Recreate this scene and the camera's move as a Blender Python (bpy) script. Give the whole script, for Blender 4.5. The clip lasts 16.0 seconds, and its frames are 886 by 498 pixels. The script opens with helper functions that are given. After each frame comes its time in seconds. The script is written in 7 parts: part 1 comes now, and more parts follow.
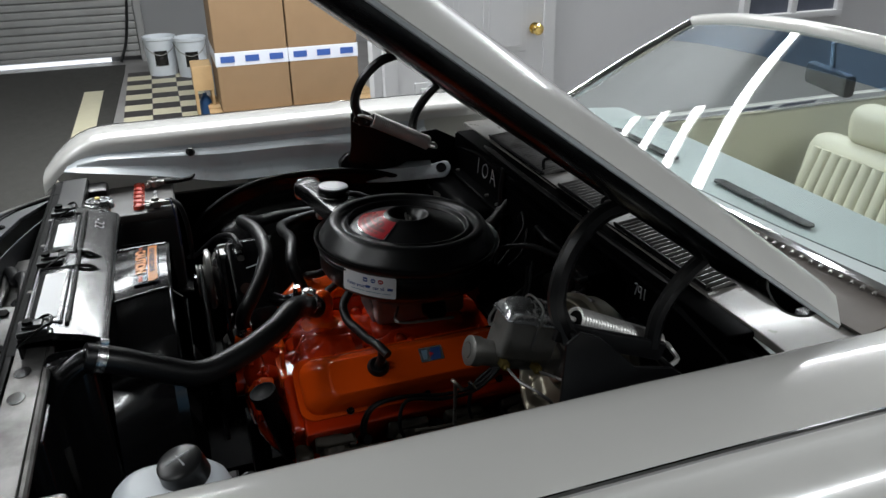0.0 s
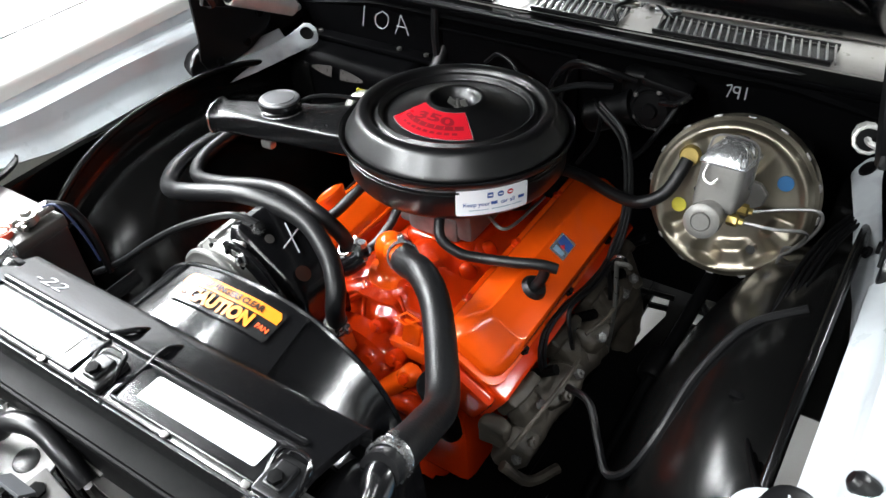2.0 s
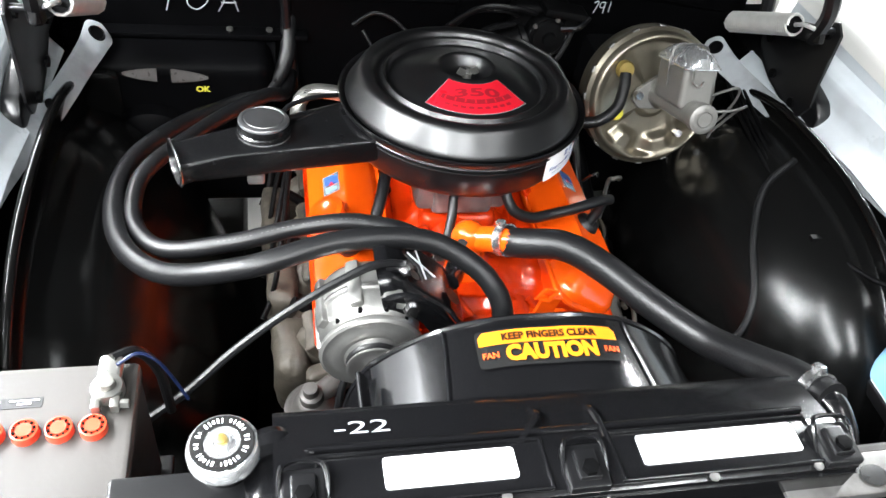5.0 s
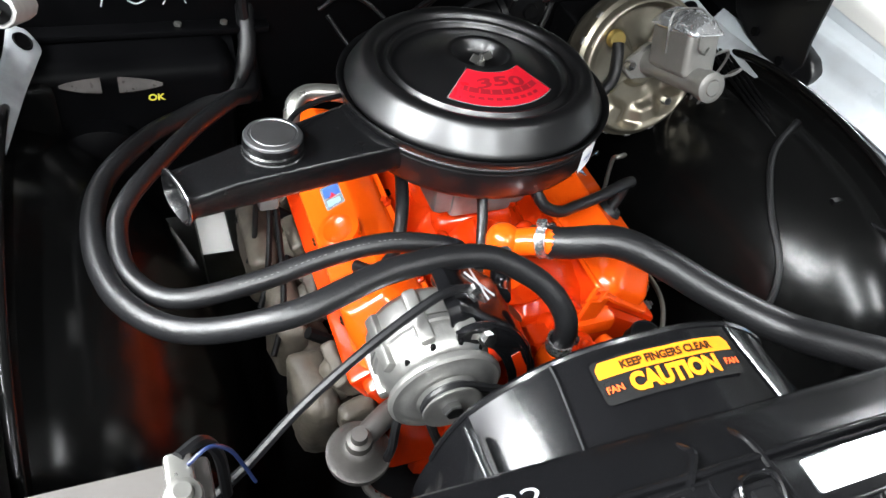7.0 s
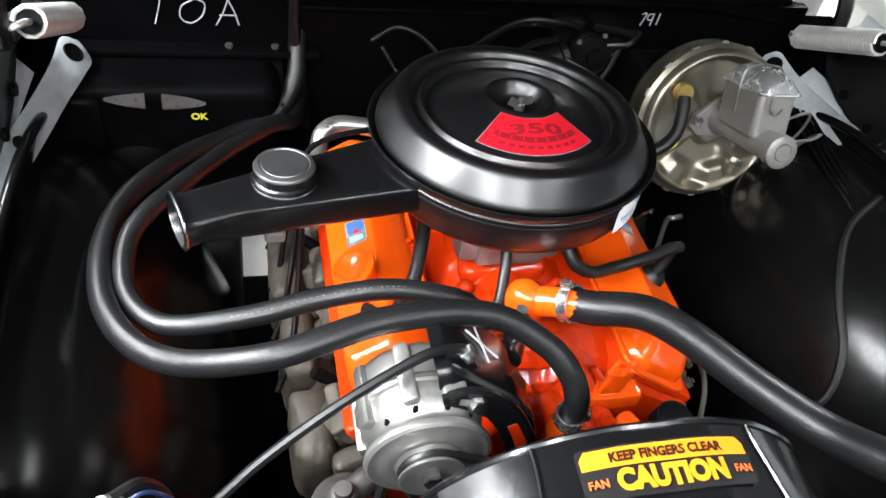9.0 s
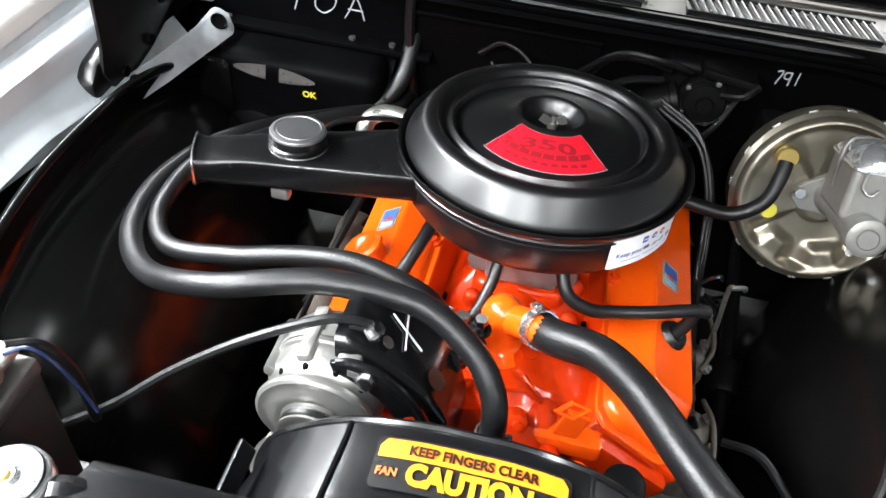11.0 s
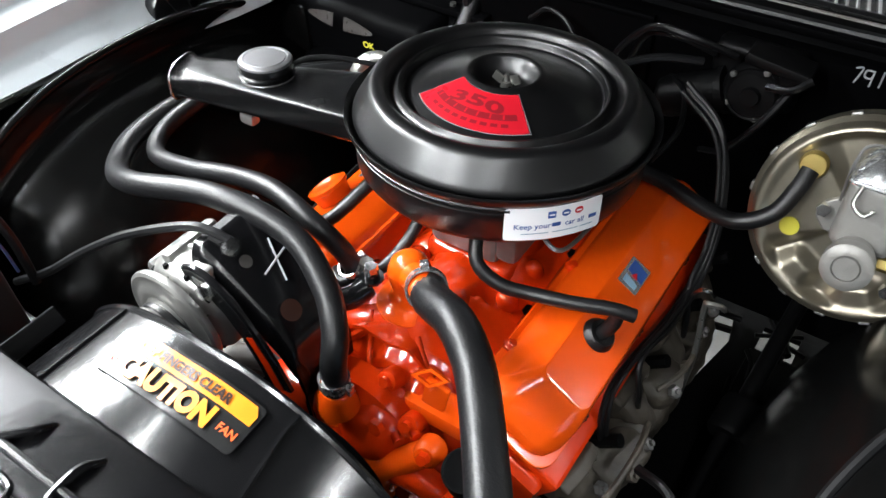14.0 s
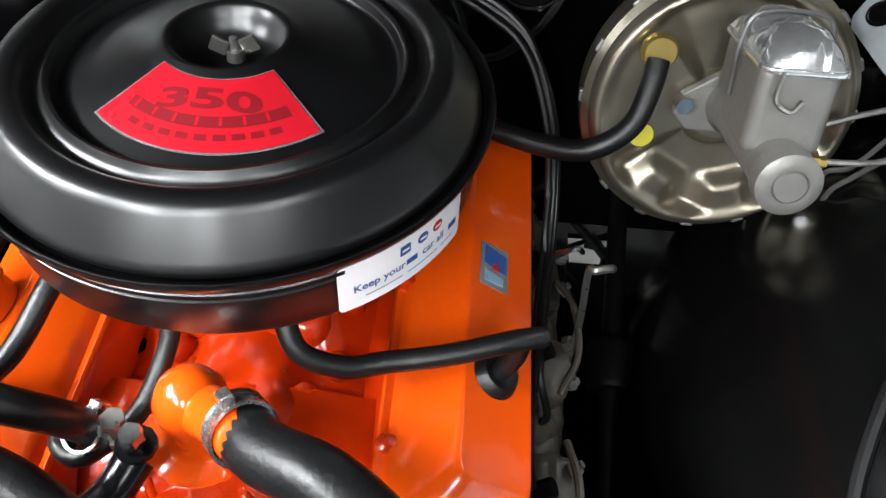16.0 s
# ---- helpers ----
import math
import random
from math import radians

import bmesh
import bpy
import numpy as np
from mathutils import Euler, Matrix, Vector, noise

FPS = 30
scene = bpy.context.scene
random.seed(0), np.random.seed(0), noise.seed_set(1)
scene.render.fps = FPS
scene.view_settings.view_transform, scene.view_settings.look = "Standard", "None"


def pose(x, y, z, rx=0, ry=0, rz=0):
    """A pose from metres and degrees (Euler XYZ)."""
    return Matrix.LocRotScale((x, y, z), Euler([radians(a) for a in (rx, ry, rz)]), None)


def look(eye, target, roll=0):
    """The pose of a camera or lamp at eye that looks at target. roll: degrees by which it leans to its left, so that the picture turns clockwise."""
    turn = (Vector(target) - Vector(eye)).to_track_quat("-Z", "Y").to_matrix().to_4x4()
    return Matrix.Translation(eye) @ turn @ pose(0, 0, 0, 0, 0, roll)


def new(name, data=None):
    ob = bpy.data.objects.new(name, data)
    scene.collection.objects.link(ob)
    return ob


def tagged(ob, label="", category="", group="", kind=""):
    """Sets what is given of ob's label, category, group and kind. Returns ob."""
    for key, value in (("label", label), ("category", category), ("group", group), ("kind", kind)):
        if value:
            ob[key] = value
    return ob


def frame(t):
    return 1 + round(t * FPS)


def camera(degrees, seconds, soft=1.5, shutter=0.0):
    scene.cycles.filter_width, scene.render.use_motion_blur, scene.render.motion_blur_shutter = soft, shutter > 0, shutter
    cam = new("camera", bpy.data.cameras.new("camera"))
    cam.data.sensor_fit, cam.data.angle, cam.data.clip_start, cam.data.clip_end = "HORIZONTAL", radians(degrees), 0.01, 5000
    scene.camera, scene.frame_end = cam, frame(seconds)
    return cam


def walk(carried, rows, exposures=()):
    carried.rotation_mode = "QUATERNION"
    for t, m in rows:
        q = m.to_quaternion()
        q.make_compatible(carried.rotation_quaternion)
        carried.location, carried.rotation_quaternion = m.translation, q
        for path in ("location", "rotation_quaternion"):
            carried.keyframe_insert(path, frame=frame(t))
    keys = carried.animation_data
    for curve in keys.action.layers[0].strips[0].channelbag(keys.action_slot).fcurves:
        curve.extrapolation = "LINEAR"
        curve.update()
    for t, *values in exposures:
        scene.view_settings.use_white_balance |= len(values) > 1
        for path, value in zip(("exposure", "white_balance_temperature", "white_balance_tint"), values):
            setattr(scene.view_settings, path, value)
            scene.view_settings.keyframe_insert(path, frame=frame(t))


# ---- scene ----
cam = camera(58.7, 16.0)
PATH = [
    (0, (1.43, -0.407, 1.613), (-0.293, 0.172, 0.779), -1.2),
    (0.5, (1.241, -0.657, 1.652), (-0.414, 0.006, 0.746), -3.0),
    (1, (0.979, -0.731, 1.614), (-0.487, 0.064, 0.51), -6.3),
    (1.5, (0.773, -0.788, 1.595), (-0.454, 0.256, 0.41), -3.8),
    (2, (0.624, -0.911, 1.623), (-0.295, 0.322, 0.344), -5.2),
    (2.5, (0.496, -0.953, 1.62), (-0.182, 0.407, 0.319), -4.3),
    (3, (0.315, -0.939, 1.627), (-0.186, 0.451, 0.28), -4.1),
    (3.5, (0.175, -0.95, 1.639), (-0.083, 0.491, 0.276), 2.0),
    (4, (0.004, -1.029, 1.648), (-0.025, 0.422, 0.272), 3.5),
    (4.2, (-0.056, -1.036, 1.646), (-0.004, 0.389, 0.244), 5.1),
    (6.3, (-0.503, -0.899, 1.609), (0.262, 0.336, 0.233), 11.8),
    (6.5, (-0.5, -0.892, 1.598), (0.258, 0.33, 0.209), 12.3),
    (7, (-0.463, -0.817, 1.575), (0.243, 0.401, 0.154), 13.2),
    (7.5, (-0.428, -0.779, 1.557), (0.155, 0.457, 0.097), 11.4),
    (8, (-0.392, -0.773, 1.554), (0.171, 0.437, 0.064), 13.1),
    (8.5, (-0.362, -0.769, 1.556), (0.181, 0.492, 0.101), 11.6),
    (9, (-0.348, -0.79, 1.561), (0.137, 0.553, 0.161), 11.7),
    (11.5, (0.099, -0.874, 1.556), (-0.285, 0.524, 0.178), 5.0),
    (12, (0.188, -0.906, 1.58), (-0.344, 0.431, 0.191), 4.0),
    (12.5, (0.297, -0.827, 1.55), (-0.388, 0.423, 0.146), 0.0),
    (13, (0.37, -0.743, 1.516), (-0.449, 0.422, 0.112), -1.7),
    (13.5, (0.396, -0.71, 1.505), (-0.447, 0.442, 0.105), -2.3),
    (14, (0.399, -0.693, 1.504), (-0.44, 0.469, 0.108), -2.3),
    (14.5, (0.402, -0.68, 1.494), (-0.407, 0.438, 0.047), -2.7),
    (15, (0.358, -0.651, 1.482), (-0.332, 0.549, 0.038), -0.7),
    (15.5, (0.242, -0.605, 1.477), (-0.076, 0.669, -0.031), 1.5),
    (16, (0.164, -0.444, 1.349), (0.138, 0.806, -0.212), 3.7),
]
EXPOSURES = [(0, -2.32), (0.5, -1.55), (1, -0.8), (1.5, -0.15), (2, 0.25), (2.5, 0.45), (3, 0.5), (4, 0.6), (6.3, 0.45), (9, 0.4), (11.5, 0.8), (12, 0.75), (13, 0.48), (14, 0.36), (16, 0.36)]
LAMP_WATTS = 140
walk(cam, [(t, look(eye, target, roll)) for t, eye, target, roll in PATH], EXPOSURES)

# ---- world and lamps ----
world = bpy.data.worlds.new("world")
scene.world = world
world.use_nodes = True
wnodes = world.node_tree.nodes
wnodes["Background"].inputs[0].default_value = (0.75, 0.82, 0.9, 1)
wnodes["Background"].inputs[1].default_value = 0.25


# ---- small tools ----
def thing(name, label, category, at=(0, 0, 0), group="", kind=""):
    ob = new(name)
    ob.location = at
    ob.empty_display_size = 0.05
    return tagged(ob, label, category, group, kind)


def mesh_of(bm, name, angle=38):
    bmesh.ops.recalc_face_normals(bm, faces=bm.faces)
    me = bpy.data.meshes.new(name)
    bm.to_mesh(me)
    bm.free()
    for p in me.polygons:
        p.use_smooth = True
    if len(me.polygons) > 900:
        me.set_sharp_from_angle(angle=radians(angle))
        return me
    # normals weighted by area, so that flat faces stay flat beside small bevels
    near = [[] for _ in me.vertices]
    faces = [(p.normal.copy(), p.area) for p in me.polygons]
    for p in me.polygons:
        for v in p.vertices:
            near[v].append(p.index)
    limit, normals = math.cos(radians(angle)), []
    for p in me.polygons:
        n0 = faces[p.index][0]
        for v in p.vertices:
            n = Vector((0, 0, 0))
            for k in near[v]:
                if faces[k][0].dot(n0) > limit:
                    n += faces[k][0] * faces[k][1]
            normals.append(n.normalized() if n.length > 1e-12 else n0)
    me.normals_split_custom_set(normals)
    return me


def part(name, bm, material, parent=None, label="", angle=42):
    """One mesh object, built in world places, under a thing or a part."""
    ob = new(name, mesh_of(bm, name, angle))
    ob.data.materials.append(material)
    if parent is not None:
        ob.parent = parent
        if parent.data is None:
            ob.matrix_parent_inverse = Matrix.Translation(-parent.location)
    return tagged(ob, label)


def single(name, bm, material, label, category, group="", kind="", angle=38):
    ob = part(name, bm, material, None, "", angle)
    return tagged(ob, label, category, group, kind)


def box(c, s, bevel=0.004, m=None, seg=2):
    bm = bmesh.new()
    bmesh.ops.create_cube(bm, size=1, matrix=Matrix.Diagonal((*s, 1)))
    if bevel:
        bmesh.ops.bevel(bm, geom=list(bm.edges), offset=min(bevel, min(s) * 0.45), segments=seg, affect="EDGES", profile=0.5)
    t = Matrix.Translation(c)
    bm.transform(t @ m if m is not None else t)
    return bm


def join(*bms):
    out = bms[0]
    for b in bms[1:]:
        me = bpy.data.meshes.new("tmp")
        b.to_mesh(me)
        b.free()
        out.from_mesh(me)
        bpy.data.meshes.remove(me)
    return out


def frame_to(origin, axis, side=(0, 0, 1)):
    """A matrix whose z lies along axis."""
    z = Vector(axis).normalized()
    x = Vector(side).cross(z)
    if x.length < 1e-4:
        x = Vector((1, 0, 0)).cross(z)
    x.normalize()
    y = z.cross(x)
    return Matrix.Translation(origin) @ Matrix((x, y, z)).transposed().to_4x4()


def lathe(profile, m=None, seg=48, closed=False):
    """Turns (radius, height) pairs round z."""
    bm = bmesh.new()
    rings = []
    for r, h in profile:
        if r < 1e-5:
            rings.append([bm.verts.new((0, 0, h))])
        else:
            rings.append([bm.verts.new((r * math.cos(2 * math.pi * i / seg), r * math.sin(2 * math.pi * i / seg), h)) for i in range(seg)])
    pairs = list(zip(rings, rings[1:]))
    if closed:
        pairs.append((rings[-1], rings[0]))
    for a, b in pairs:
        for i in range(seg):
            j = (i + 1) % seg
            if len(a) == 1 and len(b) == 1:
                continue
            if len(a) == 1:
                bm.faces.new((a[0], b[i], b[j]))
            elif len(b) == 1:
                bm.faces.new((a[i], a[j], b[0]))
            else:
                bm.faces.new((a[i], a[j], b[j], b[i]))
    if m is not None:
        bm.transform(m)
    return bm


def smooth_path(pts, n=8):
    """A Catmull-Rom line through the points."""
    p = [Vector(q) for q in pts]
    p = [2 * p[0] - p[1], *p, 2 * p[-1] - p[-2]]
    out = []
    for a, b, c, d in zip(p, p[1:], p[2:], p[3:]):
        for i in range(n):
            t = i / n
            out.append(0.5 * (2 * b + (c - a) * t + (2 * a - 5 * b + 4 * c - d) * t * t + (3 * b - a - 3 * c + d) * t ** 3))
    out.append(p[-2])
    return out


def tube(pts, r, seg=12, n=8, raw=False, radii=None, hollow=False):
    line = [Vector(q) for q in pts] if raw else smooth_path(pts, n)
    bm = bmesh.new()
    rings = []
    up = Vector((0.13, 0.21, 0.97)).normalized()
    for i, q in enumerate(line):
        d = (line[min(i + 1, len(line) - 1)] - line[max(i - 1, 0)]).normalized()
        side = up.cross(d)
        if side.length < 1e-3:
            side = Vector((1, 0, 0)).cross(d)
        side.normalize()
        up = d.cross(side)
        rr = r if radii is None else radii(i / (len(line) - 1))
        rings.append([bm.verts.new(q + rr * (math.cos(2 * math.pi * k / seg) * side + math.sin(2 * math.pi * k / seg) * up)) for k in range(seg)])
    for a, b in zip(rings, rings[1:]):
        for i in range(seg):
            j = (i + 1) % seg
            bm.faces.new((a[i], a[j], b[j], b[i]))
    if not hollow:
        bm.faces.new(list(reversed(rings[0])))
        bm.faces.new(rings[-1])
    return bm


def prism(poly, h, m=None, bevel=0.0):
    """A flat polygon in local x, y, drawn out along local z from 0 to h."""
    bm = bmesh.new()
    a = [bm.verts.new((x, y, 0)) for x, y in poly]
    b = [bm.verts.new((x, y, h)) for x, y in poly]
    bm.faces.new(list(reversed(a)))
    bm.faces.new(b)
    for i in range(len(poly)):
        j = (i + 1) % len(poly)
        bm.faces.new((a[i], a[j], b[j], b[i]))
    bmesh.ops.recalc_face_normals(bm, faces=bm.faces)
    if bevel:
        bmesh.ops.bevel(bm, geom=list(bm.edges), offset=bevel, segments=2, affect="EDGES", profile=0.5)
    if m is not None:
        bm.transform(m)
    return bm


def sheet(f, nu, nv, thick=0.0):
    """A surface f(u, v), u and v from 0 to 1; with thickness along its normals."""
    bm = bmesh.new()
    g = [[bm.verts.new(f(i / nu, j / nv)) for j in range(nv + 1)] for i in range(nu + 1)]
    for i in range(nu):
        for j in range(nv):
            bm.faces.new((g[i][j], g[i + 1][j], g[i + 1][j + 1], g[i][j + 1]))
    if thick:
        bmesh.ops.recalc_face_normals(bm, faces=bm.faces)
        bmesh.ops.solidify(bm, geom=list(bm.faces), thickness=thick)
    return bm


def rounded(w, h, r, n=5):
    """The outline of a rounded rectangle round the origin."""
    pts = []
    for cx, cy, a0 in ((w / 2 - r, h / 2 - r, 0), (-w / 2 + r, h / 2 - r, 90), (-w / 2 + r, -h / 2 + r, 180), (w / 2 - r, -h / 2 + r, 270)):
        for i in range(n):
            a = radians(a0 + 90 * i / (n - 1))
            pts.append((cx + r * math.cos(a), cy + r * math.sin(a)))
    return pts


def lettering(body, size, material, name, parent, place, bold=0.0, align="CENTER", split=0.01):
    """Words as a thin mesh; place turns flat x, y into a point of the surface."""
    cu = bpy.data.curves.new("words", "FONT")
    cu.body, cu.size, cu.align_x, cu.align_y, cu.offset = body, size, align, "CENTER", bold
    cu.resolution_u = 3
    ob = new("words", cu)
    me = bpy.data.meshes.new_from_object(ob.evaluated_get(bpy.context.evaluated_depsgraph_get()))
    bpy.data.objects.remove(ob)
    bm = bmesh.new()
    bm.from_mesh(me)
    bpy.data.meshes.remove(me)
    bmesh.ops.triangulate(bm, faces=list(bm.faces))
    if split:
        for _ in range(2):
            long = [e for e in bm.edges if e.calc_length() > split]
            if long:
                bmesh.ops.subdivide_edges(bm, edges=long, cuts=1)
    for v in bm.verts:
        v.co = Vector(place(v.co.x, v.co.y))
    return part(name, bm, material, parent)


def patch(poly, place, split=0.012):
    """A flat sticker laid on a surface."""
    bm = bmesh.new()
    bm.faces.new([bm.verts.new((x, y, 0)) for x, y in poly])
    bmesh.ops.triangulate(bm, faces=list(bm.faces))
    for _ in range(4):
        long = [e for e in bm.edges if e.calc_length() > split]
        if long:
            bmesh.ops.subdivide_edges(bm, edges=long, cuts=1)
            bmesh.ops.triangulate(bm, faces=list(bm.faces))
    for v in bm.verts:
        v.co = Vector(place(v.co.x, v.co.y))
    return bm


# ---- materials ----
def paint(name, colour, rough=0.4, metal=0.0, vary=0.15, scale=8.0, bump=0.0, bump_scale=120.0, coat=0.0, spec=0.5, dirt=None, dirt_amount=0.0, dirt_scale=3.0, rough_vary=0.1):
    m = bpy.data.materials.new(name)
    m.use_nodes = True
    nt = m.node_tree
    b = nt.nodes["Principled BSDF"]
    b.inputs["Roughness"].default_value, b.inputs["Metallic"].default_value = rough, metal
    b.inputs["Coat Weight"].default_value, b.inputs["Coat Roughness"].default_value = coat, 0.08
    b.inputs["Specular IOR Level"].default_value = spec
    co = nt.nodes.new("ShaderNodeTexCoord")
    n = nt.nodes.new("ShaderNodeTexNoise")
    n.inputs["Scale"].default_value, n.inputs["Detail"].default_value, n.inputs["Roughness"].default_value = scale, 6, 0.6
    nt.links.new(co.outputs["Object"], n.inputs["Vector"])
    mix = nt.nodes.new("ShaderNodeMix")
    mix.data_type = "RGBA"
    mix.inputs["A"].default_value = (*[c * (1 - vary) for c in colour], 1)
    mix.inputs["B"].default_value = (*[min(1, c * (1 + vary)) for c in colour], 1)
    nt.links.new(n.outputs["Fac"], mix.inputs["Factor"])
    out = mix.outputs["Result"]
    if dirt:
        d = nt.nodes.new("ShaderNodeTexNoise")
        d.inputs["Scale"].default_value, d.inputs["Detail"].default_value = dirt_scale, 8
        nt.links.new(co.outputs["Object"], d.inputs["Vector"])
        ramp = nt.nodes.new("ShaderNodeMapRange")
        ramp.inputs["From Min"].default_value, ramp.inputs["From Max"].default_value = 0.5, 0.72
        ramp.inputs["To Max"].default_value = dirt_amount
        nt.links.new(d.outputs["Fac"], ramp.inputs["Value"])
        mix2 = nt.nodes.new("ShaderNodeMix")
        mix2.data_type = "RGBA"
        mix2.inputs["B"].default_value = (*dirt, 1)
        nt.links.new(ramp.outputs["Result"], mix2.inputs["Factor"])
        nt.links.new(out, mix2.inputs["A"])
        out = mix2.outputs["Result"]
    nt.links.new(out, b.inputs["Base Color"])
    if rough_vary:
        r = nt.nodes.new("ShaderNodeMapRange")
        r.inputs["To Min"].default_value, r.inputs["To Max"].default_value = max(0.02, rough - rough_vary), min(1, rough + rough_vary)
        n2 = nt.nodes.new("ShaderNodeTexNoise")
        n2.inputs["Scale"].default_value, n2.inputs["Detail"].default_value = scale * 2.3, 5
        nt.links.new(co.outputs["Object"], n2.inputs["Vector"])
        nt.links.new(n2.outputs["Fac"], r.inputs["Value"])
        nt.links.new(r.outputs["Result"], b.inputs["Roughness"])
    if bump:
        n3 = nt.nodes.new("ShaderNodeTexNoise")
        n3.inputs["Scale"].default_value, n3.inputs["Detail"].default_value = bump_scale, 4
        nt.links.new(co.outputs["Object"], n3.inputs["Vector"])
        bp = nt.nodes.new("ShaderNodeBump")
        bp.inputs["Strength"].default_value, bp.inputs["Distance"].default_value = bump, 0.002
        nt.links.new(n3.outputs["Fac"], bp.inputs["Height"])
        nt.links.new(bp.outputs["Normal"], b.inputs["Normal"])
    return m


def glowing(name, colour, strength):
    m = bpy.data.materials.new(name)
    m.use_nodes = True
    b = m.node_tree.nodes["Principled BSDF"]
    b.inputs["Emission Color"].default_value, b.inputs["Emission Strength"].default_value = (*colour, 1), strength
    return m


WHITE_PAINT = paint("white_car_paint", (0.74, 0.73, 0.70), 0.22, vary=0.03, coat=0.6, rough_vary=0.04)
# the flange's blue-grey shade under the hood is put into this base colour
GREY_PAINT = paint("shade_greyed_inner_paint", (0.58, 0.62, 0.65), 0.3, vary=0.06, coat=0.3, dirt=(0.38, 0.39, 0.40), dirt_amount=0.4, dirt_scale=9)
COWL_GREY = paint("dull_cowl_paint", (0.22, 0.21, 0.195), 0.3, vary=0.35, scale=14, coat=0.3, dirt=(0.10, 0.09, 0.08), dirt_amount=0.5, dirt_scale=9)
COWL_BROWN = paint("dull_brown_cowl_paint", (0.17, 0.15, 0.135), 0.35, vary=0.3, scale=9, coat=0.2)
HEADER_GREY = paint("grey_header_paint", (0.055, 0.057, 0.062), 0.5, vary=0.12, scale=14, spec=0.3)
# grey that stands in for glare on the heater duct
GLARE_GREY = paint("duct_glare_paint", (0.05, 0.046, 0.044), 0.3, vary=0.6, scale=60)
GLOSS_BLACK = paint("gloss_black_paint", (0.004, 0.004, 0.0045), 0.2, vary=0.3, rough_vary=0.07, bump=0.12, bump_scale=9, spec=0.45)
WHEELHOUSE = paint("black_undercoat_paint", (0.0025, 0.0025, 0.0025), 0.21, vary=0.3, scale=5, rough_vary=0.06, bump=0.09, bump_scale=9, spec=0.19)
SATIN_BLACK = paint("satin_black_paint", (0.005, 0.005, 0.0055), 0.3, vary=0.2, bump=0.05, bump_scale=300, rough_vary=0.04, spec=0.5)
WIPER_BLACK = paint("dusty_black_casting", (0.003, 0.003, 0.0032), 0.42, vary=0.4, scale=40, bump=0.3, bump_scale=120, spec=0.1)
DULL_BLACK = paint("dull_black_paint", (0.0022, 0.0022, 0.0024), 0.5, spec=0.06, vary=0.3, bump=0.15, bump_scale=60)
FIREWALL = paint("black_firewall_paint", (0.0016, 0.0016, 0.0018), 0.38, spec=0.014, vary=0.3, scale=4, bump=0.15, bump_scale=14)
SHROUD_BLACK = paint("wavy_gloss_black_plastic", (0.004, 0.004, 0.0045), 0.2, vary=0.3, scale=6, rough_vary=0.09, bump=0.10, bump_scale=70, spec=0.6, coat=0.3)
LATCH = paint("dull_latch_metal", (0.20, 0.195, 0.19), 0.4, metal=0.65, vary=0.3, scale=30, bump=0.2, bump_scale=80, dirt=(0.05, 0.045, 0.04), dirt_amount=0.7, dirt_scale=18)
LID_BLACK = paint("satin_black_lid_paint", (0.003, 0.003, 0.0033), 0.32, vary=0.2, bump=0.02, bump_scale=300, rough_vary=0.03, spec=0.68)
SNORKEL_BLACK = paint("satin_black_snorkel_paint", (0.003, 0.003, 0.0033), 0.26, vary=0.2, bump=0.03, bump_scale=90, rough_vary=0.05, spec=0.5)
VALVE_METAL = paint("brushed_valve_metal", (0.30, 0.30, 0.31), 0.40, metal=1, vary=0.12, scale=30, rough_vary=0.06)
RUBBER = paint("hose_rubber", (0.005, 0.005, 0.0055), 0.38, vary=0.15, bump=0.25, bump_scale=260, spec=0.36)
WIRE_BLACK = paint("wire_black", (0.004, 0.004, 0.0045), 0.42, vary=0.2, spec=0.25)
ORANGE = paint("engine_orange_enamel", (0.50, 0.028, 0.002), 0.15, vary=0.16, scale=11, coat=0.4, spec=0.4, bump=0.22, bump_scale=26, rough_vary=0.08)
ORANGE_COVER = paint("cover_orange_enamel", (0.70, 0.072, 0.003), 0.16, vary=0.09, scale=9, coat=0.5, spec=0.4, bump=0.05, bump_scale=30, rough_vary=0.05)
IRON = paint("bare_cast_iron", (0.050, 0.042, 0.032), 0.6, metal=0.15, vary=0.5, scale=30, bump=1.0, bump_scale=55, dirt=(0.011, 0.009, 0.007), dirt_amount=0.95, dirt_scale=20)
ARM_GREY = paint("stained_grey_arm_paint", (0.30, 0.315, 0.33), 0.35, vary=0.2, scale=25, dirt=(0.10, 0.10, 0.10), dirt_amount=0.6, dirt_scale=14)
ALU = paint("cast_aluminium", (0.36, 0.355, 0.34), 0.36, metal=0.85, vary=0.18, scale=30, bump=0.35, bump_scale=130)
STEEL = paint("machined_steel", (0.6, 0.6, 0.6), 0.22, metal=1, vary=0.1, scale=30)
CHROME = paint("chrome", (0.85, 0.85, 0.86), 0.07, metal=1, vary=0.04, rough_vary=0.03)
TINPLATE = paint("bright_plated_lid", (0.85, 0.86, 0.87), 0.2, metal=0.85, vary=0.05, bump=0.5, bump_scale=38)
CADMIUM = paint("gold_cadmium_plate", (0.29, 0.262, 0.205), 0.34, metal=0.88, vary=0.4, scale=16, bump=0.14, bump_scale=25, dirt=(0.13, 0.105, 0.08), dirt_amount=0.55, dirt_scale=11)
MASTER = paint("grey_cast_master_cylinder", (0.22, 0.213, 0.20), 0.45, metal=0.5, vary=0.15, scale=40, bump=0.35, bump_scale=150)
ZINC = paint("zinc_plate", (0.32, 0.315, 0.295), 0.3, metal=0.9, vary=0.2, scale=35)
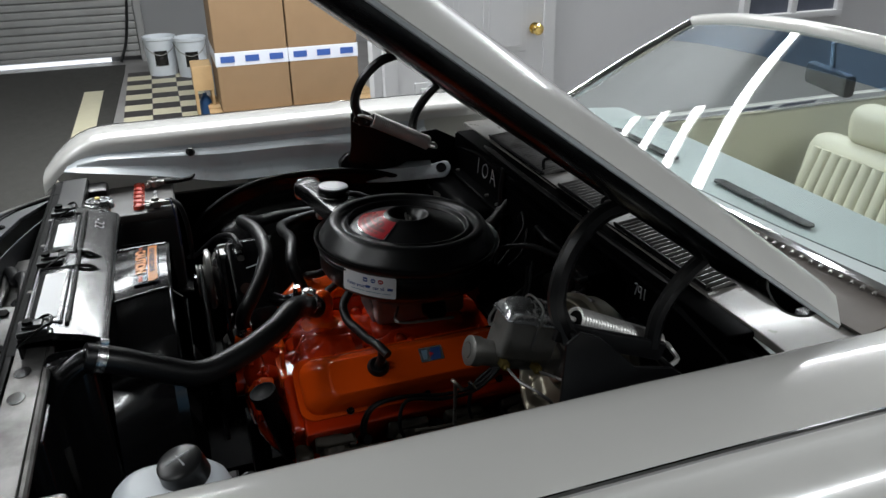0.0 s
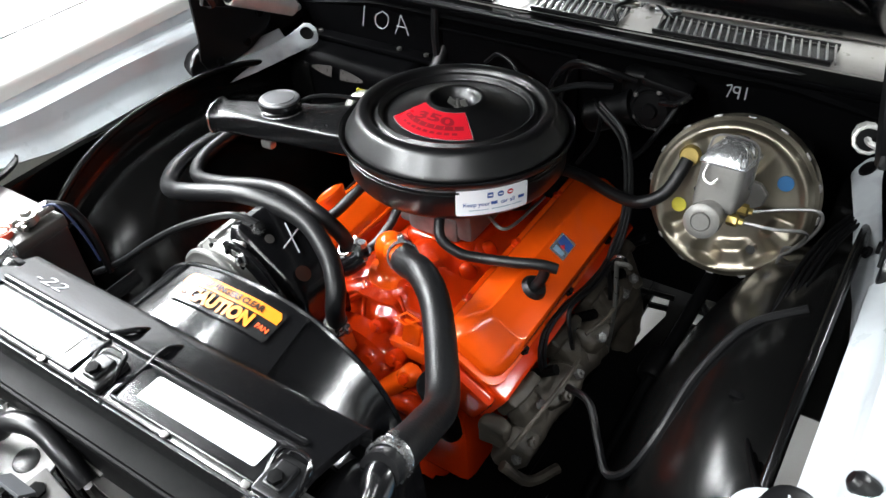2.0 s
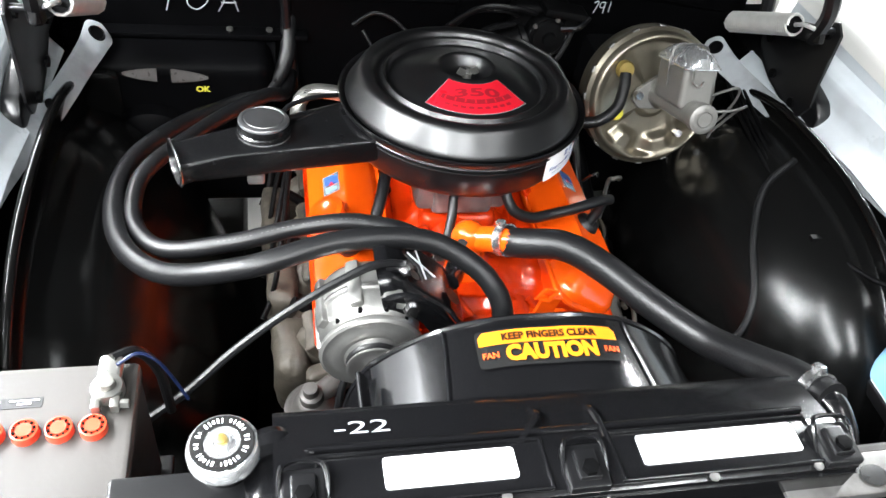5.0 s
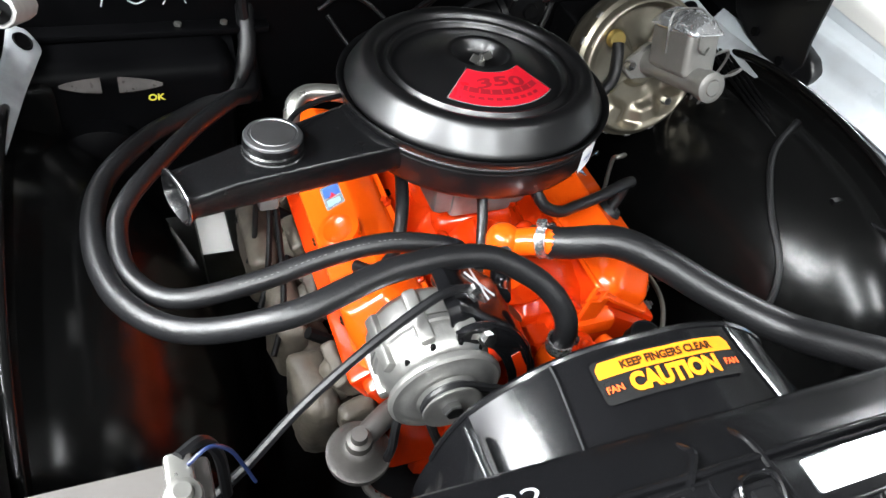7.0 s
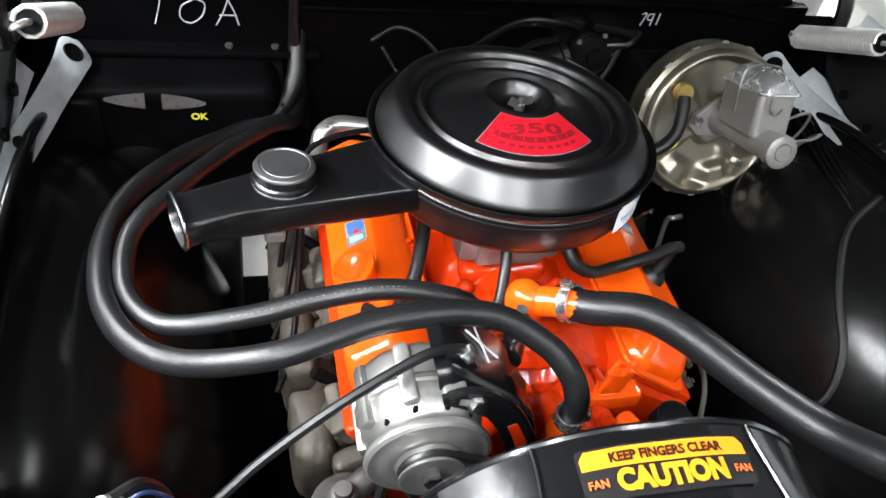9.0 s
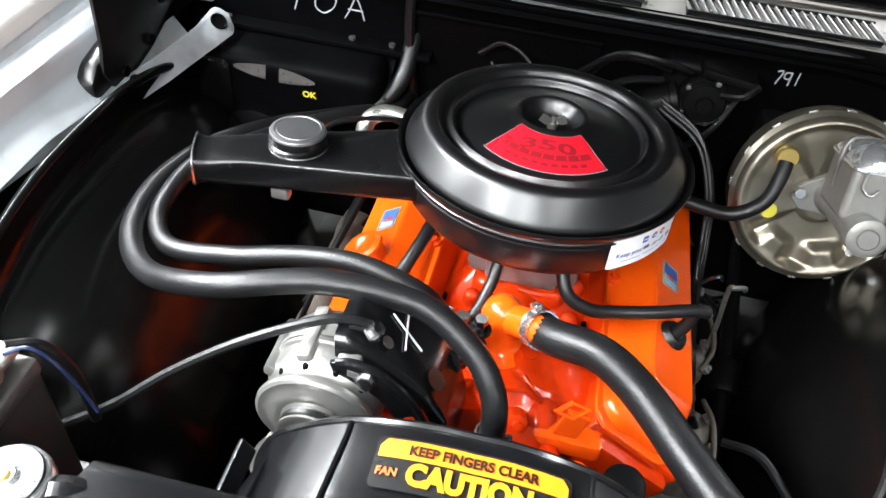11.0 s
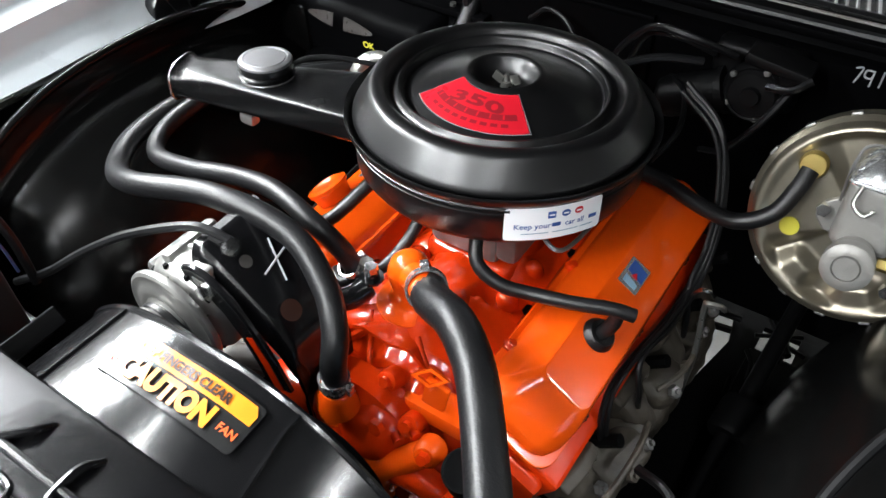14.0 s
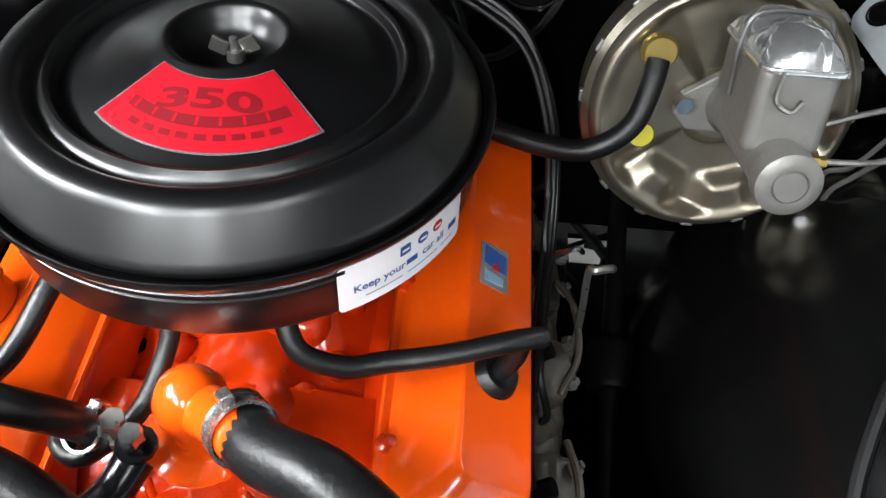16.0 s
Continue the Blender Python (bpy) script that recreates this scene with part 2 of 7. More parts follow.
CLAMP_STEEL = paint("clamp_steel", (0.58, 0.58, 0.58), 0.26, metal=0.95, vary=0.2, scale=60)
SPRING = paint("grey_spring_steel", (0.62, 0.61, 0.59), 0.4, metal=0.5, vary=0.2, scale=40)
BRASS = paint("yellow_brass", (0.6, 0.45, 0.15), 0.35, metal=0.9, vary=0.15, scale=30)
DECAL_RED = paint("red_decal", (0.47, 0.008, 0.018), 0.3, vary=0.05, coat=0.3)
DECAL_WHITE = paint("white_label_paper", (0.82, 0.83, 0.85), 0.4, vary=0.03)
DECAL_SILVER = paint("silver_foil", (0.55, 0.56, 0.58), 0.22, metal=0.8, vary=0.1)
# black for print, and for the shade in vents, slots and holes
DECAL_GAP_BLACK = paint("decal_and_gap_black", (0.012, 0.012, 0.012), 0.25, vary=0.1)
PUMP_GREY = paint("dull_pump_casting", (0.05, 0.046, 0.043), 0.45, metal=0.3, vary=0.2, scale=30, bump=0.3, bump_scale=120)
DECAL_ORANGE_RED = paint("orange_red_print", (0.85, 0.10, 0.02), 0.35, vary=0.05)
DECAL_DARK_RED = paint("dark_red_print", (0.19, 0.007, 0.012), 0.35, vary=0.1)
DECAL_BROWN = paint("dark_brown_print", (0.022, 0.007, 0.004), 0.35, vary=0.1)
WIRE_BLUE = paint("dark_blue_wire", (0.006, 0.013, 0.05), 0.4, vary=0.1)
PRINT_GREY = paint("faint_hose_print", (0.10, 0.10, 0.10), 0.6, vary=0.2)
DECAL_BLUE = paint("blue_print", (0.03, 0.08, 0.28), 0.35, vary=0.05)
DECAL_CYAN = paint("pale_blue_print", (0.20, 0.32, 0.42), 0.3, vary=0.05)
DECAL_AMBER = paint("amber_print", (0.72, 0.21, 0.010), 0.35, vary=0.04)
DECAL_YELLOW = paint("yellow_print", (0.72, 0.21, 0.010), 0.35, vary=0.04)
MARK_YELLOW = paint("yellow_paint_dot", (0.55, 0.50, 0.05), 0.45, vary=0.08)
MARK_BLUE = paint("blue_paint_dot", (0.015, 0.12, 0.30), 0.45, vary=0.08)
CHALK = paint("white_paint_pen", (0.33, 0.34, 0.355), 0.6, vary=0.25, scale=60)
PLASTIC_WHITE = paint("milky_plastic", (0.68, 0.72, 0.76), 0.35, vary=0.04)
PLASTIC_BLUE = paint("blue_fluid", (0.25, 0.50, 0.75), 0.35, vary=0.06)
BATTERY_GREY = paint("battery_grey_plastic", (0.05, 0.046, 0.043), 0.4, vary=0.1, bump=0.1)
BATTERY_BLACK = paint("battery_black_plastic", (0.016, 0.016, 0.017), 0.38, vary=0.15, bump=0.1)
RED_PLASTIC = paint("red_plastic", (0.55, 0.05, 0.02), 0.35, vary=0.1)
BEIGE = paint("ivory_vinyl", (0.66, 0.64, 0.52), 0.45, vary=0.06, bump=0.2)
DASH = paint("dash_grey_blue", (0.38, 0.42, 0.42), 0.5, vary=0.08, bump=0.3, bump_scale=200)
CARDBOARD = paint("cardboard", (0.21, 0.13, 0.066), 0.75, vary=0.12, scale=3, bump=0.1)
BOX_TAPE = paint("white_tape", (0.6, 0.62, 0.68), 0.35, vary=0.05)
WALL = paint("white_wall", (0.52, 0.52, 0.535), 0.6, vary=0.03, scale=2, bump=0.05)
DOOR_WHITE = paint("white_door_paint", (0.6, 0.6, 0.615), 0.45, vary=0.02)
DARK_WALL = paint("grey_wall_paint", (0.22, 0.22, 0.225), 0.6, vary=0.05, scale=2, bump=0.05)
CEIL = paint("grey_ceiling", (0.20, 0.20, 0.20), 0.8, vary=0.04, scale=2)
FLOOR = paint("pale_sealed_concrete", (0.28, 0.272, 0.265), 0.45, vary=0.14, scale=3, bump=0.1, dirt=(0.17, 0.165, 0.155), dirt_amount=0.5)
CARPET = paint("dark_floor_mat", (0.035, 0.034, 0.03), 0.85, vary=0.3, scale=12, bump=0.5, bump_scale=300)
CREAM = paint("cream_floor_tile", (0.62, 0.58, 0.42), 0.45, vary=0.08)
DARK_TILE = paint("dark_floor_tile", (0.035, 0.03, 0.03), 0.45, vary=0.2)
SHUTTER = paint("roller_shutter_grey", (0.30, 0.30, 0.295), 0.45, metal=0.2, vary=0.1, dirt=(0.18, 0.17, 0.16), dirt_amount=0.4, dirt_scale=6)
WOOD = paint("pale_plywood", (0.55, 0.37, 0.19), 0.6, vary=0.2, scale=9)
GOLD = paint("polished_brass", (0.75, 0.55, 0.2), 0.15, metal=1, vary=0.05)
BLUE_PLASTIC = paint("blue_plastic", (0.02, 0.08, 0.22), 0.4, vary=0.1)
WINDOW_NIGHT = paint("dark_window", (0.1, 0.11, 0.14), 0.15, vary=0.5, scale=5)
TUBE_GLOW = glowing("fluorescent_tube", (1, 0.98, 0.95), 9)
GAP_GLOW = glowing("daylight_under_door", (0.85, 0.92, 1), 6)

TINT = bpy.data.materials.new("blue_tinted_glass")
TINT.use_nodes = True
_b = TINT.node_tree.nodes["Principled BSDF"]
_b.inputs["Base Color"].default_value = (0.32, 0.47, 0.70, 1)
_b.inputs["Transmission Weight"].default_value, _b.inputs["Roughness"].default_value, _b.inputs["IOR"].default_value = 1.0, 0.01, 1.05

GLASS = bpy.data.materials.new("windscreen_glass")
GLASS.use_nodes = True
_b = GLASS.node_tree.nodes["Principled BSDF"]
_b.inputs["Base Color"].default_value = (0.9, 0.97, 0.95, 1)
_b.inputs["Transmission Weight"].default_value, _b.inputs["Roughness"].default_value, _b.inputs["IOR"].default_value = 1.0, 0.01, 1.42

# ---- the garage ----
floor = single("floor", box((-1, 0, -0.05), (16, 16, 0.1), 0), FLOOR, "pale sealed concrete garage floor", "floor", kind="structure")
single("ceiling", box((-1, 0, 3.15), (16, 16, 0.1), 0), CEIL, "grey painted garage ceiling", "ceiling", kind="structure")
single("wall_north", box((-1, 8.05, 1.55), (16, 0.1, 3.1), 0), DARK_WALL, "plain grey garage wall", "wall", kind="structure")
single("wall_south", box((-1, -8.05, 1.55), (16, 0.1, 3.1), 0), DARK_WALL, "plain grey garage wall", "wall", kind="structure")
single("wall_east", box((7.05, 0, 1.55), (0.1, 16, 3.1), 0), DARK_WALL, "plain grey garage wall", "wall", kind="structure")
single("wall_west", box((-7.75, 0, 1.55), (0.1, 16, 3.1), 0), DARK_WALL, "grey garage wall behind the buckets", "wall", kind="structure")
single("wall_partition", join(box((-2.55, 4.28, 1.55), (0.1, 7.44, 3.1), 0.003), box((-5.15, 2.3, 1.55), (5.1, 0.1, 3.1), 0.003)), WALL, "white partition wall with a panelled door", "wall", kind="structure")

# roller shutter with daylight under it
shutter = thing("roller_shutter", "closed grey corrugated metal roller shutter", "roller door", (-7.6, -3.2, 0), kind="structure")
for k in range(26):
    part("slat", join(box((-7.62, -3.2, 0.15 + 0.075 * k), (0.03, 5.0, 0.068), 0.012), box((-7.645, -3.2, 0.15 + 0.075 * k + 0.037), (0.02, 5.0, 0.012), 0.002)), SHUTTER, shutter)
part("bottom_bar", box((-7.62, -3.2, 0.085), (0.05, 5.0, 0.05), 0.006), SHUTTER, shutter)
part("side_rail", box((-7.62, -0.66, 1.2), (0.08, 0.07, 2.4), 0.006), SHUTTER, shutter)
part("daylight_gap", box((-7.66, -3.3, 0.03), (0.02, 4.6, 0.045), 0), GAP_GLOW, shutter, "bright strip of daylight under the shutter")

single("dark_floor_mat", prism([(-7.4, -5.6), (-0.9, -5.6), (-0.9, -1.0), (-7.0, -0.86), (-7.4, -0.86)], 0.012, Matrix.Translation((0, 0, 0.001)), 0.002), CARPET, "dark rubber mat on the garage floor", "floor mat")
single("floor_stripe", box((-4.1, -1.10, 0.0155), (4.2, 0.16, 0.004), 0.001), CREAM, "cream stripe laid across the dark mat", "floor stripe")

# chequered tiles
tiles = thing("checkered_floor", "cream and dark checkered floor tiles in a strip", "floor tiles", (-5.3, -0.5, 0), kind="structure")
tile_data = {}
for i in range(16):
    for j in range(3):
        key = (i + j) % 2
        if key not in tile_data:
            tile_data[key] = mesh_of(box((0, 0, 0), (0.196, 0.216, 0.008), 0.002, seg=1), "tile")
            tile_data[key].materials.append(CREAM if key else DARK_TILE)
        ob = new("tile", tile_data[key])
        ob.parent = tiles
        ob.location = (-1.55 + 0.2 * i, -0.22 + 0.22 * j, 0.005)


def cardboard_box(y0, y1, group):
    b = thing("cardboard_box", "tall brown cardboard carton wrapped with printed tape", "box", (-4.8, (y0 + y1) / 2, 0.12), group)
    yc, w = (y0 + y1) / 2, y1 - y0
    part("body", box((-4.81, yc, 0.76), (0.62, w - 0.008, 1.26), 0.012), CARDBOARD, b)
    for z, h in ((0.515, 0.10),):
        t = part("tape", box((-4.81, yc, z), (0.626, w - 0.002, h), 0.004), BOX_TAPE, b, "white tape with blue print")
        for k in range(3):
            yy = y0 + w * (k + 0.5) / 3
            part("print_bar", box((-4.495, yy, z), (0.004, w * 0.19, h * 0.45), 0), DECAL_BLUE, t)
    return b


cardboard_box(-0.11, 0.415, "cartons on the pallet")
cardboard_box(0.415, 0.94, "cartons on the pallet")
pallet = thing("pallet", "pale wooden pallet under the cartons", "pallet", (-4.8, 0.46, 0))
for k in range(5):
    part("deck_board", box((-5.1 + 0.15 * k, 0.46, 0.107), (0.12, 1.3, 0.02), 0.003), WOOD, pallet)
for k in range(3):
    part("runner", box((-4.8, -0.1 + 0.56 * k, 0.048), (0.75, 0.08, 0.096), 0.003), WOOD, pallet)


def wheel_rim(c, group):
    w = thing("wheel_rim", "bare silver steel wheel rim lying on the floor", "wheel rim", (c[0], c[1], 0), group)
    m = Matrix.Translation((c[0], c[1], 0))
    part("barrel", lathe([(0.20, 0.0), (0.205, 0.015), (0.185, 0.03), (0.16, 0.06), (0.155, 0.12), (0.18, 0.16), (0.205, 0.185), (0.205, 0.2), (0.195, 0.2), (0.172, 0.165), (0.147, 0.12), (0.15, 0.06), (0.19, 0.0)], m, 36, True), STEEL, w)
    hub = lathe([(0.15, 0.13), (0.11, 0.155), (0.07, 0.16), (0.065, 0.15), (0.06, 0.15), (0.06, 0.14), (0.1, 0.14), (0.15, 0.115)], m, 36, True)
    part("disc", hub, STEEL, w)


for c in ((-4.05, 0.70), (-3.72, 0.93)):
    wheel_rim(c, "wheel rims on the floor")


def bucket(c, group):
    b = thing("bucket", "white plastic bucket standing by the wall", "bucket", (c[0], c[1], 0), group)
    m = Matrix.Translation((c[0], c[1], 0))
    part("shell", lathe([(0, 0.0), (0.125, 0.0), (0.13, 0.01), (0.145, 0.34), (0.155, 0.345), (0.155, 0.37), (0.147, 0.37), (0.135, 0.33), (0.12, 0.02), (0, 0.015)], m, 32), PLASTIC_WHITE, b)
    part("wire_handle", tube([(c[0], c[1] - 0.155, 0.33), (c[0] + 0.1, c[1] - 0.1, 0.25), (c[0] + 0.15, c[1], 0.21), (c[0] + 0.1, c[1] + 0.1, 0.25), (c[0], c[1] + 0.155, 0.33)], 0.004, 6), ZINC, b)
    part("print_block", patch([(-0.06, -0.07), (0.06, -0.07), (0.06, 0.07), (-0.06, 0.07)], lambda x, y: (c[0] + 0.143 * math.cos(x / 0.142), c[1] + 0.143 * math.sin(x / 0.142) + 0.0, 0.18 + y)), DECAL_GAP_BLACK, b, "dark printed panel on the bucket")


bucket((-6.78, -0.49), "buckets by the shutter")
bucket((-6.60, -0.215), "buckets by the shutter")
stick = thing("wooden_stool", "low plywood stool beside the cartons", "stool", (-4.95, -0.2, 0))
part("top", box((-4.95, -0.2, 0.33), (0.26, 0.15, 0.19), 0.008), WOOD, stick)
for sy in (-0.26, -0.14):
    for sx in (-5.06, -4.84):
        part("leg", box((sx, sy, 0.118), (0.02, 0.02, 0.236), 0.003), WOOD, stick)
single("blue_jug", lathe([(0, 0.01), (0.042, 0.01), (0.047, 0.018), (0.047, 0.13), (0.03, 0.165), (0.016, 0.175), (0.016, 0.195), (0, 0.195)], Matrix.Translation((-4.93, -0.2, 0)), 24), BLUE_PLASTIC, "dark blue plastic jug standing on the floor", "jug")
single("hanging_cable", tube([(-7.69, -0.75, 2.5), (-7.66, -0.7, 1.6), (-7.6, -0.72, 0.9), (-7.55, -0.8, 0.3), (-7.5, -0.9, 0.02)], 0.014, 8), WIRE_BLACK, "black cable hanging down beside the shutter", "cable")
single("coiled_cable", tube([(-7.68, -0.3 + 0.22 * math.cos(a * 0.5), 1.0 + 0.3 * math.sin(a * 0.5) + 0.01 * a) for a in range(30)], 0.012, 8, 3), WIRE_BLACK, "black cable coiled on the wall hook", "cable")

# door and window in the partition
door = thing("door_1", "closed white six-panel door", "door", (-2.49, 1.08, 0), kind="structure")
part("leaf", box((-2.488, 1.08, 1.02), (0.04, 0.82, 2.04), 0.004), DOOR_WHITE, door)
for yy in (0.89, 1.27):
    for zz, hh in ((0.42, 0.55), (1.12, 0.62), (1.75, 0.3)):
        part("panel", join(box((-2.466, yy, zz), (0.012, 0.25, hh), 0.005), box((-2.461, yy, zz), (0.014, 0.19, hh - 0.06), 0.006)), DOOR_WHITE, door)
for yy in (0.64, 1.525):
    part("frame", box((-2.485, yy, 1.05), (0.06, 0.07, 2.1), 0.006), DOOR_WHITE, door)
knob = part("knob", lathe([(0, 0), (0.03, 0), (0.03, 0.006), (0.012, 0.01), (0.012, 0.03), (0.028, 0.04), (0.03, 0.055), (0.02, 0.066), (0, 0.068)], frame_to((-2.469, 1.44, 0.926), (1, 0, 0)), 24), GOLD, door, "brass door knob")

win = thing("window_1", "small white-framed window with a cluttered sill", "window", (-2.49, 3.12, 0.87), kind="structure")
part("pane", box((-2.495, 3.12, 1.3), (0.02, 0.68, 0.86), 0), WINDOW_NIGHT, win)
for yy in (2.78, 3.12, 3.46):
    part("frame", box((-2.48, yy, 1.3), (0.05, 0.045, 0.9), 0.006), DOOR_WHITE, win)
for zz in (0.88, 1.3, 1.72):
    part("frame", box((-2.478, 3.12, zz), (0.052, 0.72, 0.04), 0.006), DOOR_WHITE, win)

# fluorescent battens under the ceiling
def batten(c, group, length=2.4, along=1, power=1.0):
    f = thing("ceiling_light", "white fluorescent batten out of view, with two lit tubes", "ceiling light", (c[0], c[1], c[2]), group)
    s = (0.16, length, 0.05) if along else (length, 0.16, 0.05)
    part("housing", box((c[0], c[1], 3.075), s, 0.006), DOOR_WHITE, f)
    for d in (-0.045, 0.045):
        q = [(c[0] + d, c[1] - length / 2 + 0.04, 3.025), (c[0] + d, c[1] + length / 2 - 0.04, 3.025)] if along else [(c[0] - length / 2 + 0.04, c[1] + d, 3.025), (c[0] + length / 2 - 0.04, c[1] + d, 3.025)]
        part("tube", tube(q, 0.013, 10, raw=True), TUBE_GLOW, f, "lit fluorescent tube")
    la = bpy.data.lights.new("tube_light", "AREA")
    la.shape, la.size, la.size_y, la.energy, la.color = "RECTANGLE", s[0], s[1], LAMP_WATTS * power, (0.94, 0.98, 1.0)
    lo = new("tube_light", la)
    lo.matrix_world = pose(c[0], c[1], 3.0)
    return f


for x in (-2.15, -2.75, -3.35, -3.95):
    batten((x, 0.25, 3.0), "ceiling lights", 3.2, power=2.4)
# unseen battens added to brighten the driver fender, engine front and rear wall
for c, p in (((-0.3, -3.2, 3.0), 0.8), ((-1.5, -2.4, 3.0), 1.4), ((1.1, -2.4, 3.0), 0.3), ((-2.15, 3.2, 3.0), 1.8), ((2.6, 2.0, 3.0), 2.3)):
    batten(c, "ceiling lights", power=p)

# ---- the car: body ----
car = thing("car", "white old convertible with its hood raised", "car", (0, 0, 0))


def droop(y):
    """How far the fender line falls towards the nose."""
    return 0.085 * max(0, (-0.60 - y) / 0.16) ** 2.2 + 0.012 * max(0, y - 0.1)


def flange_bottom(y):
    stops = [(-0.72, 0.995), (-0.653, 0.982), (-0.474, 0.950), (-0.333, 0.917), (-0.225, 0.914), (-0.128, 0.914), (-0.028, 0.899), (0.06, 0.884), (0.30, 0.862)]
    for (a, za), (b, zb) in zip(stops, stops[1:]):
        if y <= b:
            return za + (zb - za) * (y - a) / (b - a)
    return 0.862


def fender_top(side):
    prof = [(1.0, 0.30), (1.005, 0.62), (1.0, 0.80), (0.985, 0.90), (0.958, 0.955), (0.918, 0.995), (0.884, 1.018), (0.864, 1.034), (0.850, 1.0405), (0.83, 1.0445), (0.79, 1.047), (0.75, 1.046), (0.722, 1.040), (0.706, 1.028), (0.700, 1.006)]

    def f(u, v):
        y = -0.765 + 1.375 * u
        k = v * (len(prof) - 1)
        i = min(int(k), len(prof) - 2)
        t = k - i
        x, z = [a + (b - a) * t for a, b in zip(prof[i], prof[i + 1])]
        nose = max(0, (-0.72 - y) / 0.27)
        x = 0.70 + (x - 0.70) * (1 - 0.12 * nose * nose)
        return (side * x, y, z - droop(y) * (1 if z > 0.6 else 0))
    return sheet(f, 40, 39, 0.006)


def fender_flange(side):
    def f(u, v):
        y = -0.70 + 0.96 * u
        zt = 1.012 - droop(y)
        zb = flange_bottom(y)
        stops = [(0.703, zt), (0.699, zt - 0.2 * (zt - zb)), (0.676, zt - 0.27 * (zt - zb)), (0.668, zt - 0.33 * (zt - zb)), (0.662, zt - 0.7 * (zt - zb)), (0.630, zb)]
        k = v * (len(stops) - 1)
        i = min(int(k), len(stops) - 2)
        t = k - i
        x, z = [a + (b - a) * t for a, b in zip(stops[i], stops[i + 1])]
        return (side * x, y, z)
    return sheet(f, 36, 20, 0.003)


for side in (1, -1):
    fen = part("fender", fender_top(side), WHITE_PAINT, car, "glossy white front fender")
    # bright tube added as the highlight line of the fender crease
    part("crease_trim", tube([(side * (0.865 - 0.02 * max(0, -0.72 - y) / 0.27), y, 1.0365 - droop(y)) for y in [-0.75 + 0.05 * k for k in range(28)]], 0.0042, 8, 2), CHROME, fen, "thin bright tube standing in for the fender crease highlight")
    part("inner_flange", fender_flange(side), GREY_PAINT, fen, "inner fender flange with blue-grey shade in its paint")
    # rear arm of the flange with its hole
    def arm_strip(u, v, sd=side):
        line = [(0.650, -0.26, 0.905), (0.643, -0.14, 0.902), (0.632, -0.03, 0.893), (0.618, 0.05, 0.885), (0.606, 0.12, 0.881), (0.594, 0.18, 0.882), (0.582, 0.23, 0.886), (0.575, 0.265, 0.891), (0.569, 0.292, 0.895)]
        k = u * (len(line) - 1)
        i = min(int(k), len(line) - 2)
        c = [a + (b - a) * (k - i) for a, b in zip(line[i], line[i + 1])]
        w = (0.020 + 0.009 * max(0, (u - 0.62) / 0.38) ** 1.5) * (0.3 + 0.7 * min(1, u / 0.3))
        if u > 0.90:
            w *= math.sqrt(max(0.03, 1 - ((u - 0.90) / 0.101) ** 2))
        t = (2 * v - 1) * w
        return (sd * (c[0] + 0.75 * t), c[1] + 0.25 * t, c[2] + 0.66 * t + 0.003 * (1 - (2 * v - 1) ** 8))
    part("flange_arm", sheet(arm_strip, 44, 10, 0.004), ARM_GREY, fen, "stained grey arm of the flange")
    part("arm_hole", lathe([(0, 0.0012), (0.0115, 0.0012), (0.0125, 0.0022), (0.014, 0.0022), (0.015, 0.0)], frame_to((side * 0.574, 0.266, 0.8965), (-side * 0.6, -0.2, 0.75)), 24), DULL_BLACK, fen, "dark hole in the arm")
    part("bolt", lathe([(0, 0), (0.009, 0), (0.009, 0.004), (0.006, 0.004), (0.006, 0.009), (0, 0.01)], frame_to((side * 0.615, 0.06, 0.896), (-side, -0.2, 0.6)), 10), DULL_BLACK, fen)
    for yy in (-0.396, -0.12):
        part("rubber_stop", lathe([(0, 0), (0.010, 0), (0.012, 0.006), (0.012, 0.02), (0.007, 0.026), (0, 0.027)], frame_to((side * 0.690, yy, 0.985 if yy < -0.3 else 0.915), (-side, 0, 0.5)), 12), RUBBER, fen)
    for yy, zz in ((-0.39, 0.945), (-0.62, 0.978), (-0.2, 0.90)):
        part("bolt", lathe([(0, 0), (0.008, 0), (0.008, 0.003), (0.005, 0.006), (0, 0.007)], frame_to((side * 0.663, yy, zz), (-side, 0, 0.3)), 10), DULL_BLACK, fen)

    # wheelhouse: a bulging black panel below a rolled ridge that falls away to the front
    def ridge(y):
        r = abs((y + 0.12) / (0.41 if y < -0.12 else 0.50))
        return 0.45 + 0.468 * max(0, 1 - r ** 2.4) ** (1 / 2.4)

    def bulge(u, v, s=side):
        y = -0.528 + 0.86 * u
        top, a = ridge(y), 0.5 * math.pi * max(0, (v - 0.1) / 0.9)
        w, e = (0.285, 2.6) if s < 0 else (0.26, 2.2)
        w *= max(0.0, 1 - abs((y + 0.09) / 0.445) ** e) ** (1 / e)
        step = (0.052 if s < 0 else 0.030) * min(1, v / 0.1)
        lump = 0.006 * noise.noise((5 * u, 4 * v, 1.3 * s)) + 0.003 * noise.noise((12 * u, 9 * v, 4 + s))
        fall = (1 - math.cos(a)) ** (0.88 if s < 0 else 1.0)
        return (s * (0.602 - (w + lump * math.sin(2 * a)) * math.sin(a)), y, top - step - (top - 0.30) * fall)
    part("wheelhouse", sheet(bulge, 60, 36), WHEELHOUSE, car, "glossy black inner wheelhouse panel")
    part("wheelhouse_ridge", tube([(side * 0.602, -0.50 + 0.04 * k, ridge(-0.50 + 0.04 * k) + 0.002) for k in range(20)], 0.0075, 10, 4), WHEELHOUSE, car)
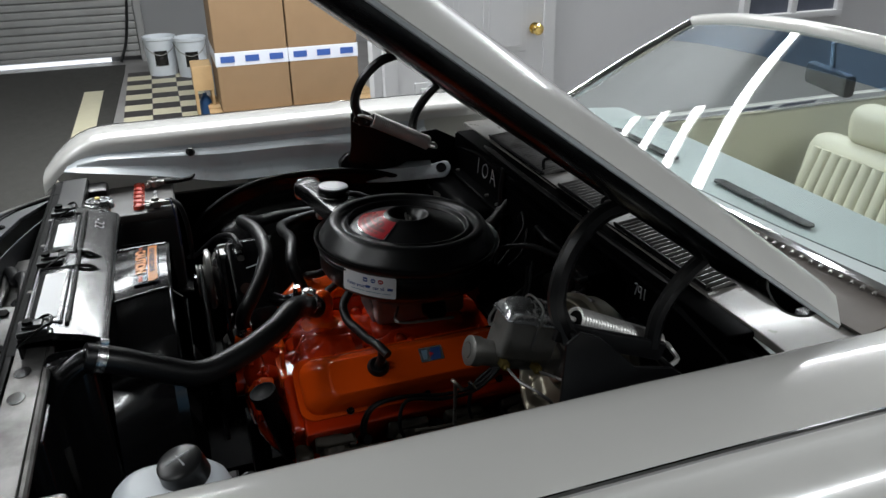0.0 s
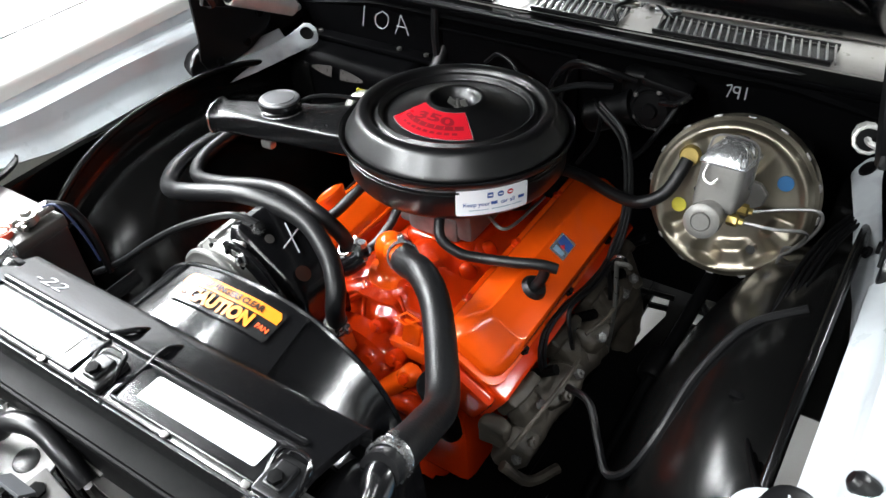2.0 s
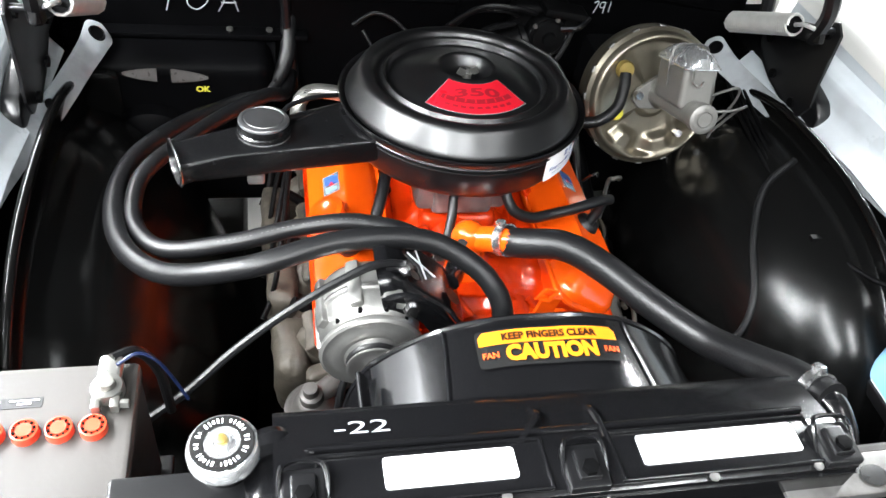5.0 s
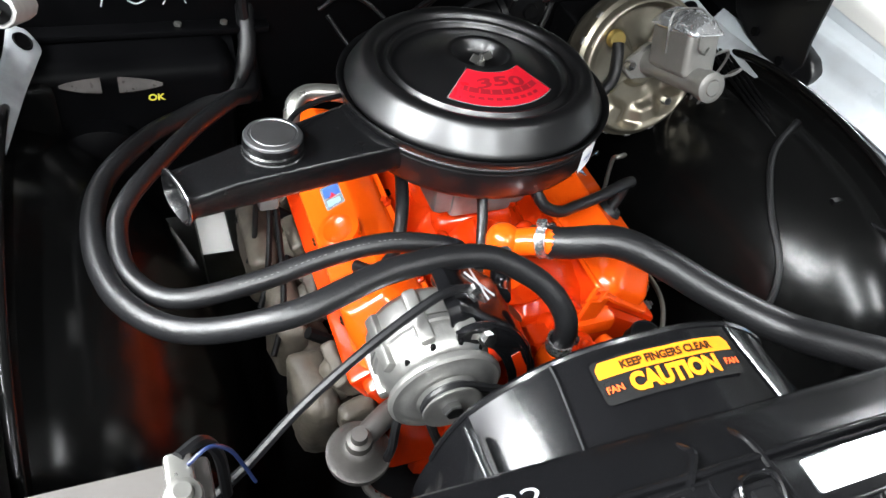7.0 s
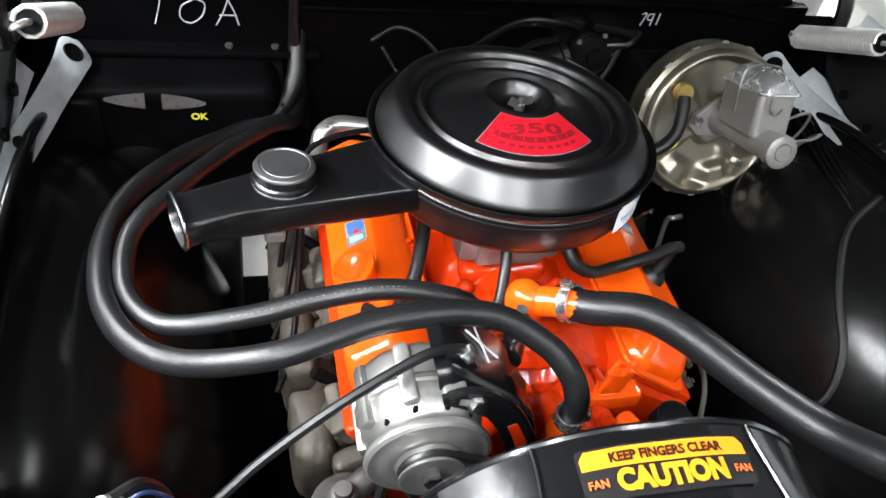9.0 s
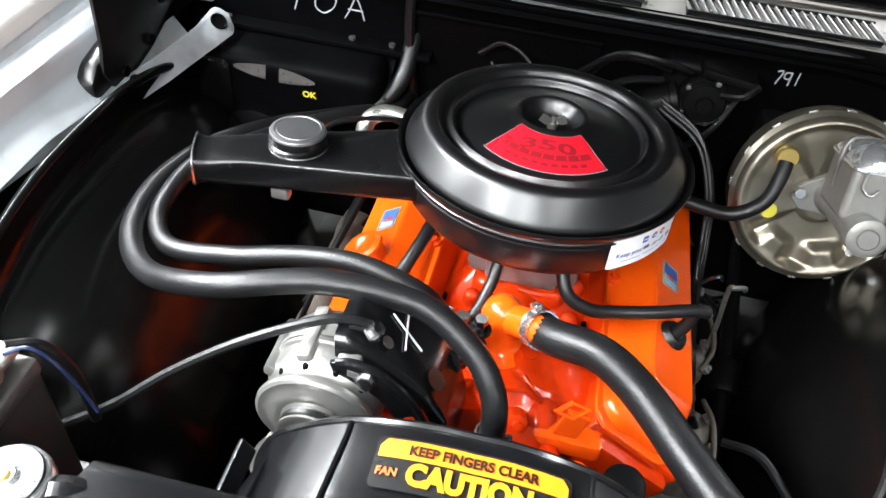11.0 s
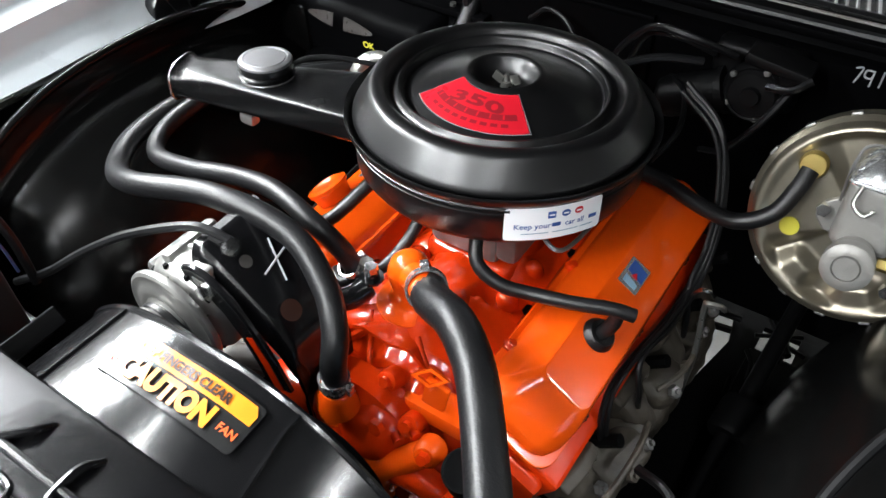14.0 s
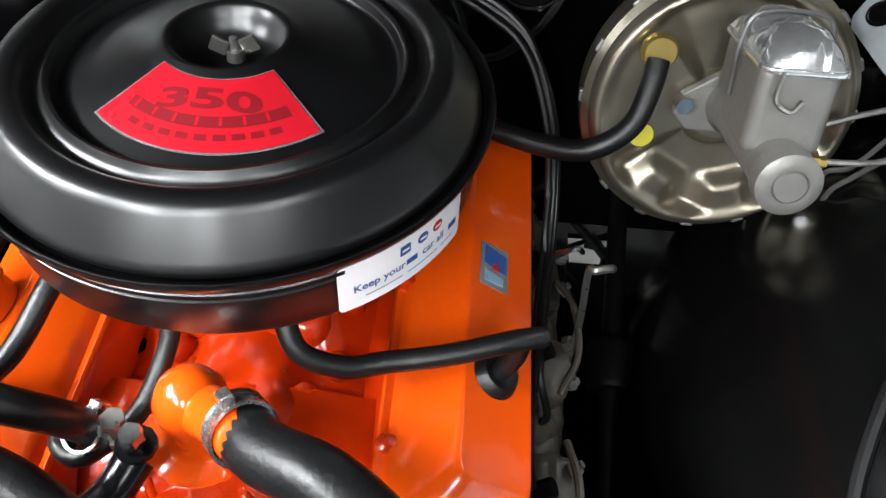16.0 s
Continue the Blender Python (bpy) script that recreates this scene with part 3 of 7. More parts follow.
    part("apron", box((side * 0.66, -0.1, 0.60), (0.02, 1.2, 0.58), 0.003), WHEELHOUSE, car)
    part("apron", box((side * 0.60, 0.27, 0.60), (0.12, 0.10, 0.50), 0.02), WHEELHOUSE, car)
    part("frame_rail", box((0.50 if side > 0 else -0.40, -0.1, 0.36), (0.09, 1.6, 0.13), 0.015), DULL_BLACK, car)

part("crossmember", box((0, -0.30, 0.30), (0.8, 0.22, 0.12), 0.02), DULL_BLACK, car)
for side in (1, -1):
    wheel = part("wheel", lathe([(0.19, -0.09), (0.32, -0.10), (0.345, -0.07), (0.345, 0.07), (0.32, 0.10), (0.19, 0.09)], frame_to((side * 0.80, -0.03, 0.345), (side, 0, 0)), 40, True), RUBBER, car)
    part("rim", lathe([(0, 0.02), (0.1, 0.02), (0.16, 0.05), (0.19, 0.08), (0.195, 0.09), (0.195, -0.08), (0, -0.06)], frame_to((side * 0.80, -0.03, 0.345), (side, 0, 0)), 32), STEEL, wheel)

# firewall and cowl
fw = part("firewall", box((0, 0.345, 0.715), (1.30, 0.02, 0.51), 0.004), FIREWALL, car, "black painted firewall")
part("stamped_panel", box((-0.10, 0.332, 0.83), (0.31, 0.012, 0.22), 0.006), FIREWALL, fw)
part("panel_rib", box((-0.10, 0.326, 0.945), (0.31, 0.012, 0.010), 0.004), FIREWALL, fw)
part("panel_rib", box((-0.255, 0.326, 0.84), (0.010, 0.012, 0.2), 0.004), FIREWALL, fw)


def cowl_curve(x):
    return 0.03 * (x / 0.7) ** 2


def cowl_front(u, v):
    x = -0.66 + 1.32 * u
    stops = [(0.335, 0.93), (0.33, 0.955), (0.322, 0.968), (0.33, 0.977), (0.352, 0.978), (0.368, 0.985), (0.372, 0.994)]
    k = v * (len(stops) - 1)
    i = min(int(k), len(stops) - 2)
    t = k - i
    y, z = [a + (b - a) * t for a, b in zip(stops[i], stops[i + 1])]
    return (x, y + cowl_curve(x) * 0.5, z - 0.04 * max(0, abs(x) - 0.42) / 0.24)


part("cowl_lip", sheet(cowl_front, 30, 18, 0.003), FIREWALL, car, "black cowl lip with rubber seal")
part("cowl_seal", tube([(x / 10, 0.338 + 0.5 * cowl_curve(x / 10), 0.985 - 0.04 * max(0, abs(x / 10) - 0.42) / 0.24) for x in range(-6, 7)], 0.009, 8, 4), RUBBER, car)
cowl = part("cowl_panel", box((0, 0.46, 0.985), (1.34, 0.18, 0.014), 0.003), COWL_GREY, car, "dull painted cowl panel below the windscreen")
part("cowl_ledge", join(box((0, 0.352, 0.983), (1.2, 0.06, 0.012), 0.004)), FIREWALL, car)
for x0, x1 in ((-0.49, -0.16), (-0.075, 0.10), (0.17, 0.47)):
    # black sheet gives the shade below the louvres; the cowl itself is closed
    gr = part("vent_recess", box(((x0 + x1) / 2, 0.412, 0.9945), (x1 - x0, 0.07, 0.004), 0.001), DECAL_GAP_BLACK, cowl, "cowl air intake grille over a black sheet for its shade")
    n = int((x1 - x0) / 0.0135)
    for k in range(n + 1):
        xx = x0 + (x1 - x0) * k / n
        part("louvre", box((xx, 0.412, 0.999), (0.003, 0.066, 0.007), 0.0008, Matrix.Rotation(radians(12), 4, "Z"), 1), LATCH, gr)
    part("grille_bar", box(((x0 + x1) / 2, 0.447, 1.0), (x1 - x0, 0.004, 0.006), 0.001), SATIN_BLACK, gr)
    part("grille_bar", box(((x0 + x1) / 2, 0.377, 1.0), (x1 - x0, 0.004, 0.006), 0.001), SATIN_BLACK, gr)
part("cowl_rear", sheet(lambda u, v: (-0.68 + 1.36 * u, 0.47 + 0.10 * v + cowl_curve(-0.68 + 1.36 * u), 1.0 + 0.02 * v), 20, 4, 0.004), COWL_BROWN, car, "dull cowl edge under the windscreen")
part("windscreen_moulding", tube([(x / 10, 0.565 + cowl_curve(x / 10), 1.028) for x in range(-7, 8)], 0.009, 8, 3), CHROME, car, "chrome windscreen moulding")
# notched strip at the hood's rear
for k in range(60):
    xx = -0.62 + 1.24 * k / 59
    part("strip_tooth", box((xx, 0.548 + cowl_curve(xx), 1.027), (0.006, 0.013, 0.004), 0.001, Matrix.Rotation(radians(35), 4, "Z"), 1), ZINC, cowl)

# windscreen
ws_base = lambda x: (0.625 + 0.085 * (x / 0.7) ** 2, 1.012)
ws_top = lambda x: (0.985 + 0.065 * (x / 0.58) ** 2, 1.296 - 0.06 * (x / 0.58) ** 2)


def pane(u, v, inset=0.0):
    xb, xt = -0.70 + 1.4 * u, -0.58 + 1.16 * u
    yb, zb = ws_base(xb)
    yt, zt = ws_top(xt)
    bow = 0.004 * math.sin(math.pi * v)
    return (xb + (xt - xb) * v, yb + (yt - yb) * v - bow, zb + (zt - zb) * v + bow)


screen = part("windscreen", sheet(pane, 20, 10, 0.005), GLASS, car, "tinted curved windscreen glass")
screen.visible_shadow = False
band = part("tint_band", sheet(lambda u, v: Vector(pane(0.02 + 0.96 * u, 0.80 + 0.18 * v)) + Vector((0, 0.006, -0.006)), 20, 3, 0.001), TINT, screen, "blue tint band along the top of the glass")
band.visible_shadow = False
for u in (0, 1):
    part("pillar", tube([pane(u, v / 6) for v in range(7)], 0.016, 10, 4), CHROME, car, "bright windscreen pillar trim")
part("header_rail", tube([(p[0], p[1] + 0.012, p[2] + 0.006) for p in (pane(k / 10, 1) for k in range(11))], 0.017, 10, 3), WHITE_PAINT, car, "white windscreen header rail")
mir = part("rear_view_mirror", box((0.02, 1.005, 1.198), (0.175, 0.03, 0.052), 0.012, Matrix.Rotation(radians(-14), 4, "Z")), BATTERY_GREY, car, "dark rear-view mirror")
part("mirror_stem", tube([(0.02, 1.01, 1.21), (0.02, 1.0, 1.28)], 0.006, 8), CHROME, mir)

# dashboard and cabin
dash = part("dashboard", sheet(lambda u, v: (-0.72 + 1.44 * u, 0.62 + 0.36 * v, 0.99 - 0.03 * v - 0.12 * max(0, v - 0.85) / 0.15), 12, 20, 0.02), DASH, car, "grey-blue padded dashboard top")
part("defrost_vent", prism(rounded(0.30, 0.03, 0.014), 0.004, Matrix.Translation((0.16, 0.74, 0.986)) @ Matrix.Rotation(radians(-5), 4, "X")), DECAL_GAP_BLACK, dash)
part("defrost_vent", prism(rounded(0.30, 0.03, 0.014), 0.004, Matrix.Translation((-0.3, 0.74, 0.986)) @ Matrix.Rotation(radians(-5), 4, "X")), DECAL_GAP_BLACK, dash)
part("cabin_floor", box((0, 2.1, 0.30), (1.8, 2.4, 0.04), 0.01), DASH, car)
for side in (1, -1):
    d = part("door", box((side * 0.93, 1.50, 0.56), (0.14, 1.65, 0.58), 0.04), WHITE_PAINT, car, "white car door")
    part("door_panel", box((side * 0.845, 1.50, 0.585), (0.03, 1.6, 0.53), 0.012), BEIGE, d, "ivory vinyl door panel")
    part("sill_trim", box((side * 0.86, 1.50, 0.857), (0.05, 1.62, 0.012), 0.004), CHROME, d)
part("rear_body", box((0, 3.3, 0.70), (1.9, 1.6, 0.6), 0.08), WHITE_PAINT, car, "white rear deck")
for sx in (-0.45, 0.45):
    seat = part("front_seat", box((sx, 1.42, 0.42), (0.56, 0.52, 0.20), 0.06, seg=3), BEIGE, car, "ivory pleated vinyl seat")
    part("backrest", box((sx, 1.70, 0.56), (0.54, 0.15, 0.50), 0.06, Matrix.Rotation(radians(-14), 4, "X"), 3), BEIGE, seat)
    for k in range(9):
        part("pleat", tube([(sx - 0.18 + 0.045 * k, 1.575, 0.40), (sx - 0.18 + 0.045 * k, 1.61, 0.60), (sx - 0.175 + 0.0437 * k, 1.665, 0.77)], 0.0245, 10, 4), BEIGE, seat)
    part("headrest", box((sx, 1.76, 0.865), (0.27, 0.12, 0.14), 0.05, None, 3), BEIGE, seat)
part("steering_wheel", lathe([(0.19 + 0.014 * math.cos(a * math.pi / 5), 0.014 * math.sin(a * math.pi / 5)) for a in range(10)], frame_to((0.42, 1.14, 0.88), (0, 0.9, 0.45)), 40, True), WIRE_BLACK, car, "black steering wheel rim")

# hood: outer skin, black inner frame
HOOD_ANGLE = radians(36.5)


def hood_point(x, s, h):
    """x across, s metres up along the hood from its hinge edge, h metres above its inner face."""
    return Vector((x, 0.42 - s * math.cos(HOOD_ANGLE) + h * math.sin(HOOD_ANGLE), 1.035 + s * math.sin(HOOD_ANGLE) + h * math.cos(HOOD_ANGLE)))


hood = thing("hood", "raised white hood with black inner frame", "hood", (0, 0.42, 1.035))
part("skin", sheet(lambda u, v: hood_point(-0.70 + 1.4 * u, 1.32 * v, 0.045 + 0.03 * math.sin(math.pi * u) - 0.035 * max(0, abs(2 * u - 1) - 0.94) / 0.06), 40, 12, 0.004), WHITE_PAINT, hood, "glossy white hood skin")
for side in (1, -1):
    part("edge_lip", sheet(lambda u, v: hood_point(side * (0.70 - 0.05 * v), 1.32 * u, 0.008 + 0.004 * math.sin(3 * v)), 14, 5, 0.004), GREY_PAINT, hood, "pale folded hood edge")
    part("side_rail", sheet(lambda u, v: hood_point(side * (0.65 - 0.14 * v), 0.02 + 1.28 * u, 0.010 - 0.03 * math.sin(math.pi * v) ** 0.6), 14, 10, 0.003), GLOSS_BLACK, hood)
    part("brace", sheet(lambda u, v: hood_point(side * (0.50 - 0.42 * u + 0.05 * (v - 0.5)), 0.15 + 1.0 * u, 0.02 - 0.025 * math.sin(math.pi * v) ** 0.6), 14, 8, 0.003), GLOSS_BLACK, hood)
part("inner_skin", sheet(lambda u, v: hood_point(-0.66 + 1.32 * u, 0.01 + 1.30 * v, 0.022 + 0.02 * math.sin(math.pi * u)), 20, 10, 0.003), GLOSS_BLACK, hood, "black hood underside")
part("rear_rail", sheet(lambda u, v: hood_point(-0.66 + 1.32 * u, 0.0 + 0.13 * v, 0.012 - 0.028 * math.sin(math.pi * v) ** 0.6), 20, 10, 0.003), GLOSS_BLACK, hood)
part("front_rail", sheet(lambda u, v: hood_point(-0.66 + 1.32 * u, 1.17 + 0.14 * v, 0.012 - 0.028 * math.sin(math.pi * v) ** 0.6), 20, 10, 0.003), GLOSS_BLACK, hood)


def helix(a, b, r, turns, wire):
    a, b = Vector(a), Vector(b)
    m = frame_to(a, b - a)
    n = turns * 10
    return tube([m @ Vector((r * math.cos(i * 2 * math.pi / 10), r * math.sin(i * 2 * math.pi / 10), (b - a).length * i / n)) for i in range(n + 1)], wire, 6, raw=True)


# hood hinges with their springs
def hood_hinge(s):
    side_m = Matrix(((0, 0, s, 0), (1, 0, 0, 0), (0, 1, 0, 0), (0, 0, 0, 1)))
    plate = prism([(0.03, 0.90), (0.06, 0.885), (0.14, 0.90), (0.20, 0.93), (0.225, 0.965), (0.20, 0.985), (0.14, 1.0), (0.08, 1.06), (0.05, 1.075), (0.03, 1.06), (0.025, 0.97), (0.015, 0.93)], 0.006, Matrix.Translation((s * 0.630, 0, 0)) @ side_m, 0.0015)
    h = part("hood_hinge", plate, SATIN_BLACK, car, "black steel hood hinge with coil spring")
    part("base_cup", prism([(-0.01, 0.925), (-0.012, 0.905), (0.0, 0.890), (0.03, 0.884), (0.09, 0.886), (0.16, 0.894), (0.215, 0.915), (0.235, 0.94), (0.225, 0.955), (0.17, 0.965), (0.06, 0.955), (0.01, 0.945)], 0.03, Matrix.Translation((s * 0.634, 0, 0)) @ side_m, 0.008), SATIN_BLACK, h)
    part("pocket_plate", prism([(0.06, 0.87), (0.30, 0.835), (0.345, 0.86), (0.345, 0.95), (0.28, 0.985), (0.20, 0.98), (0.10, 0.95)], 0.005, Matrix.Translation((s * 0.652, 0, 0)) @ side_m, 0.0015), SATIN_BLACK, h)
    part("arm", tube([(s * 0.60, 0.055, 1.04), (s * 0.592, 0.035, 1.10), (s * 0.58, 0.055, 1.16), (s * 0.57, 0.10, 1.205), (s * 0.57, 0.155, 1.222)], 0.013, 8), SATIN_BLACK, h)
    part("arm", tube([(s * 0.595, 0.19, 1.0), (s * 0.592, 0.20, 1.05), (s * 0.59, 0.235, 1.10), (s * 0.59, 0.275, 1.132)], 0.012, 8), SATIN_BLACK, h)
    part("link", box((s * 0.598, 0.12, 1.025), (0.012, 0.19, 0.03), 0.004, Matrix.Rotation(radians(-22), 4, "X")), SATIN_BLACK, h)
    part("hood_bracket", box((s * 0.572, 0.205, 1.186), (0.03, 0.20, 0.012), 0.003, Matrix.Rotation(-HOOD_ANGLE, 4, "X")), SATIN_BLACK, h)
    part("spring", helix((s * 0.572, 0.075, 1.055), (s * 0.560, 0.225, 0.976), 0.0170, 30, 0.0030), SPRING, h, "grey coil spring")
    part("spring_core", tube([(s * 0.572, 0.075, 1.055), (s * 0.560, 0.225, 0.976)], 0.0145, 10, raw=True), DULL_BLACK, h)
    part("hook", tube([(s * 0.560, 0.225, 0.976), (s * 0.560, 0.243, 0.972), (s * 0.565, 0.25, 0.962), (s * 0.58, 0.25, 0.955), (s * 0.602, 0.22, 0.962)], 0.004, 6), SPRING, h)
    part("hook", tube([(s * 0.572, 0.075, 1.055), (s * 0.572, 0.055, 1.066), (s * 0.580, 0.042, 1.068), (s * 0.60, 0.05, 1.06)], 0.004, 6), SPRING, h)
    for p in ((0.052, 1.058), (0.215, 0.966)):
        part("pivot_pin", tube([(s * 0.632, p[0], p[1]), (s * 0.585, p[0], p[1])], 0.006, 10, raw=True), SATIN_BLACK, h)
    for yy, zz in ((0.06, 0.91), (0.14, 0.92), (0.055, 1.05), (0.19, 0.965)):
        part("bolt", lathe([(0, 0), (0.009, 0), (0.009, 0.005), (0, 0.006)], frame_to((s * 0.628, yy, zz), (-s, 0, 0)), 8), DULL_BLACK, h)


hood_hinge(-1)
hood_hinge(1)

# header panel, nose and latch
HEADER = [(-0.575, -0.69), (-0.455, -0.825), (-0.30, -0.880), (-0.115, -0.937), (-0.07, -0.937), (0.07, -0.908), (0.18, -0.885), (0.285, -0.860), (0.36, -0.815), (0.575, -0.69)]


def header_plate():
    inner = [(0.46, -0.69), (0.335, -0.715), (0.321, -0.74), (0.262, -0.77), (0.138, -0.804), (-0.021, -0.832), (-0.197, -0.830), (-0.407, -0.779), (-0.49, -0.735), (-0.545, -0.69)]
    return prism(HEADER + inner, 0.012, Matrix.Translation((0, 0, 0.952)), 0.003)


def nose_line(u):
    k = u * (len(HEADER) - 1)
    i = min(int(k), len(HEADER) - 2)
    return [a + (b - a) * (k - i) for a, b in zip(HEADER[i], HEADER[i + 1])]


header = part("header_panel", header_plate(), HEADER_GREY, car, "grey curved header panel behind the grille")
part("header_lip", tube([(x, y - 0.006, 0.958) for x, y in HEADER], 0.005, 8, 6), ZINC, header, "bright worn edge of the header panel")
part("header_slope", sheet(lambda u, v: (nose_line(u)[0], nose_line(u)[1] + 0.004 + 0.022 * v, 0.962 + 0.006 * v), 30, 3, 0.002), HEADER_GREY, header)
# dark tube that follows the line of the groove
part("header_groove", tube([(x, y, 0.9655) for x, y in ((-0.54, -0.70), (-0.435, -0.812), (-0.29, -0.862), (-0.13, -0.911), (-0.085, -0.911), (0.07, -0.882), (0.17, -0.860), (0.26, -0.838), (0.334, -0.790), (0.48, -0.70))], 0.0045, 8, 6), DULL_BLACK, header, "dark line along the header groove")
part("latch_bracket", join(box((-0.110, -0.848, 0.967), (0.115, 0.060, 0.004), 0.001), box((-0.135, -0.792, 0.955), (0.045, 0.02, 0.004), 0.001, Matrix.Rotation(radians(-40), 4, "X")), box((-0.035, -0.792, 0.955), (0.045, 0.02, 0.004), 0.001, Matrix.Rotation(radians(-40), 4, "X"))), HEADER_GREY, header)
for x in (-0.155, -0.062):
    part("bolt", lathe([(0, 0), (0.012, 0), (0.012, 0.002), (0.008, 0.003), (0.008, 0.008), (0, 0.009)], Matrix.Translation((x, -0.862, 0.969)), 6), DULL_BLACK, header)
part("header_skirt", sheet(lambda u, v: (-0.50 + 1.0 * u, -0.685 - 0.13 * math.sin(math.pi * min(1, max(0, u))) ** 0.8, 0.955 - 0.09 * v), 24, 3, 0.003), HEADER_GREY, header)
part("nose", sheet(lambda u, v: (nose_line(u)[0], nose_line(u)[1] - 0.004 + 0.05 * v, 0.953 - 0.30 * v), 30, 10, 0.006), WHITE_PAINT, car, "white nose panel below the header")
part("grille", box((0, -0.86, 0.50), (1.3, 0.04, 0.32), 0.01), CHROME, car)
part("bumper", box((0, -0.97, 0.42), (1.8, 0.12, 0.13), 0.05, None, 3), CHROME, car, "chrome front bumper")
for x, y in ((-0.36, -0.81), (0.12, -0.838), (0.30, -0.785)):
    part("bolt", lathe([(0, 0), (0.010, 0), (0.010, 0.003), (0.006, 0.006), (0, 0.007)], Matrix.Translation((x, y, 0.964)), 10), DULL_BLACK, header)

latch = thing("hood_latch", "dull metal hood latch plates with a black hook", "hood latch", (-0.12, -0.77, 0.85))
LP = Matrix.Rotation(radians(6), 4, "Y") @ Matrix.Rotation(radians(10), 4, "X")
part("plate", prism([(-0.13, -0.05), (-0.02, -0.055), (0.0, -0.045), (0.075, -0.05), (0.085, -0.01), (0.075, 0.04), (0.03, 0.055), (-0.05, 0.05), (-0.12, 0.03)], 0.004, Matrix.Translation((-0.15, -0.762, 0.902)) @ LP, 0.001), LATCH, latch)
part("rib", join(tube([(-0.24, -0.79, 0.917), (-0.15, -0.785, 0.912), (-0.09, -0.79, 0.905)], 0.007, 8), tube([(-0.22, -0.735, 0.922), (-0.14, -0.722, 0.915), (-0.06, -0.716, 0.905)], 0.008, 8)), LATCH, latch)
for x, y, r in ((-0.105, -0.755, 0.014), (-0.19, -0.77, 0.009), (-0.085, -0.79, 0.008)):
    part("slot", lathe([(0, 0.001), (r, 0.001), (r * 1.15, 0)], Matrix.Translation((x, y, 0.9075 - 0.1 * (x + 0.15))) @ LP, 16), DECAL_GAP_BLACK, latch)
part("bracket", join(box((-0.06, -0.70, 0.912), (0.10, 0.05, 0.005), 0.001, Matrix.Rotation(radians(12), 4, "Y")), box((-0.01, -0.715, 0.885), (0.07, 0.035, 0.004), 0.001, Matrix.Rotation(radians(30), 4, "Y"))), LATCH, latch)
part("hook", tube([(-0.245, -0.80, 0.905), (-0.20, -0.775, 0.925), (-0.145, -0.757, 0.93), (-0.125, -0.742, 0.945), (-0.085, -0.732, 0.945), (-0.045, -0.735, 0.925), (-0.02, -0.737, 0.90)], 0.0125, 10), SATIN_BLACK, latch, "black latch hook")
part("strap", join(box((-0.008, -0.776, 0.892), (0.135, 0.032, 0.005), 0.0012, Matrix.Rotation(radians(14), 4, "Y") @ Matrix.Rotation(radians(-8), 4, "Z"))), LATCH, latch, "flat metal strap holding the horn")
for x, z in ((-0.055, 0.9075), (0.04, 0.8835)):
    part("bolt", lathe([(0, 0), (0.010, 0), (0.010, 0.006), (0, 0.007)], frame_to((x, -0.774, z - 0.003), (0.24, 0, 1)), 6), DULL_BLACK, latch)
part("spring", helix((-0.24, -0.745, 0.90), (-0.17, -0.735, 0.93), 0.010, 9, 0.0025), LATCH, latch)
horn = thing("horn", "round black horn with a grey rim behind the header", "horn", (0.03, -0.775, 0.8))
part("shell", lathe([(0, 0.02), (0.028, 0.02), (0.03, 0.012), (0.044, 0.008), (0.05, 0.0), (0.05, -0.012), (0.04, -0.02), (0, -0.03)], frame_to((0.035, -0.778, 0.858), (0.1, -0.15, 1)), 32), SATIN_BLACK, horn)
part("rim", lathe([(0.046, 0.004), (0.053, 0.002), (0.053, -0.004), (0.046, -0.004)], frame_to((0.035, -0.778, 0.858), (0.1, -0.15, 1)), 32, True), LATCH, horn, "grey crimped rim")
part("wire", tube([(0.075, -0.75, 0.862), (0.10, -0.735, 0.90), (0.085, -0.715, 0.93), (0.09, -0.70, 0.94)], 0.002, 6), WIRE_BLACK, horn)
part("stay", tube([(-0.03, -0.735, 0.885), (-0.03, -0.73, 0.82), (-0.02, -0.725, 0.75)], 0.006, 6), LATCH, horn)

# radiator support bar
support = part("radiator_support", join(box((-0.20, -0.685, 0.955), (0.86, 0.075, 0.028), 0.005), box((0, -0.715, 0.93), (1.26, 0.012, 0.075), 0.003), tube([(-0.60, -0.7225, 0.968), (0.0, -0.7225, 0.968), (0.60, -0.7225, 0.968)], 0.004, 8)), DULL_BLACK, car, "black radiator support bar")
part("support_end", join(box((-0.46, -0.676, 0.966), (0.32, 0.056, 0.016), 0.004), box((-0.60, -0.64, 0.93), (0.07, 0.07, 0.05), 0.01), box((-0.38, -0.632, 0.955), (0.13, 0.05, 0.016), 0.004)), SATIN_BLACK, support)
part("support_end", join(box((0.405, -0.681, 0.966), (0.43, 0.046, 0.014), 0.003), tube([(0.19, -0.655, 0.967), (0.40, -0.653, 0.967), (0.62, -0.651, 0.967)], 0.006, 8), box((0.60, -0.64, 0.93), (0.07, 0.07, 0.05), 0.01)), LATCH, support, "dull bare metal end of the support bar")
for x in (0.295, 0.365, -0.40):
    part("hole", lathe([(0, 0), (0.010, 0), (0.012, 0.002), (0, 0.0025)], Matrix.Translation((x, -0.685, 0.9725)) @ Matrix.Diagonal((1.3, 1, 1, 1)), 16), DECAL_GAP_BLACK, support)
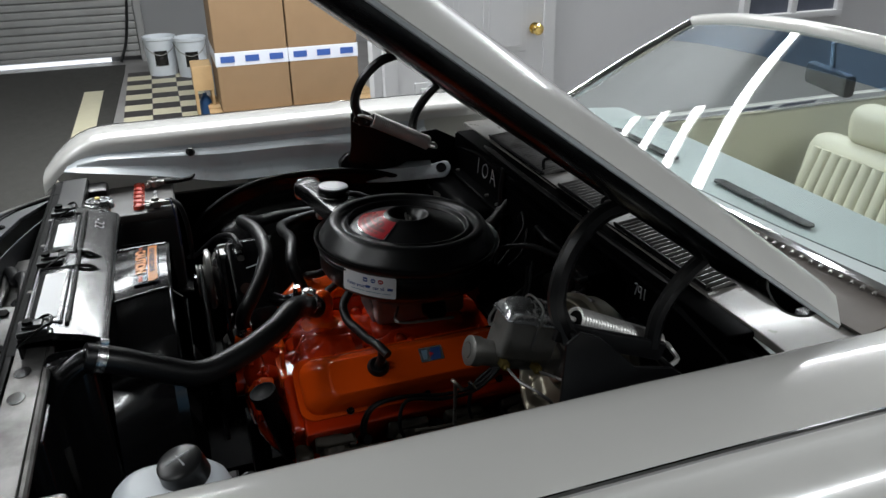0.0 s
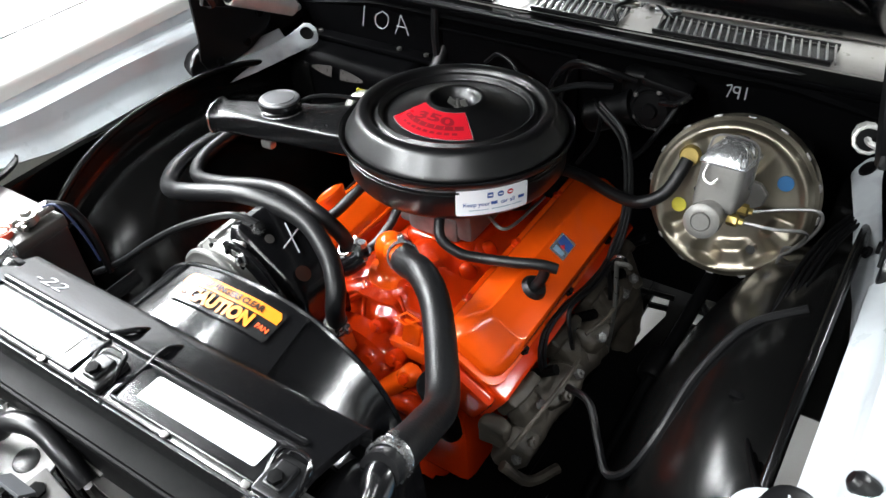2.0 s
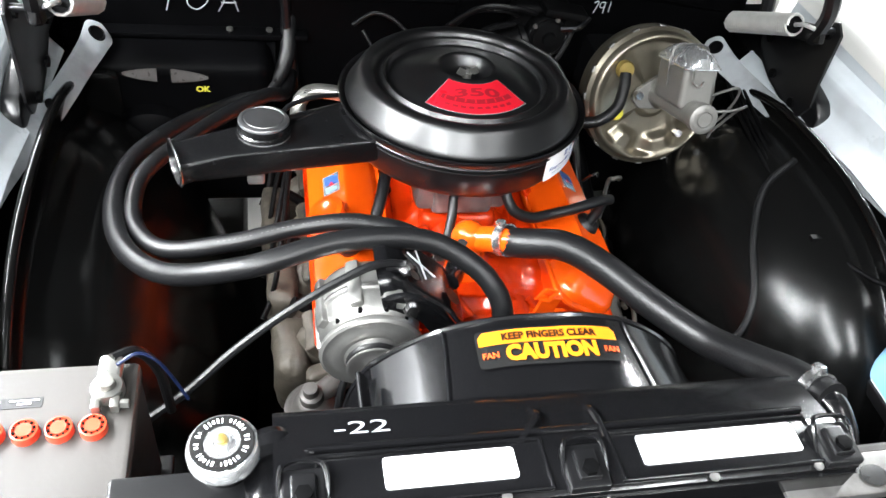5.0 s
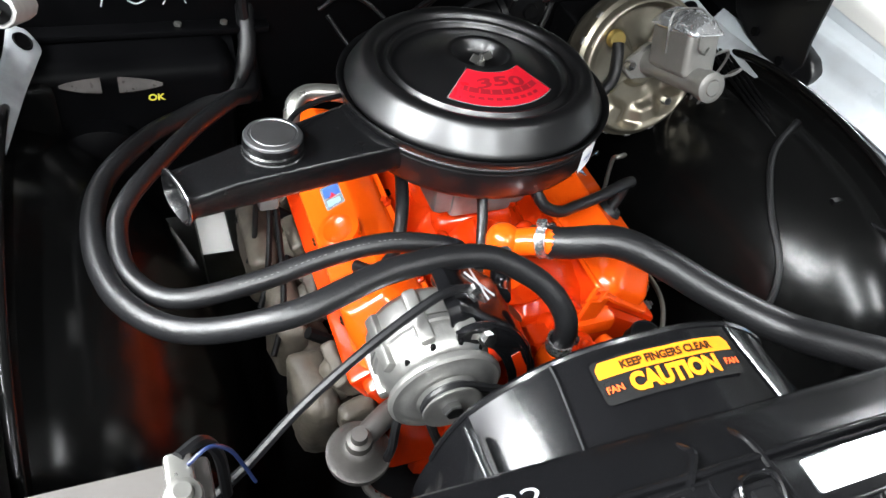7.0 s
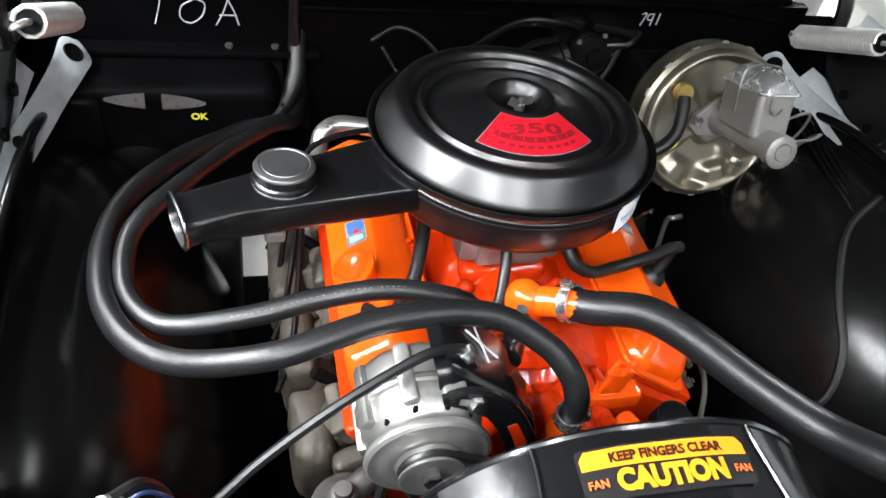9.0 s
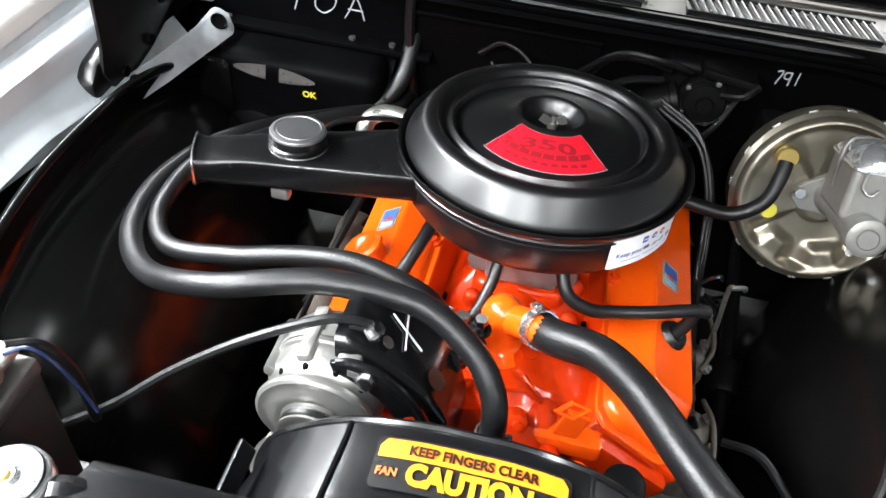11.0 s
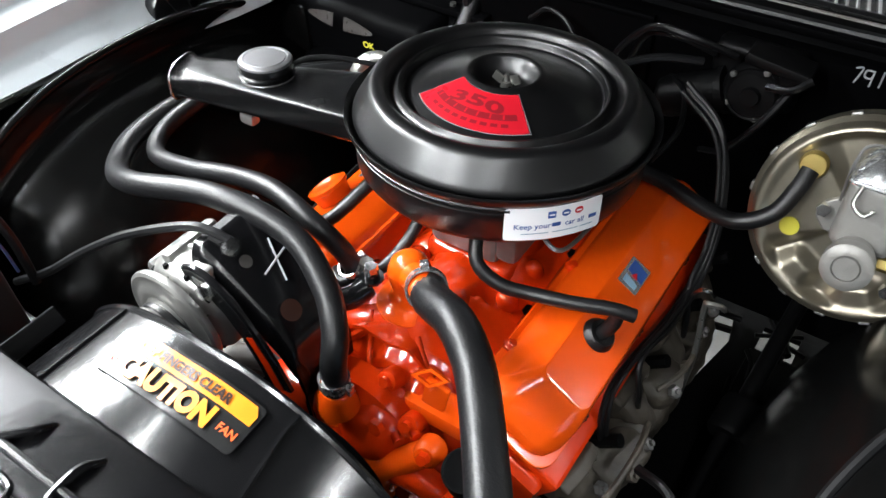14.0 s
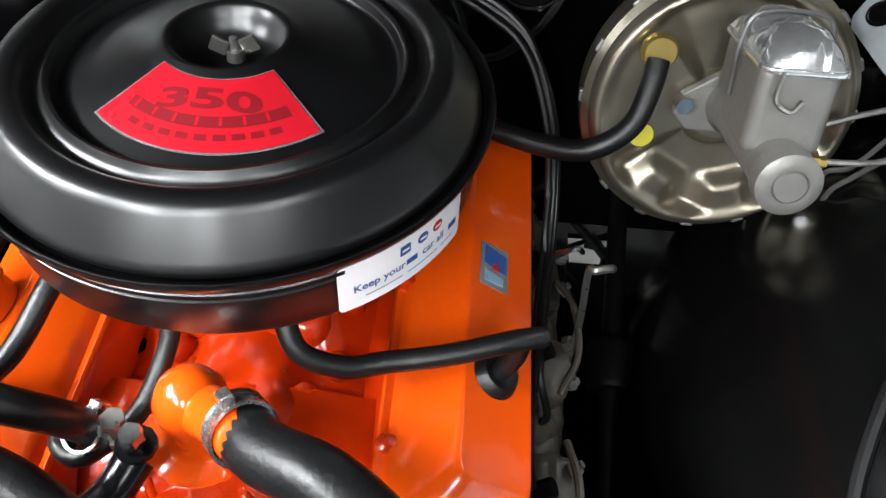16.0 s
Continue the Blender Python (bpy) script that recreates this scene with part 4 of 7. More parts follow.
for side in (1, -1):
    part("support_side", box((side * 0.40, -0.66, 0.62), (0.10, 0.03, 0.66), 0.008), GLOSS_BLACK, support)
    part("side_baffle", box((side * 0.51, -0.70, 0.62), (0.28, 0.02, 0.60), 0.004), DULL_BLACK, support)
# dark panels added so the cavity behind the nose stays black
for x, w in ((-0.30, 0.80), (0.52, 0.36)):
    part("lower_baffle", box((x, -0.79, 0.60), (w, 0.20, 0.012), 0.003), DULL_BLACK, car, "black panel added to darken the cavity under the header")
# black sheets added to darken the view to the floor beside the engine
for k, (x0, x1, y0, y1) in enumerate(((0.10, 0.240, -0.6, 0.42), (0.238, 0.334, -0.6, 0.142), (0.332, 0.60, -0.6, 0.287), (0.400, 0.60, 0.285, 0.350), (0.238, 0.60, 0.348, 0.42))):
    part("splash_shield", box(((x0 + x1) / 2, (y0 + y1) / 2, 0.430 - 0.003 * k), (x1 - x0, y1 - y0, 0.012), 0.001), DULL_BLACK, car, "black sheet added to darken the gap beside the engine")
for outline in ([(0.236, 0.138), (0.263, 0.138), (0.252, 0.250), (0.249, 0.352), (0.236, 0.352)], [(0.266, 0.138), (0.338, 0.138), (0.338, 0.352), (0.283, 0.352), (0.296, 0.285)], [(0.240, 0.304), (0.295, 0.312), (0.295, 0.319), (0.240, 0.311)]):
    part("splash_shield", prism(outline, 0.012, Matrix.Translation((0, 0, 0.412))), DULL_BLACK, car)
for line, r in (([(0.23, 0.315, 0.446), (0.30, 0.322, 0.446)], 0.006), ([(0.33, 0.30, 0.446), (0.40, 0.338, 0.446)], 0.004), ([(0.342, 0.352, 0.45), (0.366, 0.318, 0.45), (0.39, 0.28, 0.45)], 0.007)):
    part("brake_line", tube(line, r, 8), DULL_BLACK, car)
for line in ([(0.358, 0.308, 0.447), (0.382, 0.300, 0.450), (0.415, 0.296, 0.447)], [(0.372, 0.33, 0.447), (0.385, 0.295, 0.449), (0.380, 0.262, 0.447)], [(0.326, 0.19, 0.447), (0.331, 0.14, 0.450), (0.339, 0.08, 0.447)], [(0.33, 0.26, 0.447), (0.345, 0.235, 0.449), (0.35, 0.20, 0.447)]):
    part("brake_line", tube(line, 0.0045, 6), DULL_BLACK, car)
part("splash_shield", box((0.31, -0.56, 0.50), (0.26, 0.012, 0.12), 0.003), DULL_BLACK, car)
# the same dark sheets on the passenger side, one opening left between them
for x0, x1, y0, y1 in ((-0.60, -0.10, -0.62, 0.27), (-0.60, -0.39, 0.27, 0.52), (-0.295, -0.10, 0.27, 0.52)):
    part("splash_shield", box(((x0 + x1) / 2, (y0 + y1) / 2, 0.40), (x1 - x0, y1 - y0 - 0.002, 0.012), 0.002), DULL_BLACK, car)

# ---- radiator and shroud ----
radiator = thing("radiator", "black radiator with a top plate and paper labels", "radiator", (0, -0.63, 0.5))
part("core", box((-0.02, -0.635, 0.69), (0.52, 0.06, 0.52), 0.004), DULL_BLACK, radiator)
for sx in (-0.30, 0.275):
    part("tank", box((sx, -0.625, 0.71), (0.055, 0.075, 0.54), 0.02, None, 3), GLOSS_BLACK, radiator)
def crown(y):
    """How far the top plate rises above its middle height: it slopes down to the engine."""
    stops = [(-0.70, 0.0115), (-0.645, 0.0125), (-0.60, 0.0), (-0.563, -0.015)]
    for (a, za), (b, zb) in zip(stops, stops[1:]):
        if y <= b:
            return za + (zb - za) * max(0, (y - a)) / (b - a)
    return -0.015


YS = [-0.690, -0.684, -0.66, -0.645, -0.632, -0.61, -0.60, -0.58, -0.568, -0.564]
plate = part("top_plate", prism([(y, 0.999 + crown(y) - (0.003 if y in (YS[0], YS[-1]) else 0)) for y in YS] + [(y, 0.987 + crown(y)) for y in YS[::-1]], 0.555, Matrix.Translation((-0.2995, 0, 0)) @ Matrix(((0, 0, 1, 0), (1, 0, 0, 0), (0, 1, 0, 0), (0, 0, 0, 1)))), SHROUD_BLACK, radiator, "glossy black radiator top plate")
part("plate_skirt", box((-0.022, -0.566, 0.970), (0.555, 0.004, 0.04), 0.001), GLOSS_BLACK, plate)
part("plate_skirt", box((-0.022, -0.690, 0.967), (0.555, 0.004, 0.04), 0.001), GLOSS_BLACK, plate)
part("rib", box((-0.022, -0.6225, 1.001), (0.50, 0.008, 0.008), 0.004), GLOSS_BLACK, plate)
for x0, x1 in ((-0.262, -0.056), (0.012, 0.222)):
    xm_, w_ = (x0 + x1) / 2, x1 - x0
    pan = part("label_panel", join(*[box(c, s, 0.002) for c, s in (((xm_, -0.6315, 1.0), (w_, 0.004, 0.006)), ((xm_, -0.6835, 1.0), (w_, 0.004, 0.006)), ((x0, -0.6575, 1.0), (0.004, 0.055, 0.006)), ((x1, -0.6575, 1.0), (0.004, 0.055, 0.006)))]), GLOSS_BLACK, plate)
    lx0, lx1 = (-0.205, -0.084) if x0 < -0.1 else (0.037, 0.204)
    part("paper_label", prism(rounded(lx1 - lx0, 0.032, 0.004), 0.0012, Matrix.Translation(((lx0 + lx1) / 2, -0.6545, 0.9995))), DECAL_WHITE, pan, "blank white paper label")
for sx in (-0.275, -0.022, 0.238):
    cl = part("clip_mount", join(box((sx, -0.668, 1.001), (0.040, 0.045, 0.012), 0.004), box((sx, -0.668, 1.008), (0.022, 0.03, 0.008), 0.003)), SATIN_BLACK, plate)
    part("wire_clip", tube([(sx - 0.02, -0.692, 0.985), (sx - 0.02, -0.655, 1.009), (sx - 0.012, -0.642, 1.011), (sx + 0.012, -0.642, 1.011), (sx + 0.02, -0.655, 1.009), (sx + 0.02, -0.692, 0.985)], 0.0025, 6), GLOSS_BLACK, cl)
    part("bolt", lathe([(0, 0), (0.008, 0), (0.008, 0.006), (0, 0.007)], Matrix.Translation((sx, -0.674, 1.011)), 6), DULL_BLACK, cl)
for sx in (-0.234, -0.10, 0.10, 0.21):
    part("screw", lathe([(0, 0), (0.005, 0), (0.005, 0.002), (0, 0.003)], Matrix.Translation((sx, -0.688, 0.9995)), 8), LATCH, plate)
for sx in (-0.05, 0.007):
    part("stamped_rib", tube([(sx, -0.588, 0.997), (sx, -0.604, 1.004), (sx * 1.3, -0.622, 1.002), (sx * 1.5, -0.634, 0.998)], 0.004, 8), GLOSS_BLACK, plate)
lettering("-22", 0.033, CHALK, "chalk_mark", plate, lambda x, y: (-0.218 + 1.25 * x, -0.598 + 0.75 * y, 0.9998), 0.0)
for ob in plate.children_recursive:
    for v in ob.data.vertices:
        v.co.z += crown(v.co.y)
neck = part("filler_neck", lathe([(0, -0.05), (0.022, -0.05), (0.022, 0.0), (0.03, 0.004), (0.03, 0.008), (0, 0.008)], frame_to((-0.343, -0.606, 0.985), (-0.05, 0.0, 1)), 28), GLOSS_BLACK, radiator)
capm = frame_to((-0.343, -0.606, 0.994), (-0.05, 0.0, 1))
rcap = part("radiator_cap", lathe([(0, 0.014), (0.008, 0.015), (0.012, 0.011), (0.026, 0.011), (0.031, 0.008), (0.033, 0.002), (0.033, -0.006), (0.03, -0.006), (0.03, 0), (0, 0)], capm, 32), TINPLATE, neck, "bright plated radiator cap")
part("cap_print", lathe([(0.0165, 0.0112), (0.0165, 0.0118), (0.0275, 0.0118), (0.0285, 0.0105), (0.0275, 0.0100)], capm, 40), DECAL_GAP_BLACK, rcap, "black printed ring with white lettering")
for k in range(36):
    if k % 6 == 5 or k % 9 == 8:
        continue
    part("print_line", prism(rounded(0.0046 if k % 4 else 0.0034, 0.0022 if k % 3 else 0.0012, 0.0004), 0.0005, capm @ Matrix.Rotation(2 * math.pi * k / 36, 4, "Z") @ Matrix.Translation((0.0222, 0, 0.0119))), DECAL_WHITE, rcap)
part("cap_rivet", lathe([(0, 0.019), (0.005, 0.018), (0.006, 0.0145), (0, 0.0145)], capm, 16), BRASS, rcap)
part("neck_bracket", tube([(-0.325, -0.606, 0.985), (-0.30, -0.60, 0.99), (-0.285, -0.60, 0.98)], 0.014, 8), GLOSS_BLACK, radiator)
part("outlet_neck", tube([(0.286, -0.575, 0.968), (0.294, -0.605, 0.972), (0.300, -0.64, 0.945), (0.302, -0.66, 0.90), (0.302, -0.662, 0.84)], 0.0185, 16), GLOSS_BLACK, radiator)

# fan shroud: flat-topped at the radiator, round at the fan
FRONT = [(-0.285, 0.55), (-0.285, 0.78), (-0.262, 0.85), (-0.200, 0.912), (-0.125, 0.967), (-0.005, 0.977), (0.106, 0.968), (0.190, 0.912), (0.258, 0.85), (0.285, 0.78), (0.285, 0.55)]
REAR = [(-0.215, 0.60), (-0.228, 0.76), (-0.217, 0.84), (-0.192, 0.918), (-0.117, 0.974), (-0.005, 0.990), (0.093, 0.976), (0.174, 0.918), (0.210, 0.84), (0.228, 0.76), (0.215, 0.60)]


def along(line, u):
    """A point of a line of corners, bowed a little between them."""
    k = u * (len(line) - 1)
    i = min(int(k), len(line) - 2)
    t = k - i
    (ax, az), (bx, bz) = line[i], line[i + 1]
    bow = 0.05 * math.hypot(bx - ax, bz - az) * 4 * t * (1 - t)
    n = Vector((-(bz - az), bx - ax)).normalized() if (bx - ax, bz - az) != (0, 0) else Vector((0, 0))
    return ax + (bx - ax) * t + n.x * bow, az + (bz - az) * t + n.y * bow


def shroud_point(u, v):
    fx, fz = along(FRONT, u)
    rx, rz = along(REAR, u)
    w = min(1, v / 0.8)
    return Vector((fx + (rx - fx) * w, -0.580 + 0.112 * v, fz + (rz - fz) * w))


def shroud_at(x, y):
    """The shroud's top at a place."""
    v = (y + 0.580) / 0.112
    lo, hi = 0.2, 0.8
    for _ in range(24):
        mid = (lo + hi) / 2
        if shroud_point(mid, v).x < x:
            lo = mid
        else:
            hi = mid
    return shroud_point((lo + hi) / 2, v).z


shroud = thing("fan_shroud", "glossy black fan shroud with a caution decal", "fan shroud", (0, -0.53, 0.7))
part("shell", sheet(shroud_point, 100, 12, 0.003), SHROUD_BLACK, shroud, angle=14)
for u in (0.4, 0.6):
    part("crease", tube([shroud_point(u, 0.04 + 0.92 * k / 8) + Vector((0, 0, 0.0015)) for k in range(9)], 0.0022, 6, 2), SHROUD_BLACK, shroud)
part("rear_lip", tube([shroud_point(0.2 + 0.6 * k / 40, 0.99) for k in range(41)], 0.0035, 6, 1), SHROUD_BLACK, shroud)
part("side_rib", box((-0.205, -0.535, 0.937), (0.006, 0.08, 0.02), 0.002, Matrix.Rotation(radians(-35), 4, "Y")), GLOSS_BLACK, shroud)
for sx in (-0.26, 0.25):
    part("flange_tab", box((sx, -0.573, 0.955), (0.035, 0.012, 0.03), 0.003), GLOSS_BLACK, shroud)
DEC_X, DEC_Y = -0.006, -0.509


def on_shroud(lift):
    return lambda x, y: (DEC_X + 0.90 * x, DEC_Y + 0.92 * y, shroud_at(DEC_X + 0.90 * x, DEC_Y + 0.92 * y) + 0.0038 + lift)


decal = part("caution_decal", patch(rounded(0.180, 0.050, 0.006), on_shroud(0), 0.008), DECAL_GAP_BLACK, shroud, "black and amber caution decal")
part("amber_band", patch([(-0.087, 0.004), (0.087, 0.004), (0.087, 0.015), (0.081, 0.022), (-0.081, 0.022), (-0.087, 0.015)], on_shroud(0.0012), 0.008), DECAL_AMBER, decal)
lettering("KEEP FINGERS CLEAR", 0.0125, DECAL_BROWN, "print_text", decal, lambda x, y: on_shroud(0.0024)(x, y + 0.012), 0.0006, split=0.02)
lettering("CAUTION", 0.0265, DECAL_YELLOW, "print_text", decal, lambda x, y: on_shroud(0.0024)(0.95 * x, y - 0.0105), 0.0016, split=0.02)
for sx in (-0.0755, 0.0755):
    lettering("FAN", 0.0105, DECAL_ORANGE_RED, "print_text", decal, lambda x, y: on_shroud(0.0024)(x + sx, y - 0.0105), 0.0003, split=0.02)
# fan behind the shroud
fan = thing("engine_fan", "dark engine cooling fan inside the shroud", "fan", (0, -0.47, 0.757))
part("hub", lathe([(0, -0.04), (0.06, -0.04), (0.07, -0.02), (0.07, 0.02), (0.03, 0.04), (0.03, 0.09), (0, 0.09)], frame_to((0, -0.47, 0.72), (0, 1, 0)), 24), DULL_BLACK, fan)
for k in range(5):
    a = 2 * math.pi * k / 5
    part("blade", box((0.13 * math.sin(a), -0.47, 0.72 + 0.13 * math.cos(a)), (0.07, 0.004, 0.15), 0.001, Matrix.Rotation(a, 4, "Y") @ Matrix.Rotation(radians(28), 4, "Z")), DULL_BLACK, fan)

# ---- engine ----
engine = thing("engine", "orange painted V8 engine with bare iron exhaust manifolds", "engine", (0, -0.05, 0.5))
part("block", join(box((0, -0.05, 0.58), (0.36, 0.50, 0.22), 0.02), box((0, -0.05, 0.46), (0.24, 0.48, 0.12), 0.02)), ORANGE, engine)
for s in (1, -1):
    tilt = Matrix.Rotation(radians(s * 33), 4, "Y")
    part("cylinder_head", join(box((s * 0.160, -0.04, 0.712), (0.145, 0.475, 0.08), 0.008, tilt), box((s * 0.160, -0.285, 0.714), (0.12, 0.03, 0.065), 0.012, tilt)), ORANGE, engine)
    # valve cover: rail, raised body, decal, bolts
    base = Matrix.Translation((s * 0.170, -0.04, 0.755)) @ tilt

    def cover_body(w, l, h, r):
        bm = bmesh.new()
        rings = []
        # the inner and front faces slope in, the outer and rear ones stand up
        for f, z in ((0, 0), (0.03, 0.2), (0.10, 0.34), (0.50, 0.68), (0.84, 0.935), (0.94, 0.985), (1.0, 1.0)):
            inner, outer, front, rear = 0.034 * f, 0.014 * f * f, 0.055 * f, 0.02 * f
            wx, ly = w - inner - outer, l - front - rear
            rings.append([bm.verts.new((x + s * (inner - outer) / 2, y + (front - rear) / 2, z * h)) for x, y in rounded(wx, ly, max(0.006, r * (1 - 0.6 * f)), 5)])
        for a, b in zip(rings, rings[1:]):
            for i in range(len(a)):
                j = (i + 1) % len(a)
                bm.faces.new((a[i], a[j], b[j], b[i]))
        bm.faces.new(rings[-1])
        bm.transform(base)
        return bm
    vc = part("valve_cover", cover_body(0.112, 0.462, 0.056, 0.030), ORANGE_COVER, engine, "glossy orange valve cover")
    part("cover_rail", prism(rounded(0.127, 0.482, 0.028), 0.006, base @ Matrix.Translation((0, 0, -0.002)), 0.002), ORANGE_COVER, vc)
    for sx in (-0.0585, 0.0585):
        for yy in (-0.15, 0.0, 0.15):
            part("bolt", lathe([(0, 0), (0.008, 0), (0.008, 0.004), (0.005, 0.006), (0.005, 0.012), (0, 0.013)], base @ Matrix.Translation((sx, yy, 0.004)), 6), ORANGE if sx * s < 0 else DULL_BLACK, vc)
    dm = base @ Matrix.Translation((0, 0.018, 0.0565))
    de = part("cover_decal", prism(rounded(0.030, 0.046, 0.002), 0.0006, dm), DECAL_SILVER, vc, "small silver and blue foil badge")
    part("badge_print", prism([(-0.011, 0.0), (0.013, -0.004), (0.013, 0.016), (-0.011, 0.02)], 0.0004, dm @ Matrix.Translation((0, 0, 0.0008))), DECAL_BLUE, de)
    part("badge_print", prism([(-0.010, -0.018), (0.010, -0.018), (0.010, -0.010), (-0.010, -0.006)], 0.0004, dm @ Matrix.Translation((0, 0, 0.0008))), DECAL_CYAN, de)
    part("badge_print", prism([(-0.004, -0.004), (0.006, -0.004), (0.001, 0.005)], 0.0004, dm @ Matrix.Translation((0, 0, 0.0014))), DECAL_RED, de)
    # exhaust manifold
    def lumpy(bm, k):
        long = [e for e in bm.edges if e.calc_length() > 0.012]
        bmesh.ops.subdivide_edges(bm, edges=long, cuts=3, use_grid_fill=True)
        bmesh.ops.triangulate(bm, faces=[f for f in bm.faces if len(f.verts) > 4])
        for v in bm.verts:
            p, q = v.co * 26, v.co * 75
            v.co += 0.006 * Vector((noise.noise(p), noise.noise(p + Vector((7, 3, k))), noise.noise(p + Vector((2, 9, k)))))
            v.co += 0.0026 * Vector((noise.noise(q), noise.noise(q + Vector((5, 1, k))), noise.noise(q + Vector((3, 8, k)))))
        return bm
    man = part("exhaust_manifold", lumpy(tube([(s * 0.246, -0.26, 0.600), (s * 0.254, -0.2, 0.612), (s * 0.258, 0.0, 0.605), (s * 0.256, 0.12, 0.60), (s * 0.252, 0.16, 0.53), (s * 0.245, 0.17, 0.42)], 0.031, 18, 12), 1), IRON, engine, "rusty bare iron exhaust manifold")
    for yy in (-0.225, -0.085, 0.03, 0.14):
        part("port", lumpy(tube([(s * 0.205, yy, 0.672), (s * 0.235, yy, 0.655), (s * 0.256, yy, 0.615)], 0.029, 14), 2), IRON, man)
        part("port_flange", lumpy(box((s * 0.232, yy, 0.668), (0.020, 0.075, 0.05), 0.006, tilt, 3), 3), IRON, man)
        part("flange_bolt", lathe([(0, 0), (0.009, 0), (0.009, 0.007), (0, 0.008)], frame_to((s * 0.244, yy + 0.03, 0.674), (s * 0.54, 0, 0.84)), 6), IRON, man)
        part("spark_plug", tube([(s * 0.232, yy + 0.05, 0.665), (s * 0.268, yy + 0.055, 0.69)], 0.009, 8), DULL_BLACK, engine)
    part("head_end", lumpy(box((s * 0.225, -0.283, 0.64), (0.05, 0.03, 0.05), 0.01, None, 3), 4), IRON, engine)

# grommet with the hose elbow, driver side
part("grommet", lathe([(0, 0.002), (0.011, 0.002), (0.016, 0.005), (0.019, 0.001), (0.021, -0.004), (0, -0.004)], frame_to((0.2075, -0.128, 0.8035), (0.54, 0, 0.84)), 24), RUBBER, engine, "black rubber grommet")
part("breather_valve", tube([(0.2075, -0.128, 0.803), (0.218, -0.124, 0.824), (0.222, -0.122, 0.845)], 0.0085, 12), RUBBER, engine)
part("breather_hose", tube([(0.238, -0.116, 0.842), (0.215, -0.126, 0.849), (0.169, -0.140, 0.846), (0.123, -0.148, 0.841), (0.091, -0.158, 0.846), (0.06, -0.158, 0.864), (0.045, -0.135, 0.89)], 0.0085, 10), RUBBER, engine, "thin black rubber hose")
# filler neck, passenger side
fm = frame_to((-0.204, -0.105, 0.802), (-0.54, -0.05, 0.84))
part("oil_filler", lathe([(0.024, 0), (0.026, 0.008), (0.028, 0.016), (0.030, 0.018), (0.030, 0.023), (0.022, 0.025), (0.016, 0.021), (0, 0.021)], fm, 28), ORANGE_COVER, engine, "orange oil filler cap")

# intake manifold with runners and lumps
inl = part("intake_manifold", box((0, -0.03, 0.71), (0.19, 0.42, 0.05), 0.018, None, 3), ORANGE, engine, "orange cast intake manifold")
part("carburettor_pad", box((0, 0.0, 0.765), (0.13, 0.20, 0.06), 0.02, None, 3), ORANGE, inl)
part("water_crossover", join(tube([(-0.085, -0.235, 0.735), (-0.04, -0.225, 0.757), (0.0, -0.21, 0.762), (0.05, -0.225, 0.757), (0.09, -0.24, 0.735)], 0.030, 14), box((0.0, -0.262, 0.725), (0.16, 0.03, 0.06), 0.012)), ORANGE, inl)
part("bypass_boss", tube([(0.055, -0.235, 0.75), (0.06, -0.262, 0.757), (0.062, -0.285, 0.75)], 0.022, 12), ORANGE, inl)
for s in (1, -1):
    def deck(u, v, sd=s):
        x, y = 0.120 * u, -0.262 + 0.40 * v
        rise = min(1, max(0, (0.120 - x) / 0.085))
        run = math.cos(2 * math.pi * (y + 0.035 + 0.35 * x) / 0.115)
        z = 0.733 + 0.056 * rise ** 0.9 + 0.013 * run * math.sin(math.pi * min(1, u * 1.15)) ** 2
        z += 0.006 * noise.noise((24 * x, 20 * y, 3 + sd)) + 0.0022 * abs(noise.noise((60 * x, 52 * y, 9 + sd)))
        return (sd * x, y, z)
    part("deck", sheet(deck, 40, 90, 0.004), ORANGE, inl)
    for yy in (-0.15, -0.03, 0.08):
        part("bolt", lathe([(0, 0), (0.010, 0), (0.010, 0.007), (0, 0.008)], frame_to((s * 0.100, yy + 0.05, 0.745), (s * 0.4, 0, 1)), 6), DULL_BLACK, inl)
for k, (x, y, z, r) in enumerate(((0.075, -0.115, 0.772, 0.013), (0.055, -0.150, 0.782, 0.011), (-0.06, -0.11, 0.774, 0.012), (0.078, -0.05, 0.772, 0.012), (-0.095, -0.245, 0.750, 0.012), (0.118, -0.262, 0.737, 0.011))):
    part("casting_boss", lathe([(0, r * 0.9), (r * 0.5, r * 0.85), (r * 0.85, r * 0.55), (r, 0), (r * 1.15, -r), (0, -r)], frame_to((x, y, z), (0.3 * math.sin(3 * k), -0.4, 1)), 16), ORANGE, inl)
def front_casting(u, v):
    x = -0.125 + 0.265 * u
    line = [(-0.150, 0.790), (-0.205, 0.794), (-0.246, 0.784), (-0.272, 0.765), (-0.294, 0.725), (-0.304, 0.675)]
    k = v * (len(line) - 1)
    i = min(int(k), len(line) - 2)
    y, z = [p + (q - p) * (k - i) for p, q in zip(line[i], line[i + 1])]
    fall = abs((x - 0.01) / 0.13)
    fold = 0.0055 * math.sin(34 * x + 0.8) * v + 0.005 * noise.noise((22 * x, 18 * y, 14 * z)) - 0.007 * max(0, 1 - abs(x + 0.045 + 0.25 * (y + 0.24)) / 0.012) * v + 0.003 * abs(noise.noise((55 * x, 40 * y, 40 * z)))
    return (x, y + 0.012 * fall ** 2, z - 0.045 * max(0, fall - 0.25) ** 1.4 + fold)


part("front_casting", sheet(front_casting, 70, 60, 0.004), ORANGE, inl)
